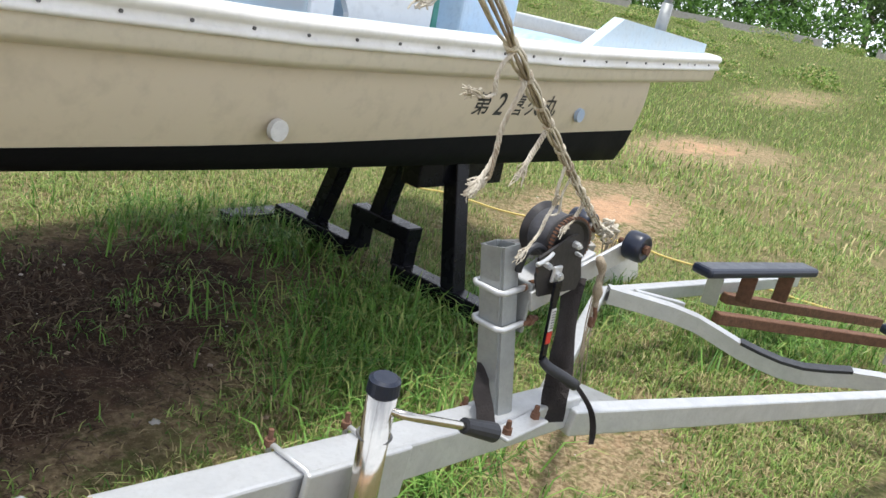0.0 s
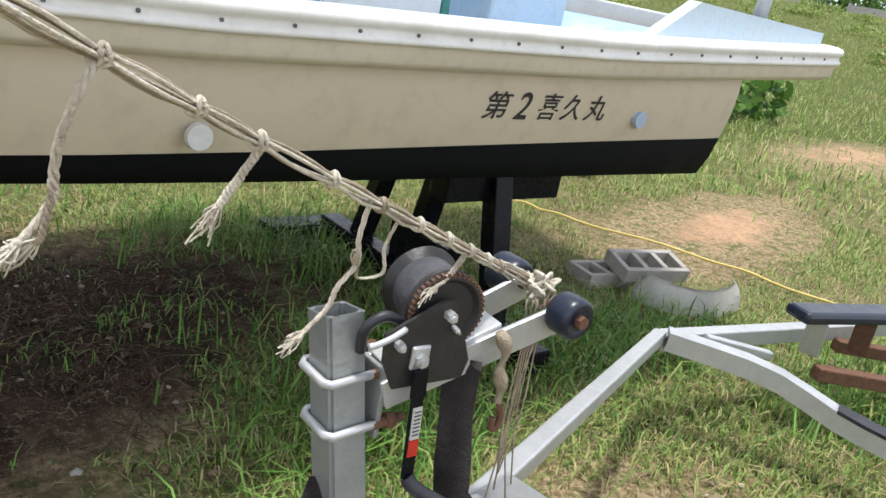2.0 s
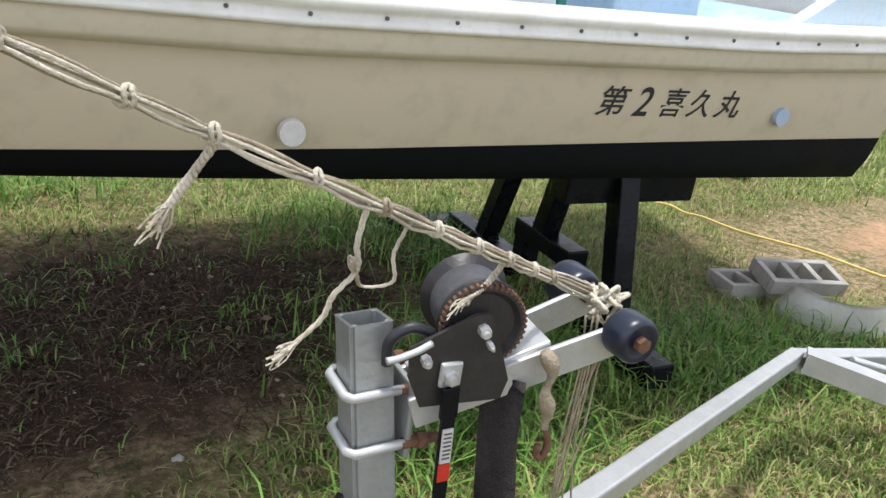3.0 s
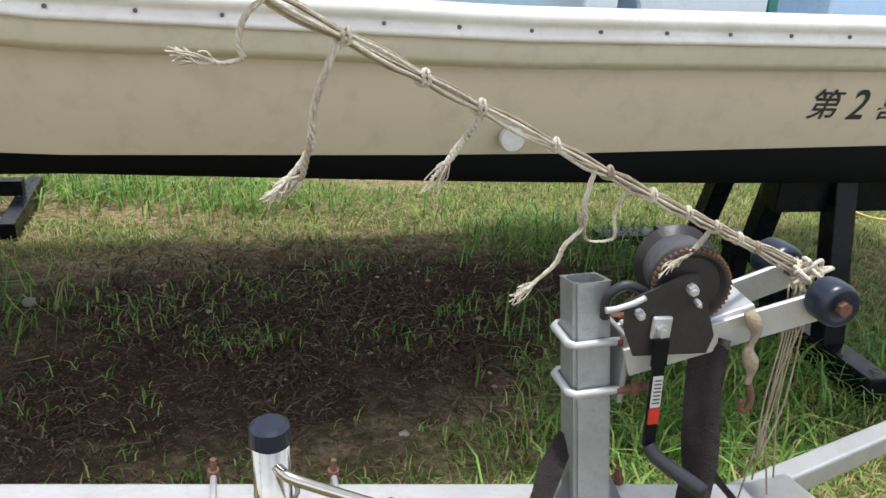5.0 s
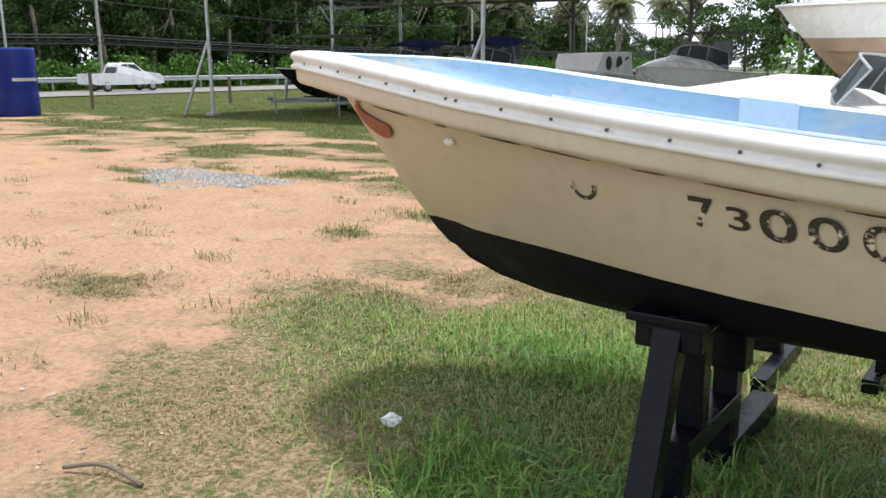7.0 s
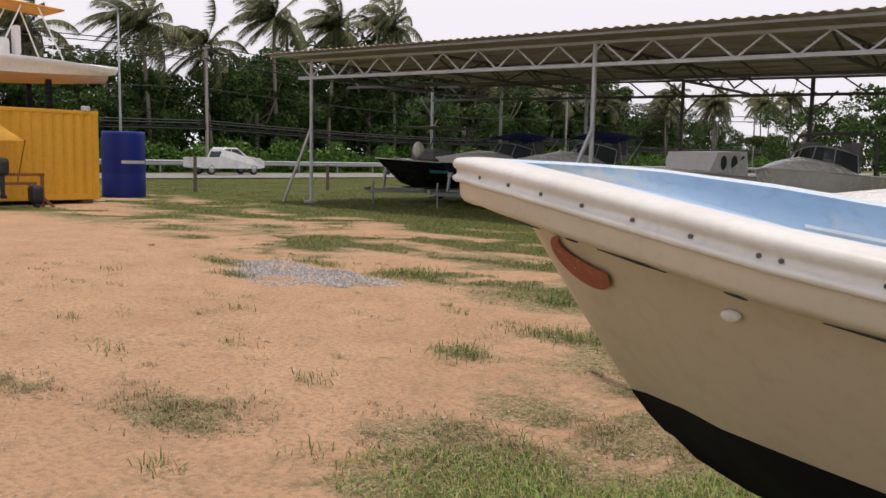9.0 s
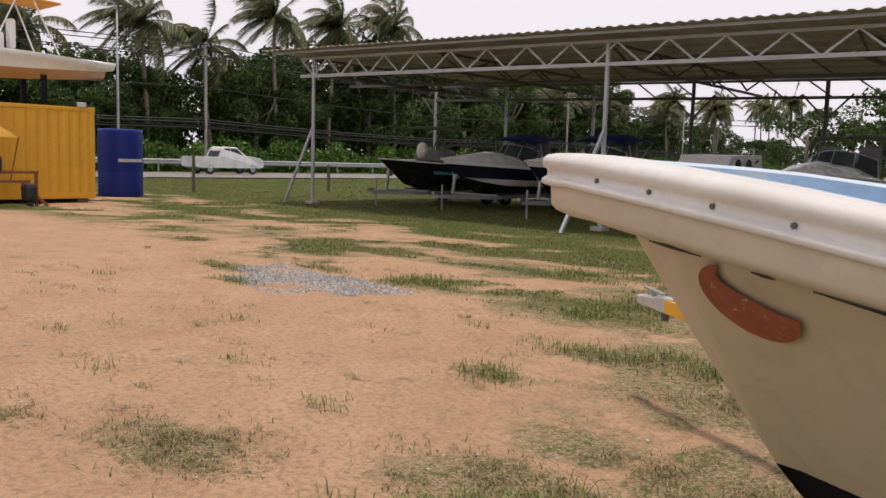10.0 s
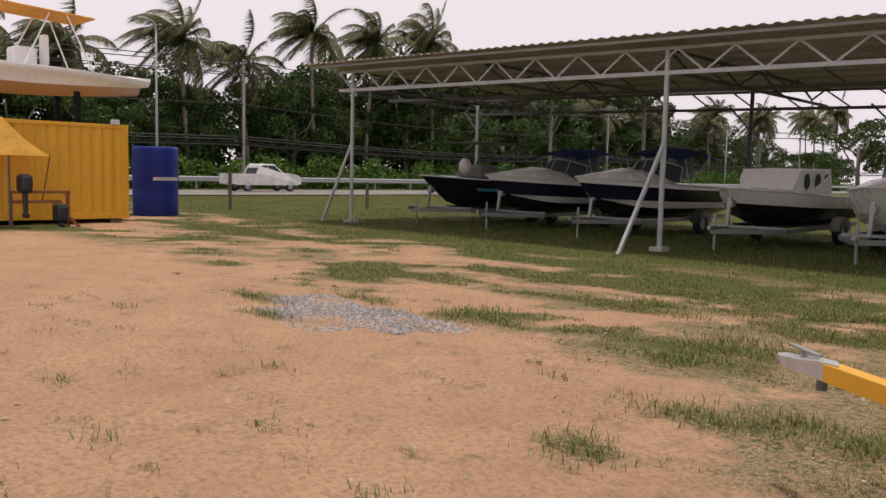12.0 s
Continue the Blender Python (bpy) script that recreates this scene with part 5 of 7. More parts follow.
# ---- hammock net tied between post and winch ----
def hammock():
    hk = thing("rope_hammock", "bundled rope hammock tied between the post and the trailer winch", "hammock", base=(-0.65, 2.85, 0.9))
    a, b_ = Vector((-1.44, 2.615, 1.700)), Vector((0.115, 3.075, 0.940))
    rng = random.Random(5)
    path = lambda f: a.lerp(b_, f) + Vector((0, 0, -0.012 * math.sin(math.pi * f)))
    knots = [0.10, 0.25, 0.40, 0.515, 0.565, 0.615, 0.655, 0.715, 0.765, 0.81, 0.85, 0.885, 0.915, 0.94]
    for k in range(7):
        ph, r0 = k * 0.9, 0.0065 + 0.004 * (k % 3) / 2
        pts = []
        for i in range(90):
            f = i / 89
            near = min(abs(f - q) for q in knots)
            r = r0 * (0.45 + 0.55 * min(1, near / 0.022))
            pts.append(path(f) + Vector((0.3 * r * math.sin(ph), r * math.cos(ph + f * 3), 1.15 * r * math.sin(ph + f * 3))))
        bm = bmesh.new()
        tube(bm, pts, 0.0019, 6)
        part("strand", bm, M["rope"] if k % 3 else M["rope_dirty"], hk, smooth=True)
    for f in knots[2:]:
        c = path(f)
        bm = bmesh.new()
        d = (b_ - a).normalized()
        sd = d.cross(Vector((0, 1, 0))).normalized()
        for j in range(2):
            tube(bm, [c + d * (0.003 * math.sin(t * 2 + j) + 0.005 * j) + (Vector((0, 1, 0)) * math.cos(t) + sd * math.sin(t)) * 0.0072 for t in np.linspace(0, 7.4, 20)], 0.0022, 6)
        part("knot", bm, M["rope_dirty"] if rng.random() < 0.4 else M["rope"], hk, smooth=True)

    def frayed(pts, r, wob=0.004, flare=0.008, dirty=False, seed=1, size=1.0):
        rg = random.Random(seed)
        pts = [pts[0] + (Vector(p) - pts[0]) * size for p in pts]
        sp = spline(pts, 40)
        bm = bmesh.new()
        for j in range(3):
            tube(bm, [p + Vector((math.cos(i * 0.75 + j * 2.1), math.sin(i * 0.75 + j * 2.1), 0.3 * math.sin(i * 0.5 + j))) * r * 0.62 for i, p in enumerate(sp)], r * 0.62, 6)
        rp = part("rope_end", bm, M["rope_dirty"] if dirty else M["rope"], hk, smooth=True)
        bm = bmesh.new()
        e, d = sp[-1], (sp[-1] - sp[-4]).normalized()
        for j in range(26):
            t = e + d * rg.uniform(0.008, 0.028) + Vector((rg.uniform(-1, 1), rg.uniform(-1, 1), rg.uniform(-1, 1))) * flare
            tube(bm, spline([e - d * 0.008, e.lerp(t, 0.5) + Vector((rg.uniform(-1, 1), rg.uniform(-1, 1), rg.uniform(-1, 1))) * 0.004, t], 5), 0.0009, 4)
        part("fray", bm, M["rope"], rp)

    k1, k2, k0 = path(0.567), path(0.660), path(0.518)
    frayed([k1, k1 + Vector((-0.014, -0.006, -0.02)), k1 + Vector((-0.026, 0, -0.06)), k1 + Vector((-0.030, 0, -0.09)), k1 + Vector((-0.030, 0, -0.105)), k1 + Vector((-0.042, 0, -0.125)), k1 + Vector((-0.056, 0, -0.142))], 0.0032, seed=1, size=0.92)
    frayed([k1 + Vector((-0.026, 0, -0.08)), k1 + Vector((-0.035, -0.004, -0.12)), k1 + Vector((-0.04, 0, -0.128))], 0.0026, dirty=True, seed=7)
    frayed([k2, k2 + Vector((-0.018, 0, -0.03)), k2 + Vector((-0.035, 0, -0.055)), k2 + Vector((-0.05, 0, -0.078))], 0.0036, seed=2, size=0.72)
    frayed([k0 + Vector((0.01, 0, -0.005)), k0 + Vector((-0.018, 0, -0.03)), k0 + Vector((-0.028, 0, -0.065)), k0 + Vector((-0.022, 0, -0.085)), k0 + Vector((-0.045, 0, -0.092)), k0 + Vector((-0.07, 0, -0.090))], 0.0026, seed=3, size=0.62)
    q = path(0.42)
    frayed([q, q + Vector((-0.015, 0, -0.03)), q + Vector((-0.03, 0, -0.045)), q + Vector((-0.06, 0, -0.055))], 0.004, seed=4, size=0.7)
    q, q2 = path(0.755), path(0.79)
    frayed([q, q + Vector((-0.008, 0, -0.045)), q + Vector((-0.005, 0, -0.075)), q + Vector((-0.03, -0.005, -0.10)), q + Vector((-0.04, -0.005, -0.125)), q + Vector((-0.07, -0.005, -0.155))], 0.0026, flare=0.006, seed=5, size=0.9)
    frayed([q2, q2 + Vector((-0.015, 0, -0.035)), q2 + Vector((-0.012, 0, -0.065)), q2 + Vector((-0.045, -0.003, -0.067)), q + Vector((-0.006, 0, -0.07))], 0.0019, flare=0.003, seed=6)
    q3 = path(0.885)
    frayed([q3, q3 + Vector((-0.02, 0, -0.03)), q3 + Vector((-0.04, 0, -0.045))], 0.0035, seed=8)
    # tangle on the roller and strands hanging down
    rg = random.Random(11)
    c = Vector((0.118, 3.055, 0.935))
    for j in range(9):
        bm = bmesh.new()
        pts = [c + Vector((rg.gauss(0, 0.013), rg.gauss(0, 0.016), rg.gauss(0, 0.012))) for _ in range(5)]
        tube(bm, spline(pts, 22), 0.0030, 6)
        part("tangle", bm, M["rope"], hk, "tangled rope knot on the roller", smooth=True)
    for j in range(7):
        bm = bmesh.new()
        x = 0.085 + 0.005 * j
        pts = [Vector((x + rg.gauss(0, 0.005), 3.035 + rg.gauss(0, 0.006), 0.93)), Vector((x + 0.0, 3.03, 0.86)), Vector((x - 0.01 + rg.gauss(0, 0.008), 3.02, 0.75)), Vector((x - 0.02 + rg.gauss(0, 0.012), 3.01, 0.66 - 0.03 * (j % 3)))]
        tube(bm, spline(pts, 18), 0.0014, 5)
        part("hanging_strand", bm, M["rope_dirty"], hk, smooth=True)
    # the grey net end hanging beside the post
    bm = bmesh.new()
    sp = spline([(-1.466, 2.612, 1.68), (-1.486, 2.61, 1.50), (-1.490, 2.615, 1.33), (-1.4935, 2.617, 1.195)], 30)
    tube(bm, sp, lambda f: 0.0054 + 0.0006 * math.sin(f * 20), 8)
    ne = part("net_end", bm, M["net_grey"], hk, "grey braided net end with a frayed tip", smooth=True)
    bm = bmesh.new()
    for j in range(22):
        e = sp[-1] + Vector((rg.uniform(-1, 1) * 0.006, rg.uniform(-1, 1) * 0.006, 0.005))
        t = e + Vector((rg.gauss(-0.003, 0.005), rg.gauss(0, 0.004), -rg.uniform(0.02, 0.045)))
        tube(bm, spline([e, e.lerp(t, 0.5) + Vector((rg.gauss(0, 0.002), 0, 0)), t], 5), 0.0005, 4)
    part("fray", bm, M["rope"], ne)
    return hk


hammock()

# ---- the near post with a pipe strapped to it ----
pst = thing("steel_post", "dark grey square steel post with a weathered pipe beside it", "post", base=(-1.465, 2.63, 0))
bm = bmesh.new()
box(bm, (-1.466, 2.640, 1.3), (0.031, 0.031, 2.7), None, 0.003)
part("column", bm, M["post_grey"], pst)
bm = bmesh.new()
rod(bm, (-1.4345, 2.636, -0.02), (-1.4345, 2.636, 1.225), 0.0132, 0.0132, 20)
part("pipe", bm, M["pipe"], pst, "bare weathered pipe", smooth=True)
bm = bmesh.new()
rod(bm, (-1.4345, 2.636, 1.222), (-1.4345, 2.636, 2.6), 0.0137, 0.0137, 20)
part("pipe", bm, M["pipe_brown"], pst, "pipe with flaking brown paint", smooth=True)


# ---- clutter on the grass near the boat ----
def half_bowl():
    t = thing("white_plastic_shell", "cracked white plastic shell lying in the grass", "plastic shell", base=(2.7, 4.25, 0))
    bm = bmesh.new()
    rows = []
    for k in range(9):
        f = k / 8
        prof = []
        for j in range(13):
            a = math.pi * j / 12
            r = 0.20 * (1 - 0.25 * f * f)
            prof.append(pose(2.62, 4.31, 0.0, 0, 0, -20) @ Vector((r * 1.55 * math.cos(a), -0.16 * math.sin(a) * (1 - 0.2 * f), 0.01 + 0.13 * f + 0.03 * math.cos(a) ** 2)))
        rows.append(prof)
    grid_faces(bm, rows)
    bmesh.ops.solidify(bm, geom=bm.faces[:], thickness=0.008)
    part("shell", bm, M["white_plastic"], t, smooth=True)


def hollow_block(m, label, n=3):
    t = thing("concrete_block", label, "concrete block", "concrete blocks in the grass", m=m)
    L, W, H, w = 0.39, 0.19, 0.07, 0.03
    for y in (-W / 2 + w / 2, W / 2 - w / 2):
        bm = bmesh.new()
        box(bm, (0, y, H / 2), (L, w, H), None, 0.004)
        part("wall", bm, M["concrete"], t)
    for k in range(n + 1):
        bm = bmesh.new()
        box(bm, (-L / 2 + w / 2 + k * (L - w) / n, 0, H / 2), (w, W - 2 * w - 0.002, H * 0.98), None, 0.003)
        part("web", bm, M["concrete"], t)
    return t


half_bowl()
blk = hollow_block(pose(2.62, 4.56, 0.075, 12, 0, -14), "grey hollow concrete block leaning on another")
copy_thing(blk, pose(2.48, 4.66, 0.0, 0, 0, -10))["label"] = "grey hollow concrete block flat in the grass"
bm = bmesh.new()
tube(bm, [p + Vector((0, 0, 0.018 + 0.006 * math.sin(i))) for i, p in enumerate(spline([(2.68, 5.93, 0.02), (2.85, 5.66, 0.02), (2.96, 5.37, 0.02), (3.33, 4.66, 0.02), (3.48, 4.11, 0.02), (3.78, 3.01, 0.02)], 40))], 0.007, 6)
tagged(link_bm("marker_line", bm, M["yellow_line"], True), "yellow plastic line lying across the grass", "line")
rg = random.Random(3)
for x, y, s, nm, lab, mt in ((-3.648, 4.562, 0.045, "crumpled_paper", "crumpled white paper on the grass", "white_paint"), (-0.19, 4.1, 0.018, "stone", "pale stone on the soil", "concrete"), (-2.28, 4.62, 0.05, "plastic_scrap", "pale plastic scrap by the cradle", "white_plastic"),
                              (-1.95, 5.35, 0.025, "stone", "pale flat stone in the shade", "concrete"), (-1.35, 5.1, 0.025, "stone", "pale flat stone in the shade", "concrete"), (-1.8, 3.35, 0.015, "stone", "small pale stone on the grass", "concrete")):
    bm = bmesh.new()
    bmesh.ops.create_icosphere(bm, subdivisions=2, radius=s, matrix=pose(x, y, s * 0.35))
    for v in bm.verts:
        v.co = Vector((x, y, s * 0.35)) + (v.co - Vector((x, y, s * 0.35))) * rg.uniform(0.65, 1.2) * (1 if nm != "stone" else 1)
        v.co.z = s * 0.35 + (v.co.z - s * 0.35) * 0.6
    tagged(link_bm(nm, bm, M[mt], nm == "stone"), lab, nm.replace("_", " "))
bm = bmesh.new()
tube(bm, spline([(-4.35, 3.55, 0.02), (-4.2, 3.62, 0.045), (-4.0, 3.64, 0.02)], 12), 0.008, 6)
tagged(link_bm("stick", bm, M["wood_post"], True), "pale dry stick on the sand", "stick")

# patch of grey gravel
rg = np.random.default_rng(4)
n = 5200
ang, rad = rg.uniform(0, 6.283, n), np.sqrt(rg.uniform(0, 1, n))
wob = 1 + 0.22 * np.sin(3 * ang + 1.0) + 0.14 * np.sin(7 * ang)
px = -10.79 + wob * rad * (0.97 * np.cos(ang) + 0.94 * np.sin(ang))
py = 9.11 + wob * rad * (0.43 * np.cos(ang) + -0.55 * np.sin(ang))
octa = np.array([(1, 0, 0), (-1, 0, 0), (0, 1, 0), (0, -1, 0), (0, 0, 1)], float)
tri = np.array([(0, 2, 4), (2, 1, 4), (1, 3, 4), (3, 0, 4)])
sz = rg.uniform(0.008, 0.028, (n, 1, 1))
V = np.stack([px, py, np.full(n, 0.0)], -1)[:, None, :] + octa[None] * sz * rg.uniform(0.6, 1.3, (n, 5, 3)) * np.array((1, 1, 0.7))
tagged(mesh_np("gravel_heap", V.reshape(-1, 3), (tri[None] + 5 * np.arange(n)[:, None, None]).reshape(-1, 3), leafy("gravel_stone", (0.15, 0.145, 0.145), (0.30, 0.285, 0.275), (0.42, 0.40, 0.38), 0.95, 0.0)), "spread patch of grey gravel", "gravel", kind="stuff")


# ---- yellow tongue of another trailer ----
yt = thing("yellow_trailer_tongue", "yellow trailer tongue with a galvanised coupling", "trailer", base=(-4.9, 7.4, 0))
bm = bmesh.new()
beam(bm, (-5.32, 7.60, 0.635), (-3.3, 6.42, 0.59), 0.085, 0.085)
part("tongue", bm, M["container"], yt)
bm = bmesh.new()
rows = []
for f, w, h in ((0.0, 0.05, 0.09), (0.35, 0.05, 0.085), (0.6, 0.05, 0.06), (0.85, 0.05, 0.055), (1.0, 0.03, 0.035)):
    p = Vector((-5.28, 7.58, 0.64)).lerp(Vector((-5.61, 7.72, 0.635)), f)
    rows.append([p + Vector((0.02, -w, -h / 2)), p + Vector((0.02, -w, h / 2)), p + Vector((-0.02, w, h / 2)), p + Vector((-0.02, w, -h / 2))])
grid_faces(bm, rows, close=True)
part("coupling", bm, M["galv"], yt)
bm = bmesh.new()
beam(bm, (-5.55, 7.71, 0.715), (-5.38, 7.63, 0.695), 0.03, 0.014)
beam(bm, (-5.46, 7.67, 0.64), (-5.48, 7.68, 0.70), 0.03, 0.02)
part("latch", bm, M["galv_dull"], yt)
bm = bmesh.new()
rod(bm, (-5.36, 7.62, 0.61), (-5.36, 7.62, 0.54), 0.025, 0.025, 12)
part("hitch_pin", bm, M["steel_dark"], yt)
bm = bmesh.new()
rod(bm, (-3.4, 6.48, 0.0), (-3.4, 6.48, 0.58), 0.03, 0.03, 12)
part("prop", bm, M["galv_dull"], yt)


# ---- small motor boats ----
def speedboat(name, label, group, m, L=6.0, B=2.2, H=1.15, upper="white_gel", lower="hull_navy", deck="white_gel", screen=True, bimini="", cabin=False, tower=False, rails=False, stripe=None, arch=False):
    """A motor boat with its bow towards -x; the keel stands on z = 0."""
    t = thing(name, label, "boat", group, m=m)
    st = np.linspace(0, 1, 17)
    half = lambda f: B / 2 * min(1.0, (1 - (1 - min(f / 0.55, 1)) ** 2.2)) * (1 - 0.06 * max(0, f - 0.6))
    sheer = lambda f: H + 0.20 * (1 - f) ** 2
    xof = lambda f, z: -L / 2 + L * f + 1.5 * (1 - min(f / 0.5, 1)) ** 1.3 * (1 - z / sheer(f)) ** 1.1
    b0, b1 = (0.86, 0.52) if lower == "hull_navy" else (0.64, 0.50)
    for side in (1, -1):
        for nm, lv, mt in (("topside", (1.0, (1 + b0) / 2, b0), upper), ("hull_band", (b0, (b0 + b1) / 2, b1), lower), ("hull_side", (b1, (b1 + 0.34) / 2, 0.34), upper if lower == "hull_navy" else lower), ("bottom", (0.34, 0.12, 0.0), lower if lower != "hull_navy" else "hull_black")):
            bm = bmesh.new()
            rows = []
            for q in lv:
                w = interp(q, [0, 0.12, 0.34, 0.45, 0.62, 0.82, 1.0], [0, 0.35, 0.84, 0.90, 0.96, 1.02, 1.0])
                row = []
                for f in st:
                    z = q * sheer(f) + (0.25 * (1 - min(f / 0.35, 1)) ** 2 if q < 0.5 else 0)
                    row.append((xof(f, min(z, sheer(f))), side * half(f) * (w if f > 0.02 else 0), z))
                rows.append(row)
            grid_faces(bm, rows)
            part(nm, bm, M[mt], t, smooth=True)
        if stripe:
            bm = bmesh.new()
            rows = [[(xof(f, q * sheer(f)), side * (half(f) * 0.985 + 0.012), q * sheer(f)) for f in st[4:15]] for q in (0.70, 0.60)]
            grid_faces(bm, rows)
            part("stripe", bm, M[stripe], t)
    bm = bmesh.new()
    grid_faces(bm, [[(L / 2, -half(1) * w, z) for w, z in ((1, sheer(1)), (0.84, 0.34 * H), (0, 0))], [(L / 2, half(1) * w, z) for w, z in ((1, sheer(1)), (0.84, 0.34 * H), (0, 0))]])
    part("transom", bm, M[upper], t)
    bm = bmesh.new()
    rows = []
    for f in st:
        c = (0.34 if screen else 0.10) * min(1, f * 3.2) if f < 0.45 else -0.02
        rows.append([(xof(f, sheer(f)), half(f) * k, sheer(f) + c * (1 - k * k)) for k in (-1, -0.6, 0, 0.6, 1)])
    grid_faces(bm, rows)
    part("deck", bm, M[deck], t, smooth=True)
    bm = bmesh.new()
    for side in (1, -1):
        tube(bm, [(xof(f, sheer(f)), side * half(f) * 1.01, sheer(f) - 0.02) for f in st], 0.025, 6)
    part("rub_rail", bm, M["rim_white"], t)
    z0 = H + 0.05
    if screen:
        bm = bmesh.new()
        lo = [(-0.05 * L + 0.35 * abs(k) ** 1.5 * 1.6, k * B * 0.40, z0 + 0.02 + 0.20 * (1 - k * k)) for k in np.linspace(-1, 1, 9)]
        hi = [(x + 0.32, y * 0.86, z + 0.42) for x, y, z in lo]
        grid_faces(bm, [lo, hi])
        sc = part("windscreen", bm, M["glass_dark"], t, "tinted windscreen")
        bm = bmesh.new()
        tube(bm, hi, 0.02, 6)
        for k in (0, 2, 4, 6, 8):
            tube(bm, [lo[k], hi[k]], 0.015, 6)
        part("screen_frame", bm, M["galv_far"], sc)
        for y in (-0.45, 0.45):
            bm = bmesh.new()
            box(bm, (0.16 * L, y, z0 + 0.22), (0.5, 0.5, 0.16), None, 0.05)
            box(bm, (0.16 * L + 0.24, y, z0 + 0.48), (0.12, 0.5, 0.55), None, 0.05)
            part("seat", bm, M["cushion"], t)
    if bimini:
        bm = bmesh.new()
        rows = []
        for i in range(7):
            f = i / 6
            rows.append([(2.5 * f - 0.1, k * B * 0.47, z0 + 0.70 + 0.30 * math.sin(math.pi * min(1, 0.12 + 0.75 * f)) - 0.22 * k * k) for k in (-1, -0.7, -0.35, 0, 0.35, 0.7, 1)])
        grid_faces(bm, rows)
        bmesh.ops.solidify(bm, geom=bm.faces[:], thickness=0.09)
        part("bimini", bm, M[bimini], t, "dark canvas bimini top", smooth=True)
        for side in (1, -1):
            for x0, x1 in ((0.1 * L, 0.05 * L + 0.1), (0.12 * L, 0.05 * L + 1.5)):
                bm = bmesh.new()
                rod(bm, (x0, side * B * 0.42, z0), (x1, side * B * 0.40, z0 + 0.78), 0.014, 0.014, 6)
                part("bimini_pole", bm, M["galv_far"], t)
    if cabin:
        bm = bmesh.new()
        rows = []
        for x, w, z in ((-0.16 * L, 0.55, 0.02), (-0.09 * L, 0.66, 0.62), (0.22 * L, 0.70, 0.66), (0.24 * L, 0.72, 0.02)):
            rows.append([(x, -w * B / 2, z0 - 0.05), (x + 0.02, -w * B / 2 * 0.94, z0 - 0.05 + z), (x + 0.02, w * B / 2 * 0.94, z0 - 0.05 + z), (x, w * B / 2, z0 - 0.05)])
        grid_faces(bm, rows)
        part("cabin", bm, M["white_gel"], t, "white cabin with round windows")
        for side in (1, -1):
            for x, r in ((-0.045 * L, 0.20), (0.075 * L, 0.21), (0.175 * L, 0.20)):
                bm = bmesh.new()
                p = Vector((x, side * B * 0.325, z0 + 0.30))
                bmesh.ops.create_circle(bm, cap_ends=True, segments=20, radius=r, matrix=Matrix.Translation(p + Vector((0, side * 0.016, 0))) @ Matrix.Rotation(radians(90), 4, "X") @ Matrix.Diagonal((1.1, 1, 1, 1)))
                wp = part("window", bm, M["glass_dark"], t)
                bm = bmesh.new()
                tube(bm, [p + Vector((1.1 * r * math.cos(a), side * 0.02, r * math.sin(a))) for a in np.linspace(0, 2 * math.pi, 21)], 0.018, 5)
                part("window_frame", bm, M["white_gel"], wp)
    if tower:
        for side in (1, -1):
            for a, b_ in (((0.05 * L, 0.9, z0), (0.12 * L, 0.75, z0 + 1.15)), ((0.25 * L, 0.9, z0), (0.12 * L, 0.75, z0 + 1.15))):
                bm = bmesh.new()
                rod(bm, (a[0], side * a[1], a[2]), (b_[0], side * b_[1], b_[2]), 0.03, 0.03, 8)
                part("tower_leg", bm, M["steel_dark"], t)
        bm = bmesh.new()
        box(bm, (0.05 * L, 0, z0 + 1.18), (2.3, 1.7, 0.05), None, 0.02)
        part("tower_top", bm, M["steel_dark"], t)
        bm = bmesh.new()
        bmesh.ops.create_uvsphere(bm, u_segments=14, v_segments=8, radius=0.27, matrix=pose(-0.22 * L, -0.3, z0 + 0.42) @ Matrix.Diagonal((0.7, 0.7, 1, 1)))
        part("fender", bm, M["white_plastic"], t, "white round fender", smooth=True)
        bm = bmesh.new()
        box(bm, (-0.06 * L, 0, z0 + 0.2), (0.9, 1.1, 0.55), None, 0.12)
        part("console", bm, M["cushion"], t)
    if rails:
        bm = bmesh.new()
        for zz in (0.32, 0.55):
            tube(bm, [(xof(f, H) - 0.05, half(f) * 0.93 * 1, sheer(f) + zz) for f in st[12:0:-1]] + [(-L / 2 - 0.1, 0, sheer(0) + zz)] + [(xof(f, H) - 0.05, -half(f) * 0.93, sheer(f) + zz) for f in st[1:13]], 0.022, 8)
        part("bow_rail", bm, M["chrome"], t, "polished stainless bow rail", smooth=True)
        for side in (1, -1):
            for f in st[1:13:2]:
                bm = bmesh.new()
                rod(bm, (xof(f, H) + 0.08, side * half(f) * 0.9, sheer(f)), (xof(f, H) - 0.05, side * half(f) * 0.93, sheer(f) + 0.55), 0.018, 0.018, 8)
                part("stanchion", bm, M["chrome"], t)
    if arch:
        bm = bmesh.new()
        tube(bm, spline([(0.2 * L, -B * 0.46, H), (0.24 * L, -B * 0.42, H + 0.8), (0.25 * L, -B * 0.3, H + 1.0), (0.25 * L, B * 0.3, H + 1.0), (0.24 * L, B * 0.42, H + 0.8), (0.2 * L, B * 0.46, H)], 24), 0.04, 8)
        part("arch", bm, M["steel_dark"], t, "dark tube arch", smooth=True)
    return t


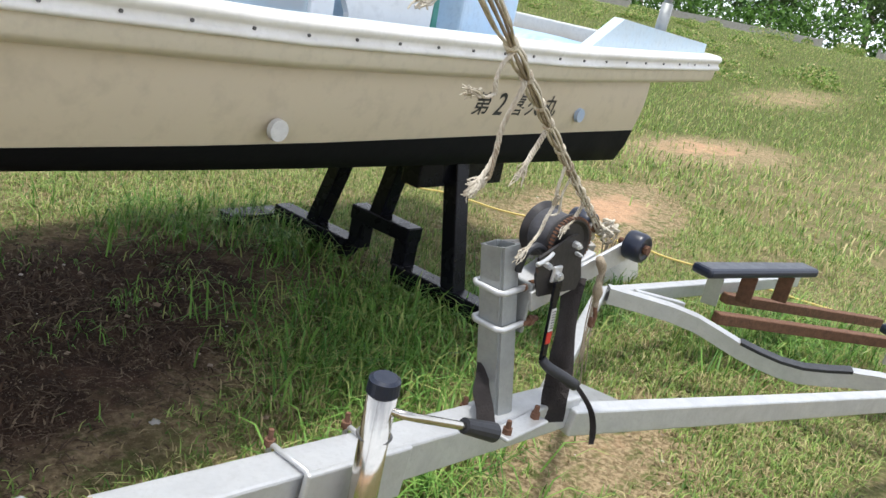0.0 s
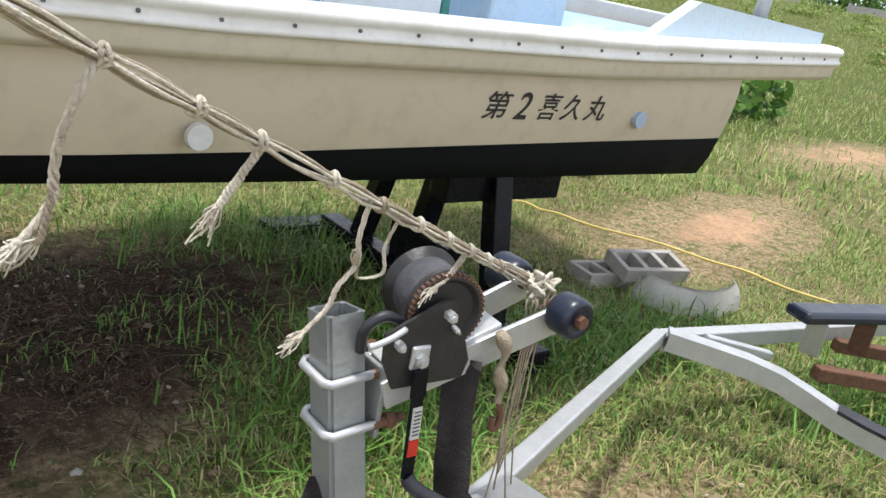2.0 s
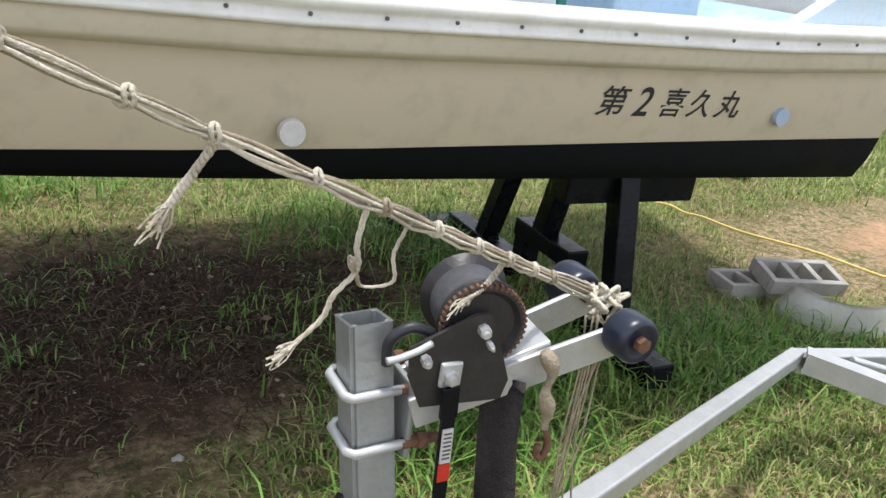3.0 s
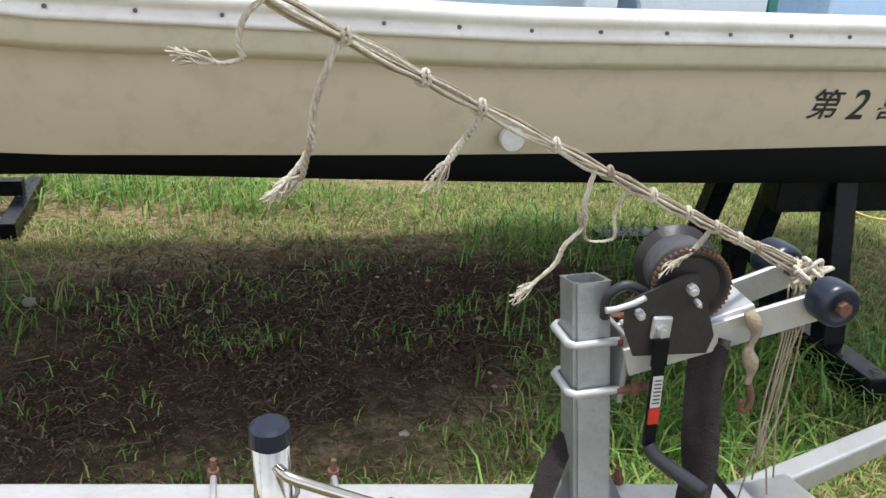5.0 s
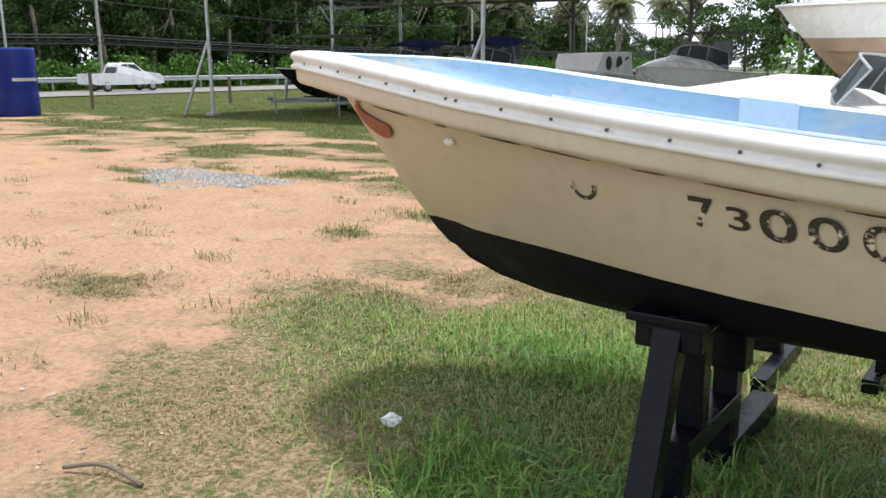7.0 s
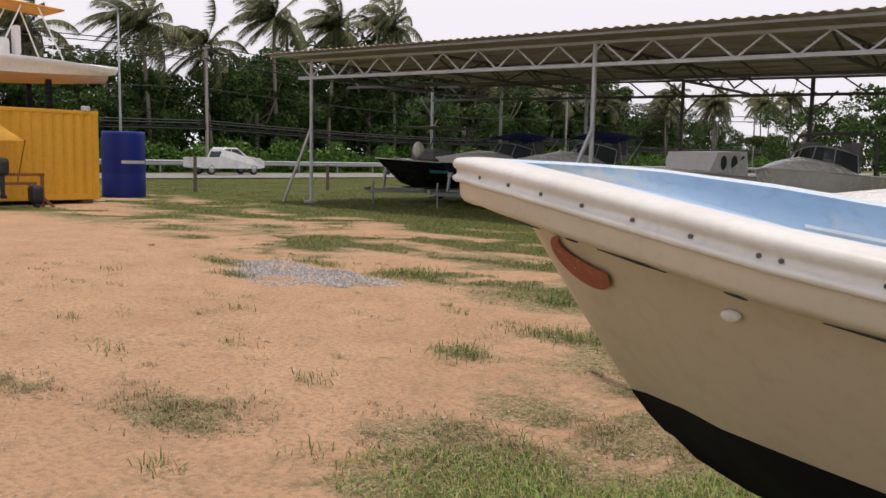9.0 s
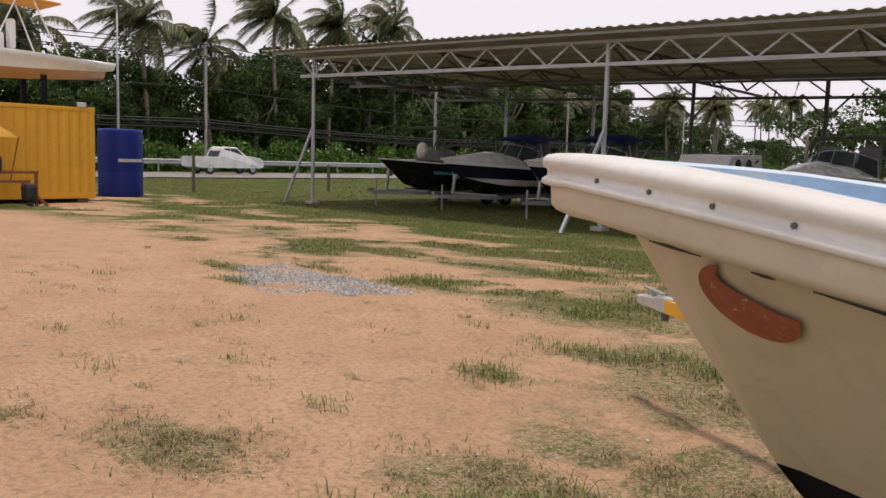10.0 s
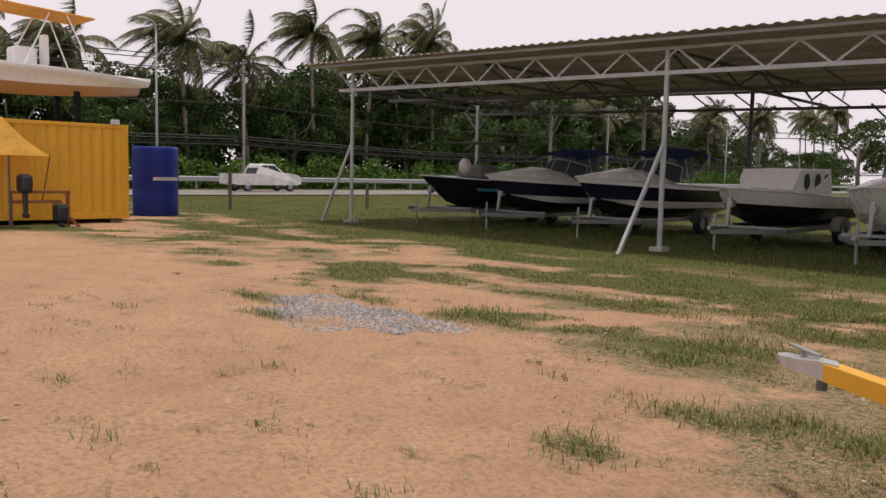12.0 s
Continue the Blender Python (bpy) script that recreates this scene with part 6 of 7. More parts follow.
def road_trailer(m, label, material="galv_dull", group="trailers under the shed"):
    """A boat trailer, tongue towards -x, its rails 0.5 high."""
    t = thing("boat_trailer", label, "trailer", group, m=m)
    g = M[material]
    for side in (1, -1):
        bm = bmesh.new()
        beam(bm, (-1.6, side * 0.85, 0.40), (2.8, side * 0.85, 0.48), 0.07, 0.10)
        part("frame_rail", bm, g, t)
        bm = bmesh.new()
        beam(bm, (-1.6, side * 0.85, 0.40), (-3.2, 0, 0.42), 0.07, 0.10)
        part("drawbar", bm, g, t)
        bm = bmesh.new()
        beam(bm, (-1.2, side * 0.5, 0.48), (2.6, side * 0.55, 0.48), 0.12, 0.06)
        part("bunk", bm, M["rubber"], t)
        for dx in (1.2,):
            w = Vector((dx, side * 1.02, 0.31))
            bm = bmesh.new()
            rows = []
            for r, d in ((0.17, -0.09), (0.28, -0.09), (0.31, -0.06), (0.31, 0.06), (0.28, 0.09), (0.17, 0.09)):
                rows.append([w + Vector((r * math.cos(a), d, r * math.sin(a))) for a in np.linspace(0, 2 * math.pi, 24, endpoint=False)])
            grid_faces(bm, rows, close=True)
            ty = part("tyre", bm, M["rubber"], t, smooth=True)
            bm = bmesh.new()
            rod(bm, w - Vector((0, 0.06, 0)), w + Vector((0, 0.06, 0)), 0.175, 0.175, 18)
            part("rim", bm, M["galv_dull"], ty)
            bm = bmesh.new()
            rows = [[w + Vector((0.38 * math.cos(a), d, 0.38 * math.sin(a))) for a in np.linspace(0.1, 3.04, 12)] for d in (-0.12, 0.12)]
            grid_faces(bm, rows)
            bmesh.ops.solidify(bm, geom=bm.faces[:], thickness=0.012)
            part("mudguard", bm, M["white_plastic"], t, smooth=True)
    for x in (-1.5, 0.3, 1.2, 2.7):
        bm = bmesh.new()
        beam(bm, (x, -0.84, 0.46), (x, 0.84, 0.46), 0.06, 0.06)
        part("cross_member", bm, g, t)
    bm = bmesh.new()
    beam(bm, (-2.55, 0, 0.5), (-2.45, 0, 1.15), 0.07, 0.07)
    part("winch_post", bm, g, t)
    bm = bmesh.new()
    box(bm, (-2.42, 0, 1.0), (0.18, 0.16, 0.16), None, 0.03)
    part("winch", bm, M["galv_dull"], t)
    bm = bmesh.new()
    rod(bm, (-2.9, 0.1, 0.0), (-2.9, 0.1, 0.75), 0.03, 0.03, 10)
    part("jack", bm, g, t)
    bm = bmesh.new()
    box(bm, (-3.25, 0, 0.5), (0.28, 0.09, 0.09), None, 0.02)
    part("coupling", bm, M["galv_dull"], t)
    return t


SHED = "boats parked under the shed"
row = [(-21.9, 23.6), (-19.1, 23.6), (-15.9, 23.4), (-12.2, 23.2), (-9.2, 22.8)]
TURN = 90
speedboat("motor_boat", "black wakeboard boat with a tower on a trailer", SHED, pose(row[0][0], row[0][1], 0.42, 0, 0, TURN), L=5.8, H=0.85, upper="hull_black", lower="hull_black", deck="hull_black", screen=False, tower=True, stripe="teal_stripe")
speedboat("motor_boat", "white and navy sports boat with a dark canvas top", SHED, pose(row[1][0], row[1][1], 0.40, 0, 0, TURN), L=6.2, H=0.92, bimini="navy_cloth", lower="hull_navy")
speedboat("motor_boat", "white and navy sports boat with a blue canvas top", SHED, pose(row[2][0], row[2][1], 0.40, 0, 0, TURN), L=6.4, H=0.92, bimini="navy_cloth", lower="hull_navy")
speedboat("cabin_boat", "small white cabin boat with round windows", SHED, pose(row[3][0], row[3][1], 0.38, 0, 0, TURN), L=5.4, H=0.78, lower="hull_black", screen=False, cabin=True)
speedboat("motor_boat", "white motor boat with a red lower stripe", SHED, pose(row[4][0], row[4][1], 0.40, 0, 0, TURN), L=5.6, H=0.85, lower="white_gel", arch=True)
tr0 = road_trailer(pose(row[0][0], row[0][1], 0.0, 0, 0, TURN), "galvanised trailer under a parked boat")
for k, (x, y) in enumerate(row[1:]):
    copy_thing(tr0, pose(x, y, 0.0, 0, 0, TURN))
# boats beyond the fishing boat
FAR = "boats beyond the fishing boat"
speedboat("cruiser", "large white cruiser with stainless rails", FAR, pose(1.65, 11.0, 0.10, 0, 0, -8), L=8.0, B=2.6, H=0.80, lower="tan_bottom", rails=True)
speedboat("cruiser", "white motor boat with a tan hull", FAR, pose(-3.75, 14.1, 0.08, 0, 0, -20), L=6.0, B=2.2, H=0.80, lower="tan_bottom", arch=True)
speedboat("cruiser", "white flybridge boat behind the others", FAR, pose(-1.7, 16.3, 0.9, 0, 0, -10), L=8.0, B=2.8, H=1.3, lower="tan_bottom", rails=True)
for x, y, a in ((1.65, 11.0, -8), (-3.75, 14.1, -20), (-1.7, 16.3, -10)):
    for d in (-1.6, 1.6):
        st_ = thing("low_boat_stand", "black timber block under a boat", "boat stand", "stands under the far boats", m=pose(x, y, 0, 0, 0, a) @ pose(d, 0, 0))
        bm = bmesh.new()
        box(bm, (0, 0, 0.12 if y < 16 else 0.5), (0.3, 0.9, 0.26 if y < 16 else 1.0), None, 0.02)
        part("block", bm, M["black_steel"], st_)


# ---- open shed ----
def shed():
    t = thing("open_shed", "open steel shed with lattice trusses and a metal sheet roof", "shed", base=(-13, 24, 0))
    g, dk = M["galv_far"], M["steel_dark"]
    fy, by = 19.0, 27.6
    zf, zb = 3.85, 3.75
    posts = (-23.0, -12.85, -2.7)

    def bar(name, a, b, w=0.08, m_=g, h=None):
        bm = bmesh.new()
        beam(bm, a, b, w, h or w, 0)
        part(name, bm, m_, t)

    for i, x in enumerate(posts):
        bm = bmesh.new()
        rod(bm, (x, fy, 0), (x, fy, zf + 0.55), 0.055, 0.055, 12)
        part("post", bm, g, t)
        bar("brace", (x - 0.95 if i == 0 else x - 0.02, fy - 0.35 if i == 0 else fy - 1.5, 0), (x, fy, 2.35), 0.07)
        bm = bmesh.new()
        box(bm, (x, fy, 0.04), (0.32, 0.32, 0.12), None, 0.02)
        part("footing", bm, M["concrete"], t)
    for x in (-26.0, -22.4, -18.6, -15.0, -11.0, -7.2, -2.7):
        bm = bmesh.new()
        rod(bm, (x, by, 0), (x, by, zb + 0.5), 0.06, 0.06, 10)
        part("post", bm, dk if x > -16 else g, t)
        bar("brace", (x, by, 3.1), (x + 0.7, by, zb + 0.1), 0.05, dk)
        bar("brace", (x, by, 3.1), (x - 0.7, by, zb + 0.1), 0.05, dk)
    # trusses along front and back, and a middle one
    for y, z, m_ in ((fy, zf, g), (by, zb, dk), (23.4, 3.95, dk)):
        x0, x1 = -23.6 if y == fy else -26.4, 2.0
        bar("chord", (x0, y, z), (x1, y, z), 0.09, m_)
        bar("chord", (x0, y, z + 0.52), (x1, y, z + 0.52), 0.07, m_)
        n_ = 42
        for k in range(n_):
            xa, xb = x0 + (x1 - x0) * k / n_, x0 + (x1 - x0) * (k + 1) / n_
            if y == fy or k % 2 == 0:
                bar("web", (xa, y, z if k % 2 else z + 0.5), (xb, y, z + 0.5 if k % 2 else z), 0.045, m_)
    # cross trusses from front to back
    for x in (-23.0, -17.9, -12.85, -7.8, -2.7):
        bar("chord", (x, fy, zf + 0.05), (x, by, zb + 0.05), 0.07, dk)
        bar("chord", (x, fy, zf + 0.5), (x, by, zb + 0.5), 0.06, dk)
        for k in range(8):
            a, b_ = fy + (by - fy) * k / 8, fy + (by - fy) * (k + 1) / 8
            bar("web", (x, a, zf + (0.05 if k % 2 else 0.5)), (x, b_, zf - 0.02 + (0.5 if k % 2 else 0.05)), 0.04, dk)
    for y in np.linspace(fy - 0.6, by + 0.6, 9):
        f = (y - fy) / (by - fy)
        bar("purlin", (-24.2, y, 4.47 - 0.06 * f), (2.2, y, 4.47 - 0.06 * f), 0.06, M["galv_dull"])
    # ribbed roof sheets
    xs = np.arange(-24.4, 2.4, 0.065)
    bm = bmesh.new()
    prof = [0.0, 0.03, 0.03, 0.0]
    rows = []
    for y in (fy - 0.85, (fy + by) / 2, by + 0.8):
        f = (y - fy) / (by - fy)
        rows.append([(x, y, 4.53 - 0.06 * f + prof[i % 4]) for i, x in enumerate(xs)])
    grid_faces(bm, rows)
    part("roof", bm, M["roof"], t, "ribbed grey metal roof sheets")
    for o in t.children:
        for v in o.data.vertices:
            v.co.z -= 0.021 * (v.co.x + 22.9) * max(0.0, v.co.z) / 4.0
    return t


shed()


# ---- container with a boat on it ----
def container():
    t = thing("shipping_container", "yellow ribbed shipping container", "container", base=(-26.9, 10.5, 0))
    xf, xb, y0, y1, z0, z1 = -25.65, -28.1, 7.45, 13.5, 0.12, 2.59
    c = M["container"]
    bm = bmesh.new()
    ys, prof = [], []
    y = y0 + 0.16
    while y < y1 - 0.12:
        for d, w in ((0.0, 0.07), (0.036, 0.07), (0.036, 0.07), (0.0, 0.07)):
            ys.append(y)
            prof.append(d)
            y += w
    rows = [[(xf - 0.05 + p, yy, z) for yy, p in zip(ys, prof)] for z in (z0 + 0.12, z1 - 0.1)]
    grid_faces(bm, rows)
    part("side_panel", bm, c, t, "ribbed steel side panel")
    for nm, cc, ss in (("end_panel", (-26.9, y1 - 0.05, 1.35), (2.3, 0.04, 2.3)), ("end_panel", (-26.9, y0 + 0.05, 1.35), (2.3, 0.04, 2.3)), ("back_panel", (xb + 0.05, 10.5, 1.35), (0.04, 5.9, 2.3)), ("top_panel", (-26.9, 10.5, z1 - 0.05), (2.4, 5.95, 0.04)),
                       ("top_rail", (xf - 0.04, (y0 + y1) / 2, z1 - 0.05), (0.09, y1 - y0 - 0.3, 0.10)), ("bottom_rail", (xf - 0.04, (y0 + y1) / 2, z0 + 0.08), (0.09, y1 - y0 - 0.3, 0.16)),
                       ("corner_post", (xf - 0.07, y1 - 0.07, 1.35), (0.16, 0.16, 2.30)), ("corner_post", (xf - 0.07, y0 + 0.07, 1.35), (0.16, 0.16, 2.30)),
                       ("corner_casting", (xf - 0.08, y1 - 0.08, z1 - 0.06), (0.19, 0.19, 0.13)), ("corner_casting", (xf - 0.08, y1 - 0.08, z0 + 0.06), (0.19, 0.19, 0.13))):
        bm = bmesh.new()
        box(bm, cc, ss, None, 0.01)
        part(nm, bm, c, t)
    bm = bmesh.new()
    box(bm, (xf + 0.02, y1 - 0.35, z1 + 0.06), (0.12, 0.22, 0.14), None, 0.02)
    part("flood_lamp", bm, M["plate_grey"], t)
    for y in (y0 + 0.3, y1 - 0.3):
        bl = thing("timber_block", "dark timber block under the container", "block", "blocks under the container", base=(-26.9, y, 0))
        bm = bmesh.new()
        box(bm, (-26.9, y, 0.05), (2.3, 0.3, 0.18), None, 0.01)
        part("block", bm, M["wood_post"], bl)
    return t


container()
tb = thing("white_motor_yacht", "white boat with a faded red bottom propped on the container", "boat", m=pose(-26.9, 10.9, 3.22))
bm = bmesh.new()
rows = []
for f in np.linspace(0, 1, 15):
    y = 3.85 - 7.5 * f
    w = 1.15 * (1 - (1 - min(f / 0.5, 1)) ** 2)
    s = 0.70 + 0.10 * f
    k = (1 - min(f / 0.45, 1)) ** 1.6
    rows.append([(w, y, s), (w * 1.03, y - 0.05, s - 0.12), (w * 0.97, y - 0.08, s - 0.16), (w * 0.9, y - 0.3 * (1 - f), 0.30 + (s - 0.5) * k)])
grid_faces(bm, rows)
grid_faces(bm, [[(-a, b, c) for a, b, c in r] for r in rows])
part("hull_side", bm, M["white_gel"], tb, smooth=True)
bm = bmesh.new()
rows2 = [[r[3], (r[3][0] * 0.5, r[3][1] - 0.05, r[3][2] - 0.15), (0, r[3][1] - 0.1, r[3][2] - 0.24), (-r[3][0] * 0.5, r[3][1] - 0.05, r[3][2] - 0.15), (-r[3][0], r[3][1], r[3][2])] for r in rows]
grid_faces(bm, rows2)
part("bottom", bm, M["pink_bottom"], tb, smooth=True)
bm = bmesh.new()
grid_faces(bm, [[(r[0][0], r[0][1], r[0][2]), (0, r[0][1], r[0][2] + 0.08), (-r[0][0], r[0][1], r[0][2])] for r in rows])
part("deck", bm, M["white_gel"], tb)
bm = bmesh.new()
box(bm, (0, 0.4, 1.0), (0.6, 0.6, 0.55), None, 0.1)
part("console", bm, M["white_gel"], tb)
bm = bmesh.new()
box(bm, (0, 0.95, 1.25), (0.3, 0.18, 0.8), None, 0.06)
part("radar_mast", bm, M["white_gel"], tb)
for x, ya, yb in ((0.75, 0.2, 0.9), (-0.75, 0.2, 0.9), (0.75, 1.9, 1.3), (-0.75, 1.9, 1.3)):
    bm = bmesh.new()
    rod(bm, (x, ya, 0.75), (x * 0.8, yb, 2.17), 0.022, 0.022, 8)
    part("frame_tube", bm, M["white_gel"], tb)
bm = bmesh.new()
box(bm, (0, 0.75, 2.22), (1.4, 2.3, 0.06), pose(0, 0, 0, -3, 0, 0), 0.03)
part("awning", bm, M["orange_cloth"], tb, "orange awning")
for y in (12.4, 8.9):
    for x in (-26.2, -27.6):
        sd = thing("boat_prop", "dark steel prop under the boat on the container", "boat stand", "props on the container", base=(x, y, 2.59))
        bm = bmesh.new()
        beam(bm, (x, y, 2.56), (x * 0.99 - 0.27, y, 3.42), 0.13, 0.13)
        part("prop", bm, M["black_steel"], sd)

# tank, tarp, engine stand beside the container
tk = thing("water_tank", "tall blue plastic tank", "tank", base=(-28.6, 15.7, 0))
bm = bmesh.new()
rows = []
for r, z in ((0.0, 0), (0.66, 0), (0.68, 0.03), (0.68, 0.7), (0.676, 0.72), (0.68, 0.74), (0.68, 1.9), (0.672, 1.97), (0.64, 1.99), (0.62, 1.95), (0.0, 1.95)):
    rows.append([(-28.6 + r * math.cos(a), 15.7 + r * math.sin(a), z * 1.07) for a in np.linspace(0, 2 * math.pi, 36, endpoint=False)])
grid_faces(bm, rows, close=True)
part("body", bm, M["blue_tank"], tk, smooth=True)
bm = bmesh.new()
rows = [[(-28.6 + 0.692 * math.cos(a), 15.7 + 0.692 * math.sin(a), z) for a in np.linspace(-0.55, 0.75, 12)] for z in (1.10, 1.20)]
grid_faces(bm, rows)
part("label_band", bm, M["plate_grey"], tk, "pale printed band")

tp = thing("yellow_tarp_canopy", "yellow tarp sloping down from the container", "canopy", base=(-24.6, 9.5, 1.7))
bm = bmesh.new()
grid_faces(bm, [[(-25.5 + 0.95 * f, y + (0.75 * f if y > 9 else 0), 2.62 - 0.92 * f - 0.08 * math.sin(math.pi * f)) for f in np.linspace(0, 1, 7)] for y in np.linspace(7.5, 10.35, 5)])
bmesh.ops.solidify(bm, geom=bm.faces[:], thickness=0.01)
part("sheet", bm, M["yellow_tarp"], tp)
bm = bmesh.new()
tube(bm, [(-24.55, 11.1, 1.72), (-25.1, 11.2, 1.2), (-25.55, 11.25, 0.6)], 0.012, 5)
part("guy_rope", bm, M["wire"], tp)
for y in (7.6, 10.2):
    bm = bmesh.new()
    rod(bm, (-24.6, y, 0), (-24.6, y, 1.70), 0.025, 0.025, 8)
    part("pole", bm, M["steel_dark"], tp)
es = thing("engine_stand", "rusty brown engine stand with a black outboard motor", "engine stand", base=(-24.7, 10.9, 0))
for a, b_ in (((-24.7, 10.2, 0.85), (-24.7, 11.6, 0.85)), ((-24.7, 10.2, 0.62), (-24.7, 11.4, 0.62)), ((-24.7, 11.55, 0.0), (-24.7, 11.55, 0.85)), ((-24.7, 10.25, 0.0), (-24.7, 10.25, 0.85)), ((-24.7, 11.2, 0.6), (-24.5, 11.75, 0.0))):
    bm = bmesh.new()
    beam(bm, a, b_, 0.07, 0.07)
    part("bar", bm, M["brown_frame"], es)
for y in (10.55, 11.35):
    bm = bmesh.new()
    box(bm, (-24.65, y, 1.05 if y < 11 else 0.35), (0.4, 0.3, 0.45), None, 0.1)
    rod(bm, (-24.65, y, 0.9 if y < 11 else 0.3), (-24.6, y, 0.25 if y < 11 else 0.0), 0.07, 0.05, 10)
    box(bm, (-24.6, y, 0.3 if y < 11 else 0.06), (0.35, 0.08, 0.10), None, 0.03)
    part("outboard_motor", bm, M["rubber"], es, "black outboard motor")


# ---- road, rail, poles, fences ----
def strip(name, x0, x1, z, material, label, cat="road", y0=-200, y1=600):
    bm = bmesh.new()
    rows = [[(x0, y, z), (x1, y, z)] for y in np.linspace(y0, y1, 60)]
    grid_faces(bm, rows)
    return tagged(link_bm(name, bm, material), label, cat, kind="structure")


strip("road", -45.0, -55.0, 0.06, M["asphalt"], "grey asphalt road with worn lines")
strip("road_line", -46.0, -46.15, 0.066, M["line_white"], "white edge line", "road line")
strip("road_line", -49.9, -50.1, 0.066, M["line_white"], "white centre line", "road line")
gr = thing("guard_rail", "grey metal guard rail along the road", "guard rail", base=(-56, 60, 0))
bm = bmesh.new()
rows = [[(-56 + d, y, z + 0.10) for d, z in ((0.0, 0.50), (0.05, 0.57), (0.05, 0.62), (0.0, 0.67), (0.0, 0.70), (0.05, 0.75), (0.05, 0.80), (0.0, 0.87))] for y in (-100, 300)]
grid_faces(bm, rows)
part("rail", bm, M["galv_far"], gr)
for y in range(0, 160, 4):
    bm = bmesh.new()
    box(bm, (-56.08, y, 0.42), (0.10, 0.12, 0.95), None, 0.0)
    part("post", bm, M["galv_dull"], gr)


def fence_post(x, y, h, r=0.07, lean=0.0):
    t = thing("fence_post", "weathered wooden fence post in the grass", "post", "fence posts along the road", base=(x, y, 0))
    bm = bmesh.new()
    tube(bm, [(x, y, -0.05), (x + lean * 0.4, y, h * 0.5), (x + lean, y, h)], lambda f: r * (1.05 - 0.15 * f), 8)
    part("post", bm, M["wood_post"], t)


for x, y, h in ((-30.6, 19.5, 1.35), (-30.2, 25.6, 1.1), (-29.5, 32.0, 1.3), (-31.0, 13.0, 1.2), (-30, 38, 1.2)):
    fence_post(x, y, h)


def street_lamp(x, y, h, arm=1.6, turn=0):
    t = thing("street_lamp", "grey street lamp with a curved arm", "street lamp", "street lamps along the road", base=(x, y, 0))
    bm = bmesh.new()
    tube(bm, [(x, y, 0), (x, y, h * 0.5), (x, y, h - 0.6)], lambda f: 0.11 - 0.05 * f, 8)
    part("pole", bm, M["galv_far"], t, smooth=True)
    bm = bmesh.new()
    tube(bm, spline([(x, y, h - 0.6), (x + 0.1, y - 0.1 * arm, h - 0.15), (x + 0.4, y - 0.6 * arm, h)], 10), 0.05, 6)
    part("arm", bm, M["galv_far"], t, smooth=True)
    bm = bmesh.new()
    box(bm, (x + 0.42, y - 0.75 * arm, h), (0.2, 0.5, 0.09), None, 0.03)
    part("lamp_head", bm, M["plate_grey"], t)


def power_pole(x, y, h):
    t = thing("power_pole", "concrete power pole with a cross arm", "power pole", "power poles along the road", base=(x, y, 0))
    bm = bmesh.new()
    beam(bm, (x, y, 0), (x, y, h), 0.2, 0.17, 0.01)
    part("pole", bm, M["concrete"], t)
    for dz in (0.4, 1.2):
        bm = bmesh.new()
        beam(bm, (x - 1.1, y, h - dz), (x + 1.1, y, h - dz), 0.1, 0.1)
        ca = part("cross_arm", bm, M["steel_dark"], t)
        for dx in (-1.0, -0.4, 0.4, 1.0):
            bm = bmesh.new()
            rod(bm, (x + dx, y, h - dz), (x + dx, y, h - dz + 0.28), 0.05, 0.03, 8)
            part("insulator", bm, M["plate_grey"], ca)


street_lamp(-57.3, 29.8, 11.2)
street_lamp(-57.3, 112, 9.0)
street_lamp(-57.3, 150, 9.0)
for y in (37.2, 85, 140, 190, 240):
    power_pole(-58.5, y, 9.6)
for k, (z, x) in enumerate(((9.3, -57.5), (9.25, -59.5), (8.5, -58.1), (8.45, -59.0), (6.3, -58.5), (3.9, -58.6), (3.7, -58.5), (3.45, -58.5), (3.3, -58.45))):
    bm = bmesh.new()
    pts = []
    stops = [-40, 37.2, 85, 140, 190, 240]
    for a, b_ in zip(stops, stops[1:]):
        for f in np.linspace(0, 1, 9)[:-1]:
            pts.append((x, a + (b_ - a) * f, z - 1.1 * math.sin(math.pi * f) * (0.7 if z > 5 else 0.45)))
    tube(bm, pts, 0.035 if z > 5 else 0.06, 4)
    tagged(link_bm("power_line", bm, M["wire"]), "black overhead cable along the road", "cable", "overhead cables")


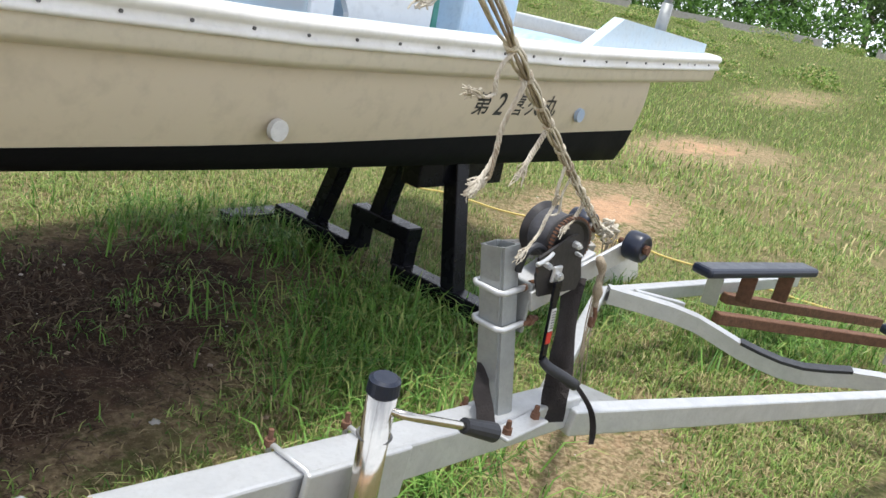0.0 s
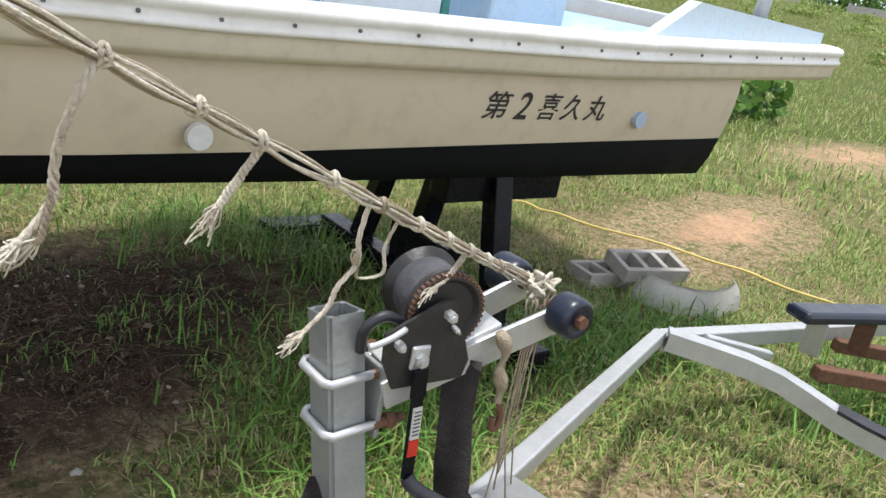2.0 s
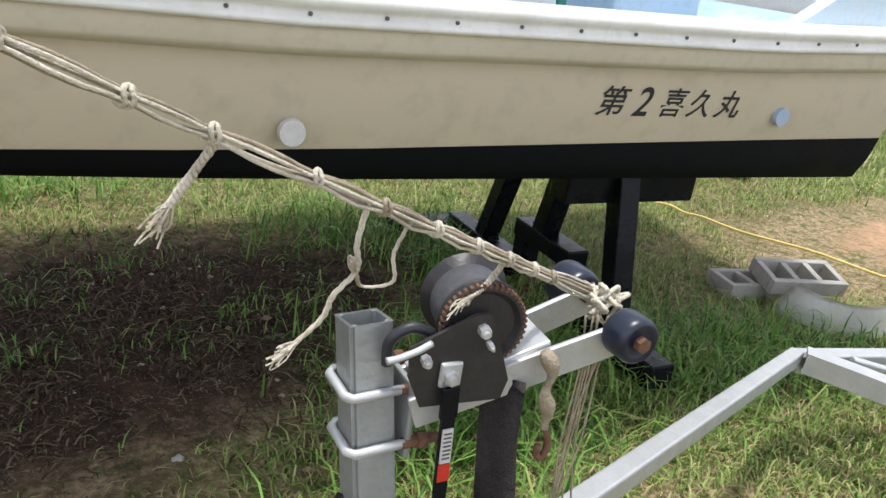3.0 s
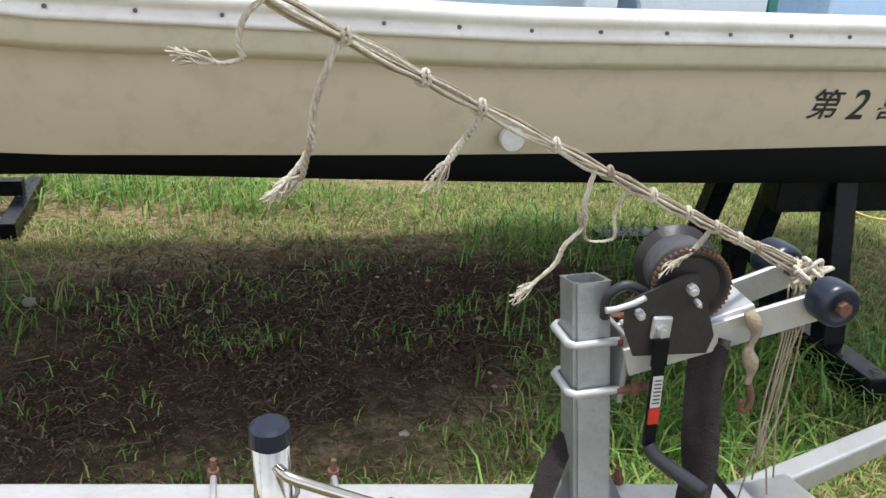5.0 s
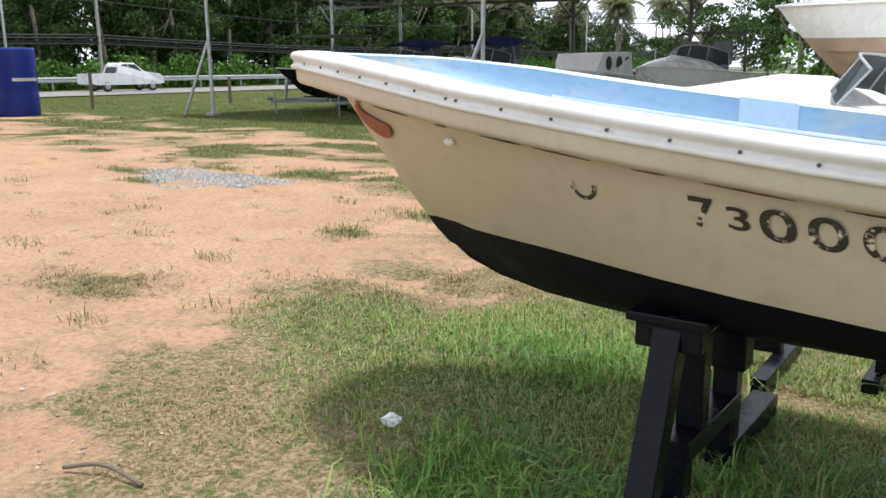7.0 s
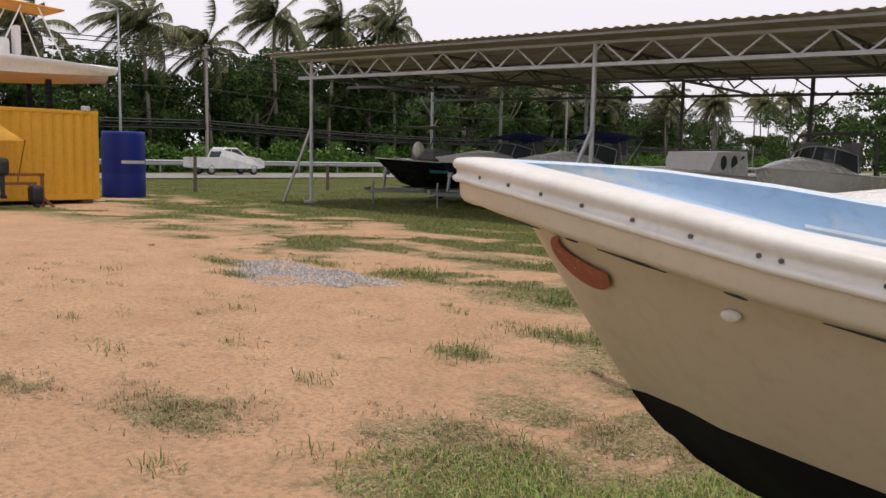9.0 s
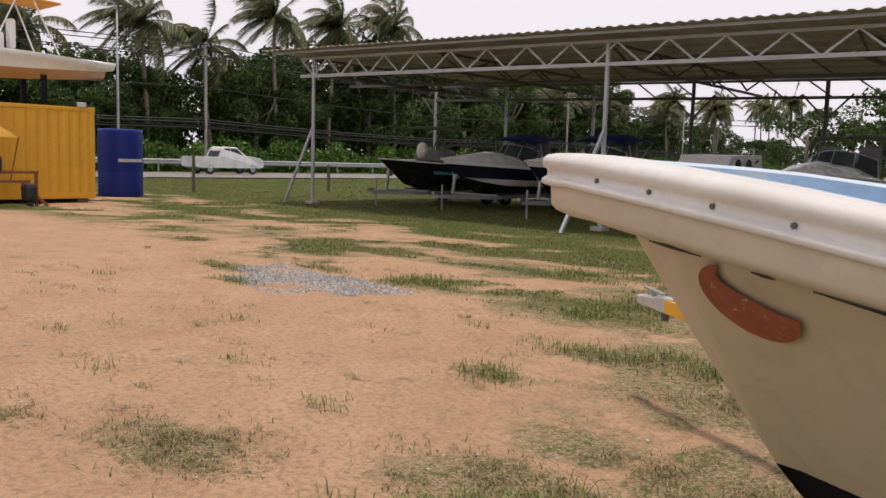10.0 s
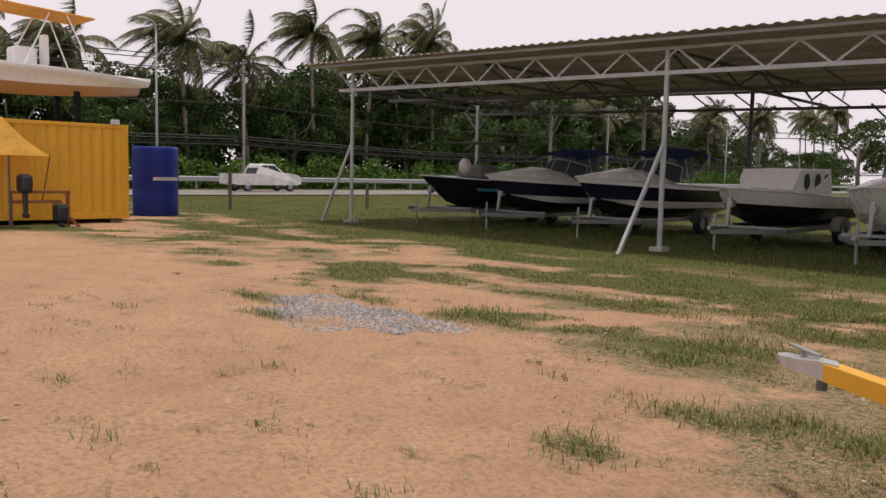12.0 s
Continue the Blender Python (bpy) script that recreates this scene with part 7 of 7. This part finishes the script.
# ---- white pickup on the road ----
def pickup():
    t = thing("pickup_truck", "white extended-cab pickup truck on the road", "pickup truck", base=(-51.6, 34.3, 0.06))
    m_ = pose(-51.6, 34.3, 0.07, 0, 0, 90)
    prof = [(-2.6, 0.5), (-2.6, 1.14), (-0.78, 1.16), (-0.74, 1.20), (-0.62, 1.70), (-0.40, 1.82), (0.55, 1.80), (1.30, 1.26), (2.30, 1.12), (2.58, 0.9), (2.62, 0.5), (2.3, 0.42), (-2.3, 0.42)]
    bm = bmesh.new()
    rows = []
    for y, k in ((-0.88, 0.97), (-0.78, 1.0), (0.78, 1.0), (0.88, 0.97)):
        rows.append([m_ @ Vector((x, y * (1 if z < 1.22 else 0.88), z * (k if z > 1.25 else 1))) for x, z in prof])
    vs = grid_faces(bm, rows, close=True)
    bm.faces.new(vs[0])
    bm.faces.new(vs[-1])
    body = part("body", bm, M["truck_white"], t)
    for side in (-1, 1):
        for pts in ([(-0.55, 1.26), (-0.46, 1.70), (-0.02, 1.70), (-0.02, 1.26)], [(0.05, 1.26), (0.05, 1.70), (0.50, 1.69), (1.02, 1.26)]):
            bm = bmesh.new()
            prism(bm, pts, lambda u, v, d: m_ @ Vector((u, side * (0.77 + 0.03 * d), v)))
            part("side_window", bm, M["glass_dark"], t)
        for x in (-1.55, 1.75):
            w = m_ @ Vector((x, side * 0.78, 0.34))
            bm = bmesh.new()
            rows = []
            for r, d in ((0.2, -0.1), (0.31, -0.1), (0.34, -0.07), (0.34, 0.07), (0.31, 0.1), (0.2, 0.1)):
                rows.append([w + Vector((d, r * math.cos(a), r * math.sin(a))) for a in np.linspace(0, 2 * math.pi, 20, endpoint=False)])
            grid_faces(bm, rows, close=True)
            wh = part("tyre", bm, M["rubber"], t, smooth=True)
            bm = bmesh.new()
            rod(bm, w - Vector((0.09, 0, 0)), w + Vector((0.09, 0, 0)), 0.19, 0.19, 14)
            part("rim", bm, M["galv_dull"], wh)
    bm = bmesh.new()
    prism(bm, [(-0.82, 1.15), (-0.62, 1.58), (-0.60, 1.58), (-0.80, 1.15)], lambda u, v, d: m_ @ Vector((u - 0.02, -0.62 + 1.24 * d, v)))
    part("rear_window", bm, M["glass_dark"], t)
    for y in (-0.7, 0.7):
        bm = bmesh.new()
        c = m_ @ Vector((2.5, y, 0.82))
        box(bm, tuple(c), (0.32, 0.2, 0.16), None, 0.04)
        part("headlight", bm, M["plate_grey"], t)


pickup()


# ---- concrete fence far behind the boat's stern ----
cf = thing("concrete_fence", "low grey concrete fence along the field", "fence", base=(47, 20, 2.3))
for k in range(16):
    y = -4 + 3.0 * k
    if k % 4 != 2:
        bm = bmesh.new()
        box(bm, (47, y + 1.5, 2.48), (0.06, 2.85, 0.62 if k % 5 else 0.45), None, 0.0)
        part("panel", bm, M["concrete"], cf)
    bm = bmesh.new()
    box(bm, (47, y, 2.5), (0.14, 0.14, 0.75), None, 0.0)
    part("post", bm, M["concrete"], cf)


# ---- palms, trees and bushes ----
def leaf_cloud(rg, centre, radii, n, size, flat=0.6):
    """Leaf quads scattered in an oval; arrays of corners and triangles."""
    d = rg.normal(size=(n, 3))
    d /= np.linalg.norm(d, axis=1)[:, None]
    r = rg.uniform(0.25, 1.0, (n, 1)) ** 0.5
    c = np.asarray(centre) + d * r * np.asarray(radii)
    a = rg.normal(size=(n, 3))
    a /= np.linalg.norm(a, axis=1)[:, None]
    b_ = np.cross(a, rg.normal(size=(n, 3)))
    b_ /= np.linalg.norm(b_, axis=1)[:, None]
    s = size * rg.uniform(0.6, 1.4, (n, 1))
    V = np.stack([c - a * s, c + b_ * s * flat, c + a * s, c - b_ * s * flat], 1)
    F = np.array([(0, 1, 2), (0, 2, 3)])[None] + 4 * np.arange(n)[:, None, None]
    return V.reshape(-1, 3), F.reshape(-1, 3)


def mesh_of(name, V, F, material):
    me = bpy.data.meshes.new(name)
    me.from_pydata(V.tolist(), [], F.tolist())
    me.materials.append(material)
    return me


def palm(seed, m, h=12.0, wind=0.9):
    rg = np.random.default_rng(seed)
    t = thing("coconut_palm", "tall coconut palm with wind-blown fronds", "palm tree", "palms along the road", m=m)
    bend = rg.uniform(-0.8, 0.8)
    bm = bmesh.new()
    tube(bm, [(bend * (f ** 2), 0.3 * math.sin(f * 3 + seed), h * f) for f in np.linspace(0, 1, 12)], lambda f: 0.21 - 0.09 * f + 0.1 * max(0, 0.1 - f), 8)
    part("trunk", bm, M["bark"], t, smooth=True)
    top = Vector((bend, 0.3 * math.sin(3 + seed), h))
    nf = 38
    verts, faces = [], []
    for k in range(nf):
        az = 2 * math.pi * k / nf + rg.uniform(-0.2, 0.2)
        el = rg.uniform(-0.5, 0.9) if k % 3 else rg.uniform(0.6, 1.3)
        ln = rg.uniform(3.6, 5.4)
        d0 = Vector((math.cos(az) * math.cos(el), math.sin(az) * math.cos(el), math.sin(el)))
        p, d = top.copy(), d0.copy()
        steps = 16
        for i in range(steps):
            f = i / steps
            d = (d + Vector((0, -0.09 * wind, -0.075 - 0.09 * f))).normalized()
            q = p + d * ln / steps
            sd = d.cross(Vector((0, 0, 1)))
            sd = sd.normalized() if sd.length > 1e-3 else Vector((1, 0, 0))
            up = sd.cross(d)
            base = len(verts)
            w = 0.025
            verts += [p - sd * w, p + sd * w, q + sd * w * 0.8, q - sd * w * 0.8]
            faces += [(base, base + 1, base + 2), (base, base + 2, base + 3)]
            ll = 1.2 * math.sin(math.pi * min(1, 0.12 + f * 0.9)) ** 0.7
            for s in (-1, 1):
                for j in (0.0, 0.33, 0.67):
                    o = p.lerp(q, j)
                    tip = o + (sd * s * 0.62 + d * 0.55 + Vector((0, -0.55 * wind, -0.55 - 0.35 * rg.random()))) * ll * rg.uniform(0.75, 1.1)
                    base = len(verts)
                    verts += [o - d * 0.058, o + d * 0.058, tip]
                    faces.append((base, base + 1, base + 2))
            p = q
    me = mesh_of("fronds", np.array([tuple(v) for v in verts]), np.array(faces), M["frond"])
    cr = new("fronds", me)
    cr.parent = t
    bm = bmesh.new()
    for k in range(7):
        a = k * 0.9
        bmesh.ops.create_icosphere(bm, subdivisions=1, radius=0.13, matrix=pose(top.x + 0.22 * math.cos(a), top.y + 0.22 * math.sin(a), h - 0.2 - 0.08 * (k % 3)))
    nt = part("coconuts", bm, M["wood_post"], t)
    nt["kind"] = "stuff"
    return t


def broad_tree(seed, m, h=8.0, w=3.4):
    rg = np.random.default_rng(seed)
    t = thing("broadleaf_tree", "dense dark green broadleaf tree", "tree", "trees beyond the road", m=m)
    bm = bmesh.new()
    tube(bm, [(0, 0, 0), (0.15, 0.1, h * 0.3), (0.1, -0.1, h * 0.6)], lambda f: 0.24 - 0.1 * f, 8)
    for k in range(5):
        a = k * 1.3
        tube(bm, [(0.1, 0, h * (0.3 + 0.05 * k)), (w * 0.4 * math.cos(a), w * 0.4 * math.sin(a), h * 0.6), (w * 0.6 * math.cos(a), w * 0.6 * math.sin(a), h * 0.75)], lambda f: 0.10 - 0.07 * f, 6)
    part("trunk", bm, M["bark"], t, smooth=True)
    Vs, Fs, off = [], [], 0
    for k in range(26):
        a, r = rg.uniform(0, 6.28), rg.uniform(0, 1) ** 0.6
        zc = rg.uniform(0.28, 0.95)
        rr = w * (1.05 - 0.6 * abs(zc - 0.55)) * r
        V, F = leaf_cloud(rg, (rr * math.cos(a), rr * math.sin(a), h * zc), np.array((1, 1, 0.75)) * rg.uniform(0.8, 1.5), 300, 0.15)
        Vs.append(V)
        Fs.append(F + off)
        off += len(V)
    cr = new("crown", mesh_of("crown", np.concatenate(Vs), np.concatenate(Fs), M["leaf"]))
    cr.parent = t
    return t


kinds = [palm(k + 1, pose(-64 - 2 * (k % 2), y, 0), h) for k, (y, h) in enumerate(((35.2, 11.3), (42.1, 10.3), (47.9, 13.4), (55.5, 13.7)))]
for k, (y, h) in enumerate(((61.9, 14.4), (27.8, 10.2), (22.5, 11.6), (100.4, 9.3), (107.8, 8.9), (114.8, 10.6), (120.5, 9.6), (126.2, 11.8), (131.0, 10.4), (137.4, 10.8), (143.5, 11.8), (151.0, 12.6), (160.0, 12.2), (180.2, 14.4), (172, 13.8), (90.0, 9.0), (95, 9.6), (82, 9.5), (16.0, 10.5), (78.0, 11.5))):
    b_ = kinds[k % 4]
    hh = (11.3, 10.3, 13.4, 13.7)[k % 4]
    s = h / hh
    c = copy_thing(b_, pose(-64 - 3 * (k % 3), y, 0, 0, 0, 8 * (k % 5) - 16))
    c.scale = (0.92, 0.92, s)
trees = [broad_tree(50 + k, pose(-68, 20 + 9 * k, 0), (10.0, 8.5, 9.4)[k], (4.4, 3.8, 4.8)[k]) for k in range(3)]
rgt = random.Random(9)
spots = [(-70 - rgt.uniform(0, 7), -12 + 5.2 * k + rgt.uniform(-1, 1)) for k in range(30)] + [(-64 - rgt.uniform(0, 3), 14 + 7.5 * k + rgt.uniform(-2, 2)) for k in range(13)] + [(-82, 58 + 6.5 * k) for k in range(10)] + [(-80, 145 + 9 * k) for k in range(9)]
for k, (x, y) in enumerate(spots):
    c = copy_thing(trees[k % 3], pose(x, y, 0, 0, 0, rgt.uniform(0, 360)))
    s = rgt.uniform(0.85, 1.2) * (0.75 if x > -68 else 1) * (1.15 if y < 56 else 1.5 if y < 116 else 0.95)
    c.scale = (s, s, s * rgt.uniform(0.85, 1.1))
for k, (x, y) in enumerate([(58 + rgt.uniform(0, 8), -14 + 5.5 * j) for j in range(13)] + [(30 + 3 * j, 52 + rgt.uniform(0, 6)) for j in range(-7, 3)] + [(6 + 3.5 * j, 58) for j in range(-6, 4)] + [(-14, 70), (-22, 76), (-30, 82)]):
    c = copy_thing(trees[k % 3], pose(x, y, 2.2 if x > 40 else 1.5 if x > 25 else 0, 0, 0, rgt.uniform(0, 360)))
    c["group"] = "trees behind the field"
    s = rgt.uniform(0.6, 0.95)
    c.scale = (s, s, s * 0.9)


def hedge(name, label, spots_, material, seed, n=420, size=0.13):
    rg = np.random.default_rng(seed)
    Vs, Fs, off = [], [], 0
    for x, y, z, r, h in spots_:
        V, F = leaf_cloud(rg, (x, y, z + h * 0.45), (r, r, h * 0.6), n, size)
        Vs.append(V)
        Fs.append(F + off)
        off += len(V)
    return tagged(mesh_np(name, np.concatenate(Vs), np.concatenate(Fs), material), label, "bushes", kind="stuff")


rgh = random.Random(12)
hedge("roadside_bushes", "green bushes along the far side of the road", [(-59.5 - rgh.uniform(0, 3.5), -10 + 0.75 * k, 0, rgh.uniform(0.9, 1.5), rgh.uniform(1.4, 3.0)) for k in range(230)], M["bush"], 3, 300, 0.16)
hedge("dark_undergrowth", "dense dark undergrowth between the trees", [(-66 - rgh.uniform(0, 7), -14 + 0.95 * k, 0, rgh.uniform(1.4, 2.4), rgh.uniform(3.6, 7.0) * (1.0 if k < 110 else 0.75)) for k in range(210)], M["leaf"], 6, 330, 0.24)
hedge("field_bushes", "green bushes and tall weeds behind the field", [(48.3 + rgh.uniform(0, 6), -6 + 0.9 * k, 2.2, rgh.uniform(1.0, 1.9), rgh.uniform(1.6, 4.2)) for k in range(60)] + [(-12 + 1.4 * k, 44 + rgh.uniform(-2, 2), 0, 1.5, rgh.uniform(1.5, 3)) for k in range(38)], M["bush"], 4, 300, 0.15)
weeds = [(rgh.uniform(20, 45), rgh.uniform(5, 26), rgh.uniform(0.3, 0.8), rgh.uniform(0.2, 0.5)) for _ in range(60)]
hedge("field_weeds", "clumps of tall green weeds in the field", [(x, y, float(rise(x, y)), r, h) for x, y, r, h in weeds], M["grass"], 14, 320, 0.045)
hedge("yard_weeds", "leafy bushes near the parked boats", [(-5.8 + rgh.uniform(-0.8, 0.8), 26 + rgh.uniform(-2, 2), 0, 0.7, 1.7) for k in range(8)] + [(3.75 + rgh.uniform(-0.2, 0.3), 6.5 + rgh.uniform(-0.2, 0.3), 0.0, 0.28, 0.4) for k in range(2)] + [(7 + rgh.uniform(-1.5, 3.0), 8.6 + rgh.uniform(-0.6, 1.8), 0.0, 0.45, 0.75) for k in range(9)], M["bush"], 5, 160, 0.09)


# ---- grass ----
def blades(name, label, pts, length, width, lean, material, seed):
    """Grass blades as bent strips of three triangles, rooted at the given places."""
    rg = np.random.default_rng(seed)
    n = len(pts)
    az = rg.uniform(0, 2 * math.pi, n)
    L = length * rg.uniform(0.5, 1.35, n) if np.isscalar(length) else length * rg.uniform(0.55, 1.3, n)
    w = width * rg.uniform(0.6, 1.3, n)
    ln = lean * rg.uniform(0.2, 1.6, n)
    d = np.stack([np.cos(az), np.sin(az)], -1)
    s = np.stack([-np.sin(az), np.cos(az)], -1)
    root = np.concatenate([pts, np.full((n, 1), -0.004)], 1)
    root[:, 2] += rise(pts[:, 0], pts[:, 1])
    V = np.zeros((n, 5, 3))
    V[:, 0] = root
    V[:, 1] = root
    V[:, 0, :2] -= s * w[:, None] / 2
    V[:, 1, :2] += s * w[:, None] / 2
    mid = root.copy()
    mid[:, :2] += d * (L * ln * 0.35)[:, None]
    mid[:, 2] += L * 0.62
    V[:, 2], V[:, 3] = mid, mid
    V[:, 2, :2] -= s * w[:, None] * 0.4
    V[:, 3, :2] += s * w[:, None] * 0.4
    tip = root.copy()
    tip[:, :2] += d * (L * ln)[:, None]
    tip[:, 2] += L * (1.05 - 0.42 * np.clip(ln, 0, 1.4))
    V[:, 4] = tip
    F = np.array([(0, 1, 3), (0, 3, 2), (2, 3, 4)])[None] + 5 * np.arange(n)[:, None, None]
    return tagged(mesh_np(name, V.reshape(-1, 3), F.reshape(-1, 3), material), label, "grass", kind="stuff")


mat_weed = leafy("dry_weeds", (0.20, 0.17, 0.07), (0.30, 0.24, 0.12), (0.16, 0.19, 0.06), trans=0.15)


def scatter(n, x0, x1, y0, y1, keep, seed):
    rg = np.random.default_rng(seed)
    p = np.stack([rg.uniform(x0, x1, n), rg.uniform(y0, y1, n)], -1)
    k = keep(p[:, 0], p[:, 1])
    return p[rg.uniform(0, 1, n) < k]


def patchy(x, y):
    return 0.5 * noise_np(x, y, 1.3, 1) + 0.3 * noise_np(x, y, 3.3, 2) + 0.2 * noise_np(x, y, 8.0, 3)


def k_green(x, y):
    s, g, o = covers(x, y)
    return np.clip(np.clip((g + 0.9 * patchy(x, y) - 0.72) * 2.6, 0.0, 1) - 0.75 * o * (1.25 - patchy(x, y)), 0, 1)


def k_straw(x, y):
    s, g, o = covers(x, y)
    return np.clip((s + 0.9 * patchy(x, y) - 0.85) * 1.6, 0, 1) * np.clip(1 - 2.6 * o, 0.0, 1)


blades("short_grass", "short green grass on the yard", scatter(330000, -5.5, 5.5, 2.6, 8.2, k_green, 21), 0.048, 0.0052, 1.0, M["grass"], 31)
blades("dry_grass", "short dry grass on the yard", scatter(150000, -6.5, 5.5, 2.6, 8.2, k_straw, 22), 0.032, 0.0045, 1.6, M["straw"], 32)
tall = [(-2.95, 4.15, 0.42, 0.30), (-2.62, 4.40, 0.25, 0.25), (-3.15, 4.45, 0.35, 0.25), (-2.15, 4.05, 0.25, 0.18), (-3.3, 5.6, 0.7, 0.4), (-1.75, 5.0, 0.5, 0.35), (-2.2, 4.75, 0.4, 0.3), (0.95, 4.35, 0.55, 0.4), (1.55, 4.2, 0.5, 0.3), (0.6, 3.95, 0.4, 0.3), (2.1, 4.1, 0.5, 0.35), (2.5, 3.35, 0.5, 0.3), (0.75, 5.6, 0.4, 0.3), (-0.5, 6.2, 0.6, 0.3), (-1.3, 6.35, 0.5, 0.25), (1.2, 5.2, 0.4, 0.5), (0.2, 3.5, 0.5, 0.25), (3.1, 3.2, 0.5, 0.4), (0.3, 2.6, 0.5, 0.25), (-1.7, 3.3, 0.4, 0.2)]
p = []
rg = np.random.default_rng(6)
for cx, cy, rx, ry in tall:
    k = rg.normal(size=(int(3400 * rx * ry), 2)) * 0.5
    p.append(k * (rx, ry) + (cx, cy))
blades("tall_grass", "long lush grass tufts by the cradles and trailer", np.concatenate(p), 0.15, 0.0070, 1.25, M["grass_lush"], 33)
blades("field_grass", "green grass of the field", scatter(330000, 4.5, 46, 3.5, 34, lambda x, y: np.clip(k_green(x, y) + 0.1, 0, 1) * np.clip(8.0 / (x + 2), 0.22, 1), 23), 0.10, 0.012, 0.9, M["grass"], 34)
blades("yard_grass", "sparse grass patches on the sandy yard", scatter(170000, -16, -5, 4.0, 14, lambda x, y: np.clip(k_green(x, y), 0, 1), 24), 0.038, 0.007, 1.3, M["lawn"], 35)
blades("yard_dry_grass", "dry trampled grass on the sandy yard", scatter(120000, -16, -5, 3.2, 14, lambda x, y: np.clip(k_straw(x, y), 0, 1) ** 1.5, 25), 0.035, 0.007, 1.6, M["straw"], 36)
blades("lawn_grass", "green lawn by the shed and container", scatter(330000, -44, -4, 11, 42, lambda x, y: k_green(x, y) * (0.25 + 0.75 * (patchy(x * 0.5, y * 0.5) > 0.42)), 26), 0.055, 0.012, 1.0, M["lawn"], 37)
p = []
for cx, cy, rx, ry in LAWN_TUFTS:
    k = rg.normal(size=(int(1500 * rx * ry) + 60, 2)) * 0.42
    p.append(k * (rx, ry) + (cx, cy))
mats = []
for cx, cy, rx, ry in DRY_MATS:
    k = rg.normal(size=(int(9000 * rx * ry), 2)) * 0.5
    mats.append(k * (rx, ry) + (cx, cy))
for cx, cy in ((-8.37, 5.52), (-9.85, 5.82), (-6.74, 6.07), (-5.6, 5.2), (-6.0, 4.6), (-7.6, 8.6), (-9.2, 7.2), (-8.0, 6.3), (-4.9, 6.1), (-12.5, 7.5)):
    p.append(rg.normal(size=(34, 2)) * (0.10, 0.06) + (cx, cy))
blades("yard_tufts", "upright grass tufts on the sandy yard", np.concatenate(p), 0.080, 0.007, 1.2, M["lawn"], 38)

p = []
for _ in range(150):
    cx, cy = rg.uniform(-15, -5.0), rg.uniform(3.6, 11)
    p.append(rg.normal(size=(rg.integers(8, 34), 2)) * (0.13, 0.06) * rg.uniform(0.3, 1.4) + (cx, cy))
blades("yard_stubble", "flat dry weeds scattered over the sand", np.concatenate(p), 0.045, 0.006, 2.0, mat_weed, 39)

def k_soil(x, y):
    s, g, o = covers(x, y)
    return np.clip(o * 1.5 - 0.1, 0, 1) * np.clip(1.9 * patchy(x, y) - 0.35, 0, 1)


# dead grass litter with the shade under the hull mixed into its browns
mat_litter = leafy("shade_dark_litter", (0.035, 0.022, 0.014), (0.11, 0.070, 0.045), (0.20, 0.15, 0.10), 0.9, 0.0)
blades("leaf_litter", "dead grass and leaf litter under the boat, coloured dark for its shade", scatter(70000, -3.6, 2.4, 3.3, 6.0, k_soil, 27), 0.022, 0.0065, 2.6, mat_litter, 40)
blades("shade_grass", "thin grass growing on the shaded soil", scatter(15000, -3.2, 2.2, 3.6, 5.8, lambda x, y: np.clip(3.2 * (0.55 * noise_np(x, y, 2.1, 61) + 0.45 * noise_np(x, y, 5.5, 62)) - 1.75, 0, 1), 28), 0.05, 0.0052, 1.2, M["grass_lush"], 41)

mats = np.concatenate(mats)
mats = mats[np.random.default_rng(45).uniform(0, 1, len(mats)) < np.clip(2.4 * noise_np(mats[:, 0], mats[:, 1], 5.0, 72) - 0.5, 0, 1)]
blades("trampled_grass", "trampled half-dry grass mats on the sand", mats, 0.032, 0.0055, 2.0, leafy("half_dry_grass", (0.07, 0.075, 0.02), (0.22, 0.19, 0.075), (0.40, 0.31, 0.17), trans=0.15), 42)

# pebbles and clods
n = 14000
rg = np.random.default_rng(8)
P = np.concatenate([np.stack([rg.uniform(-6, 4, 4000), rg.uniform(2.6, 6.5, 4000)], -1), np.stack([rg.uniform(-14, -4, 10000), rg.uniform(3.0, 11, 10000)], -1)])
sz = rg.gamma(1.4, 0.0028, (n, 1, 1)) + 0.0015
V = np.concatenate([P, np.zeros((n, 1))], 1)[:, None, :] + octa[None] * sz * rg.uniform(0.6, 1.3, (n, 5, 3)) * np.array((1, 1, 0.6))
tagged(mesh_np("pebbles", V.reshape(-1, 3), (tri[None] + 5 * np.arange(n)[:, None, None]).reshape(-1, 3), M["pebble"]), "scattered pebbles and clods", "pebbles", kind="stuff")
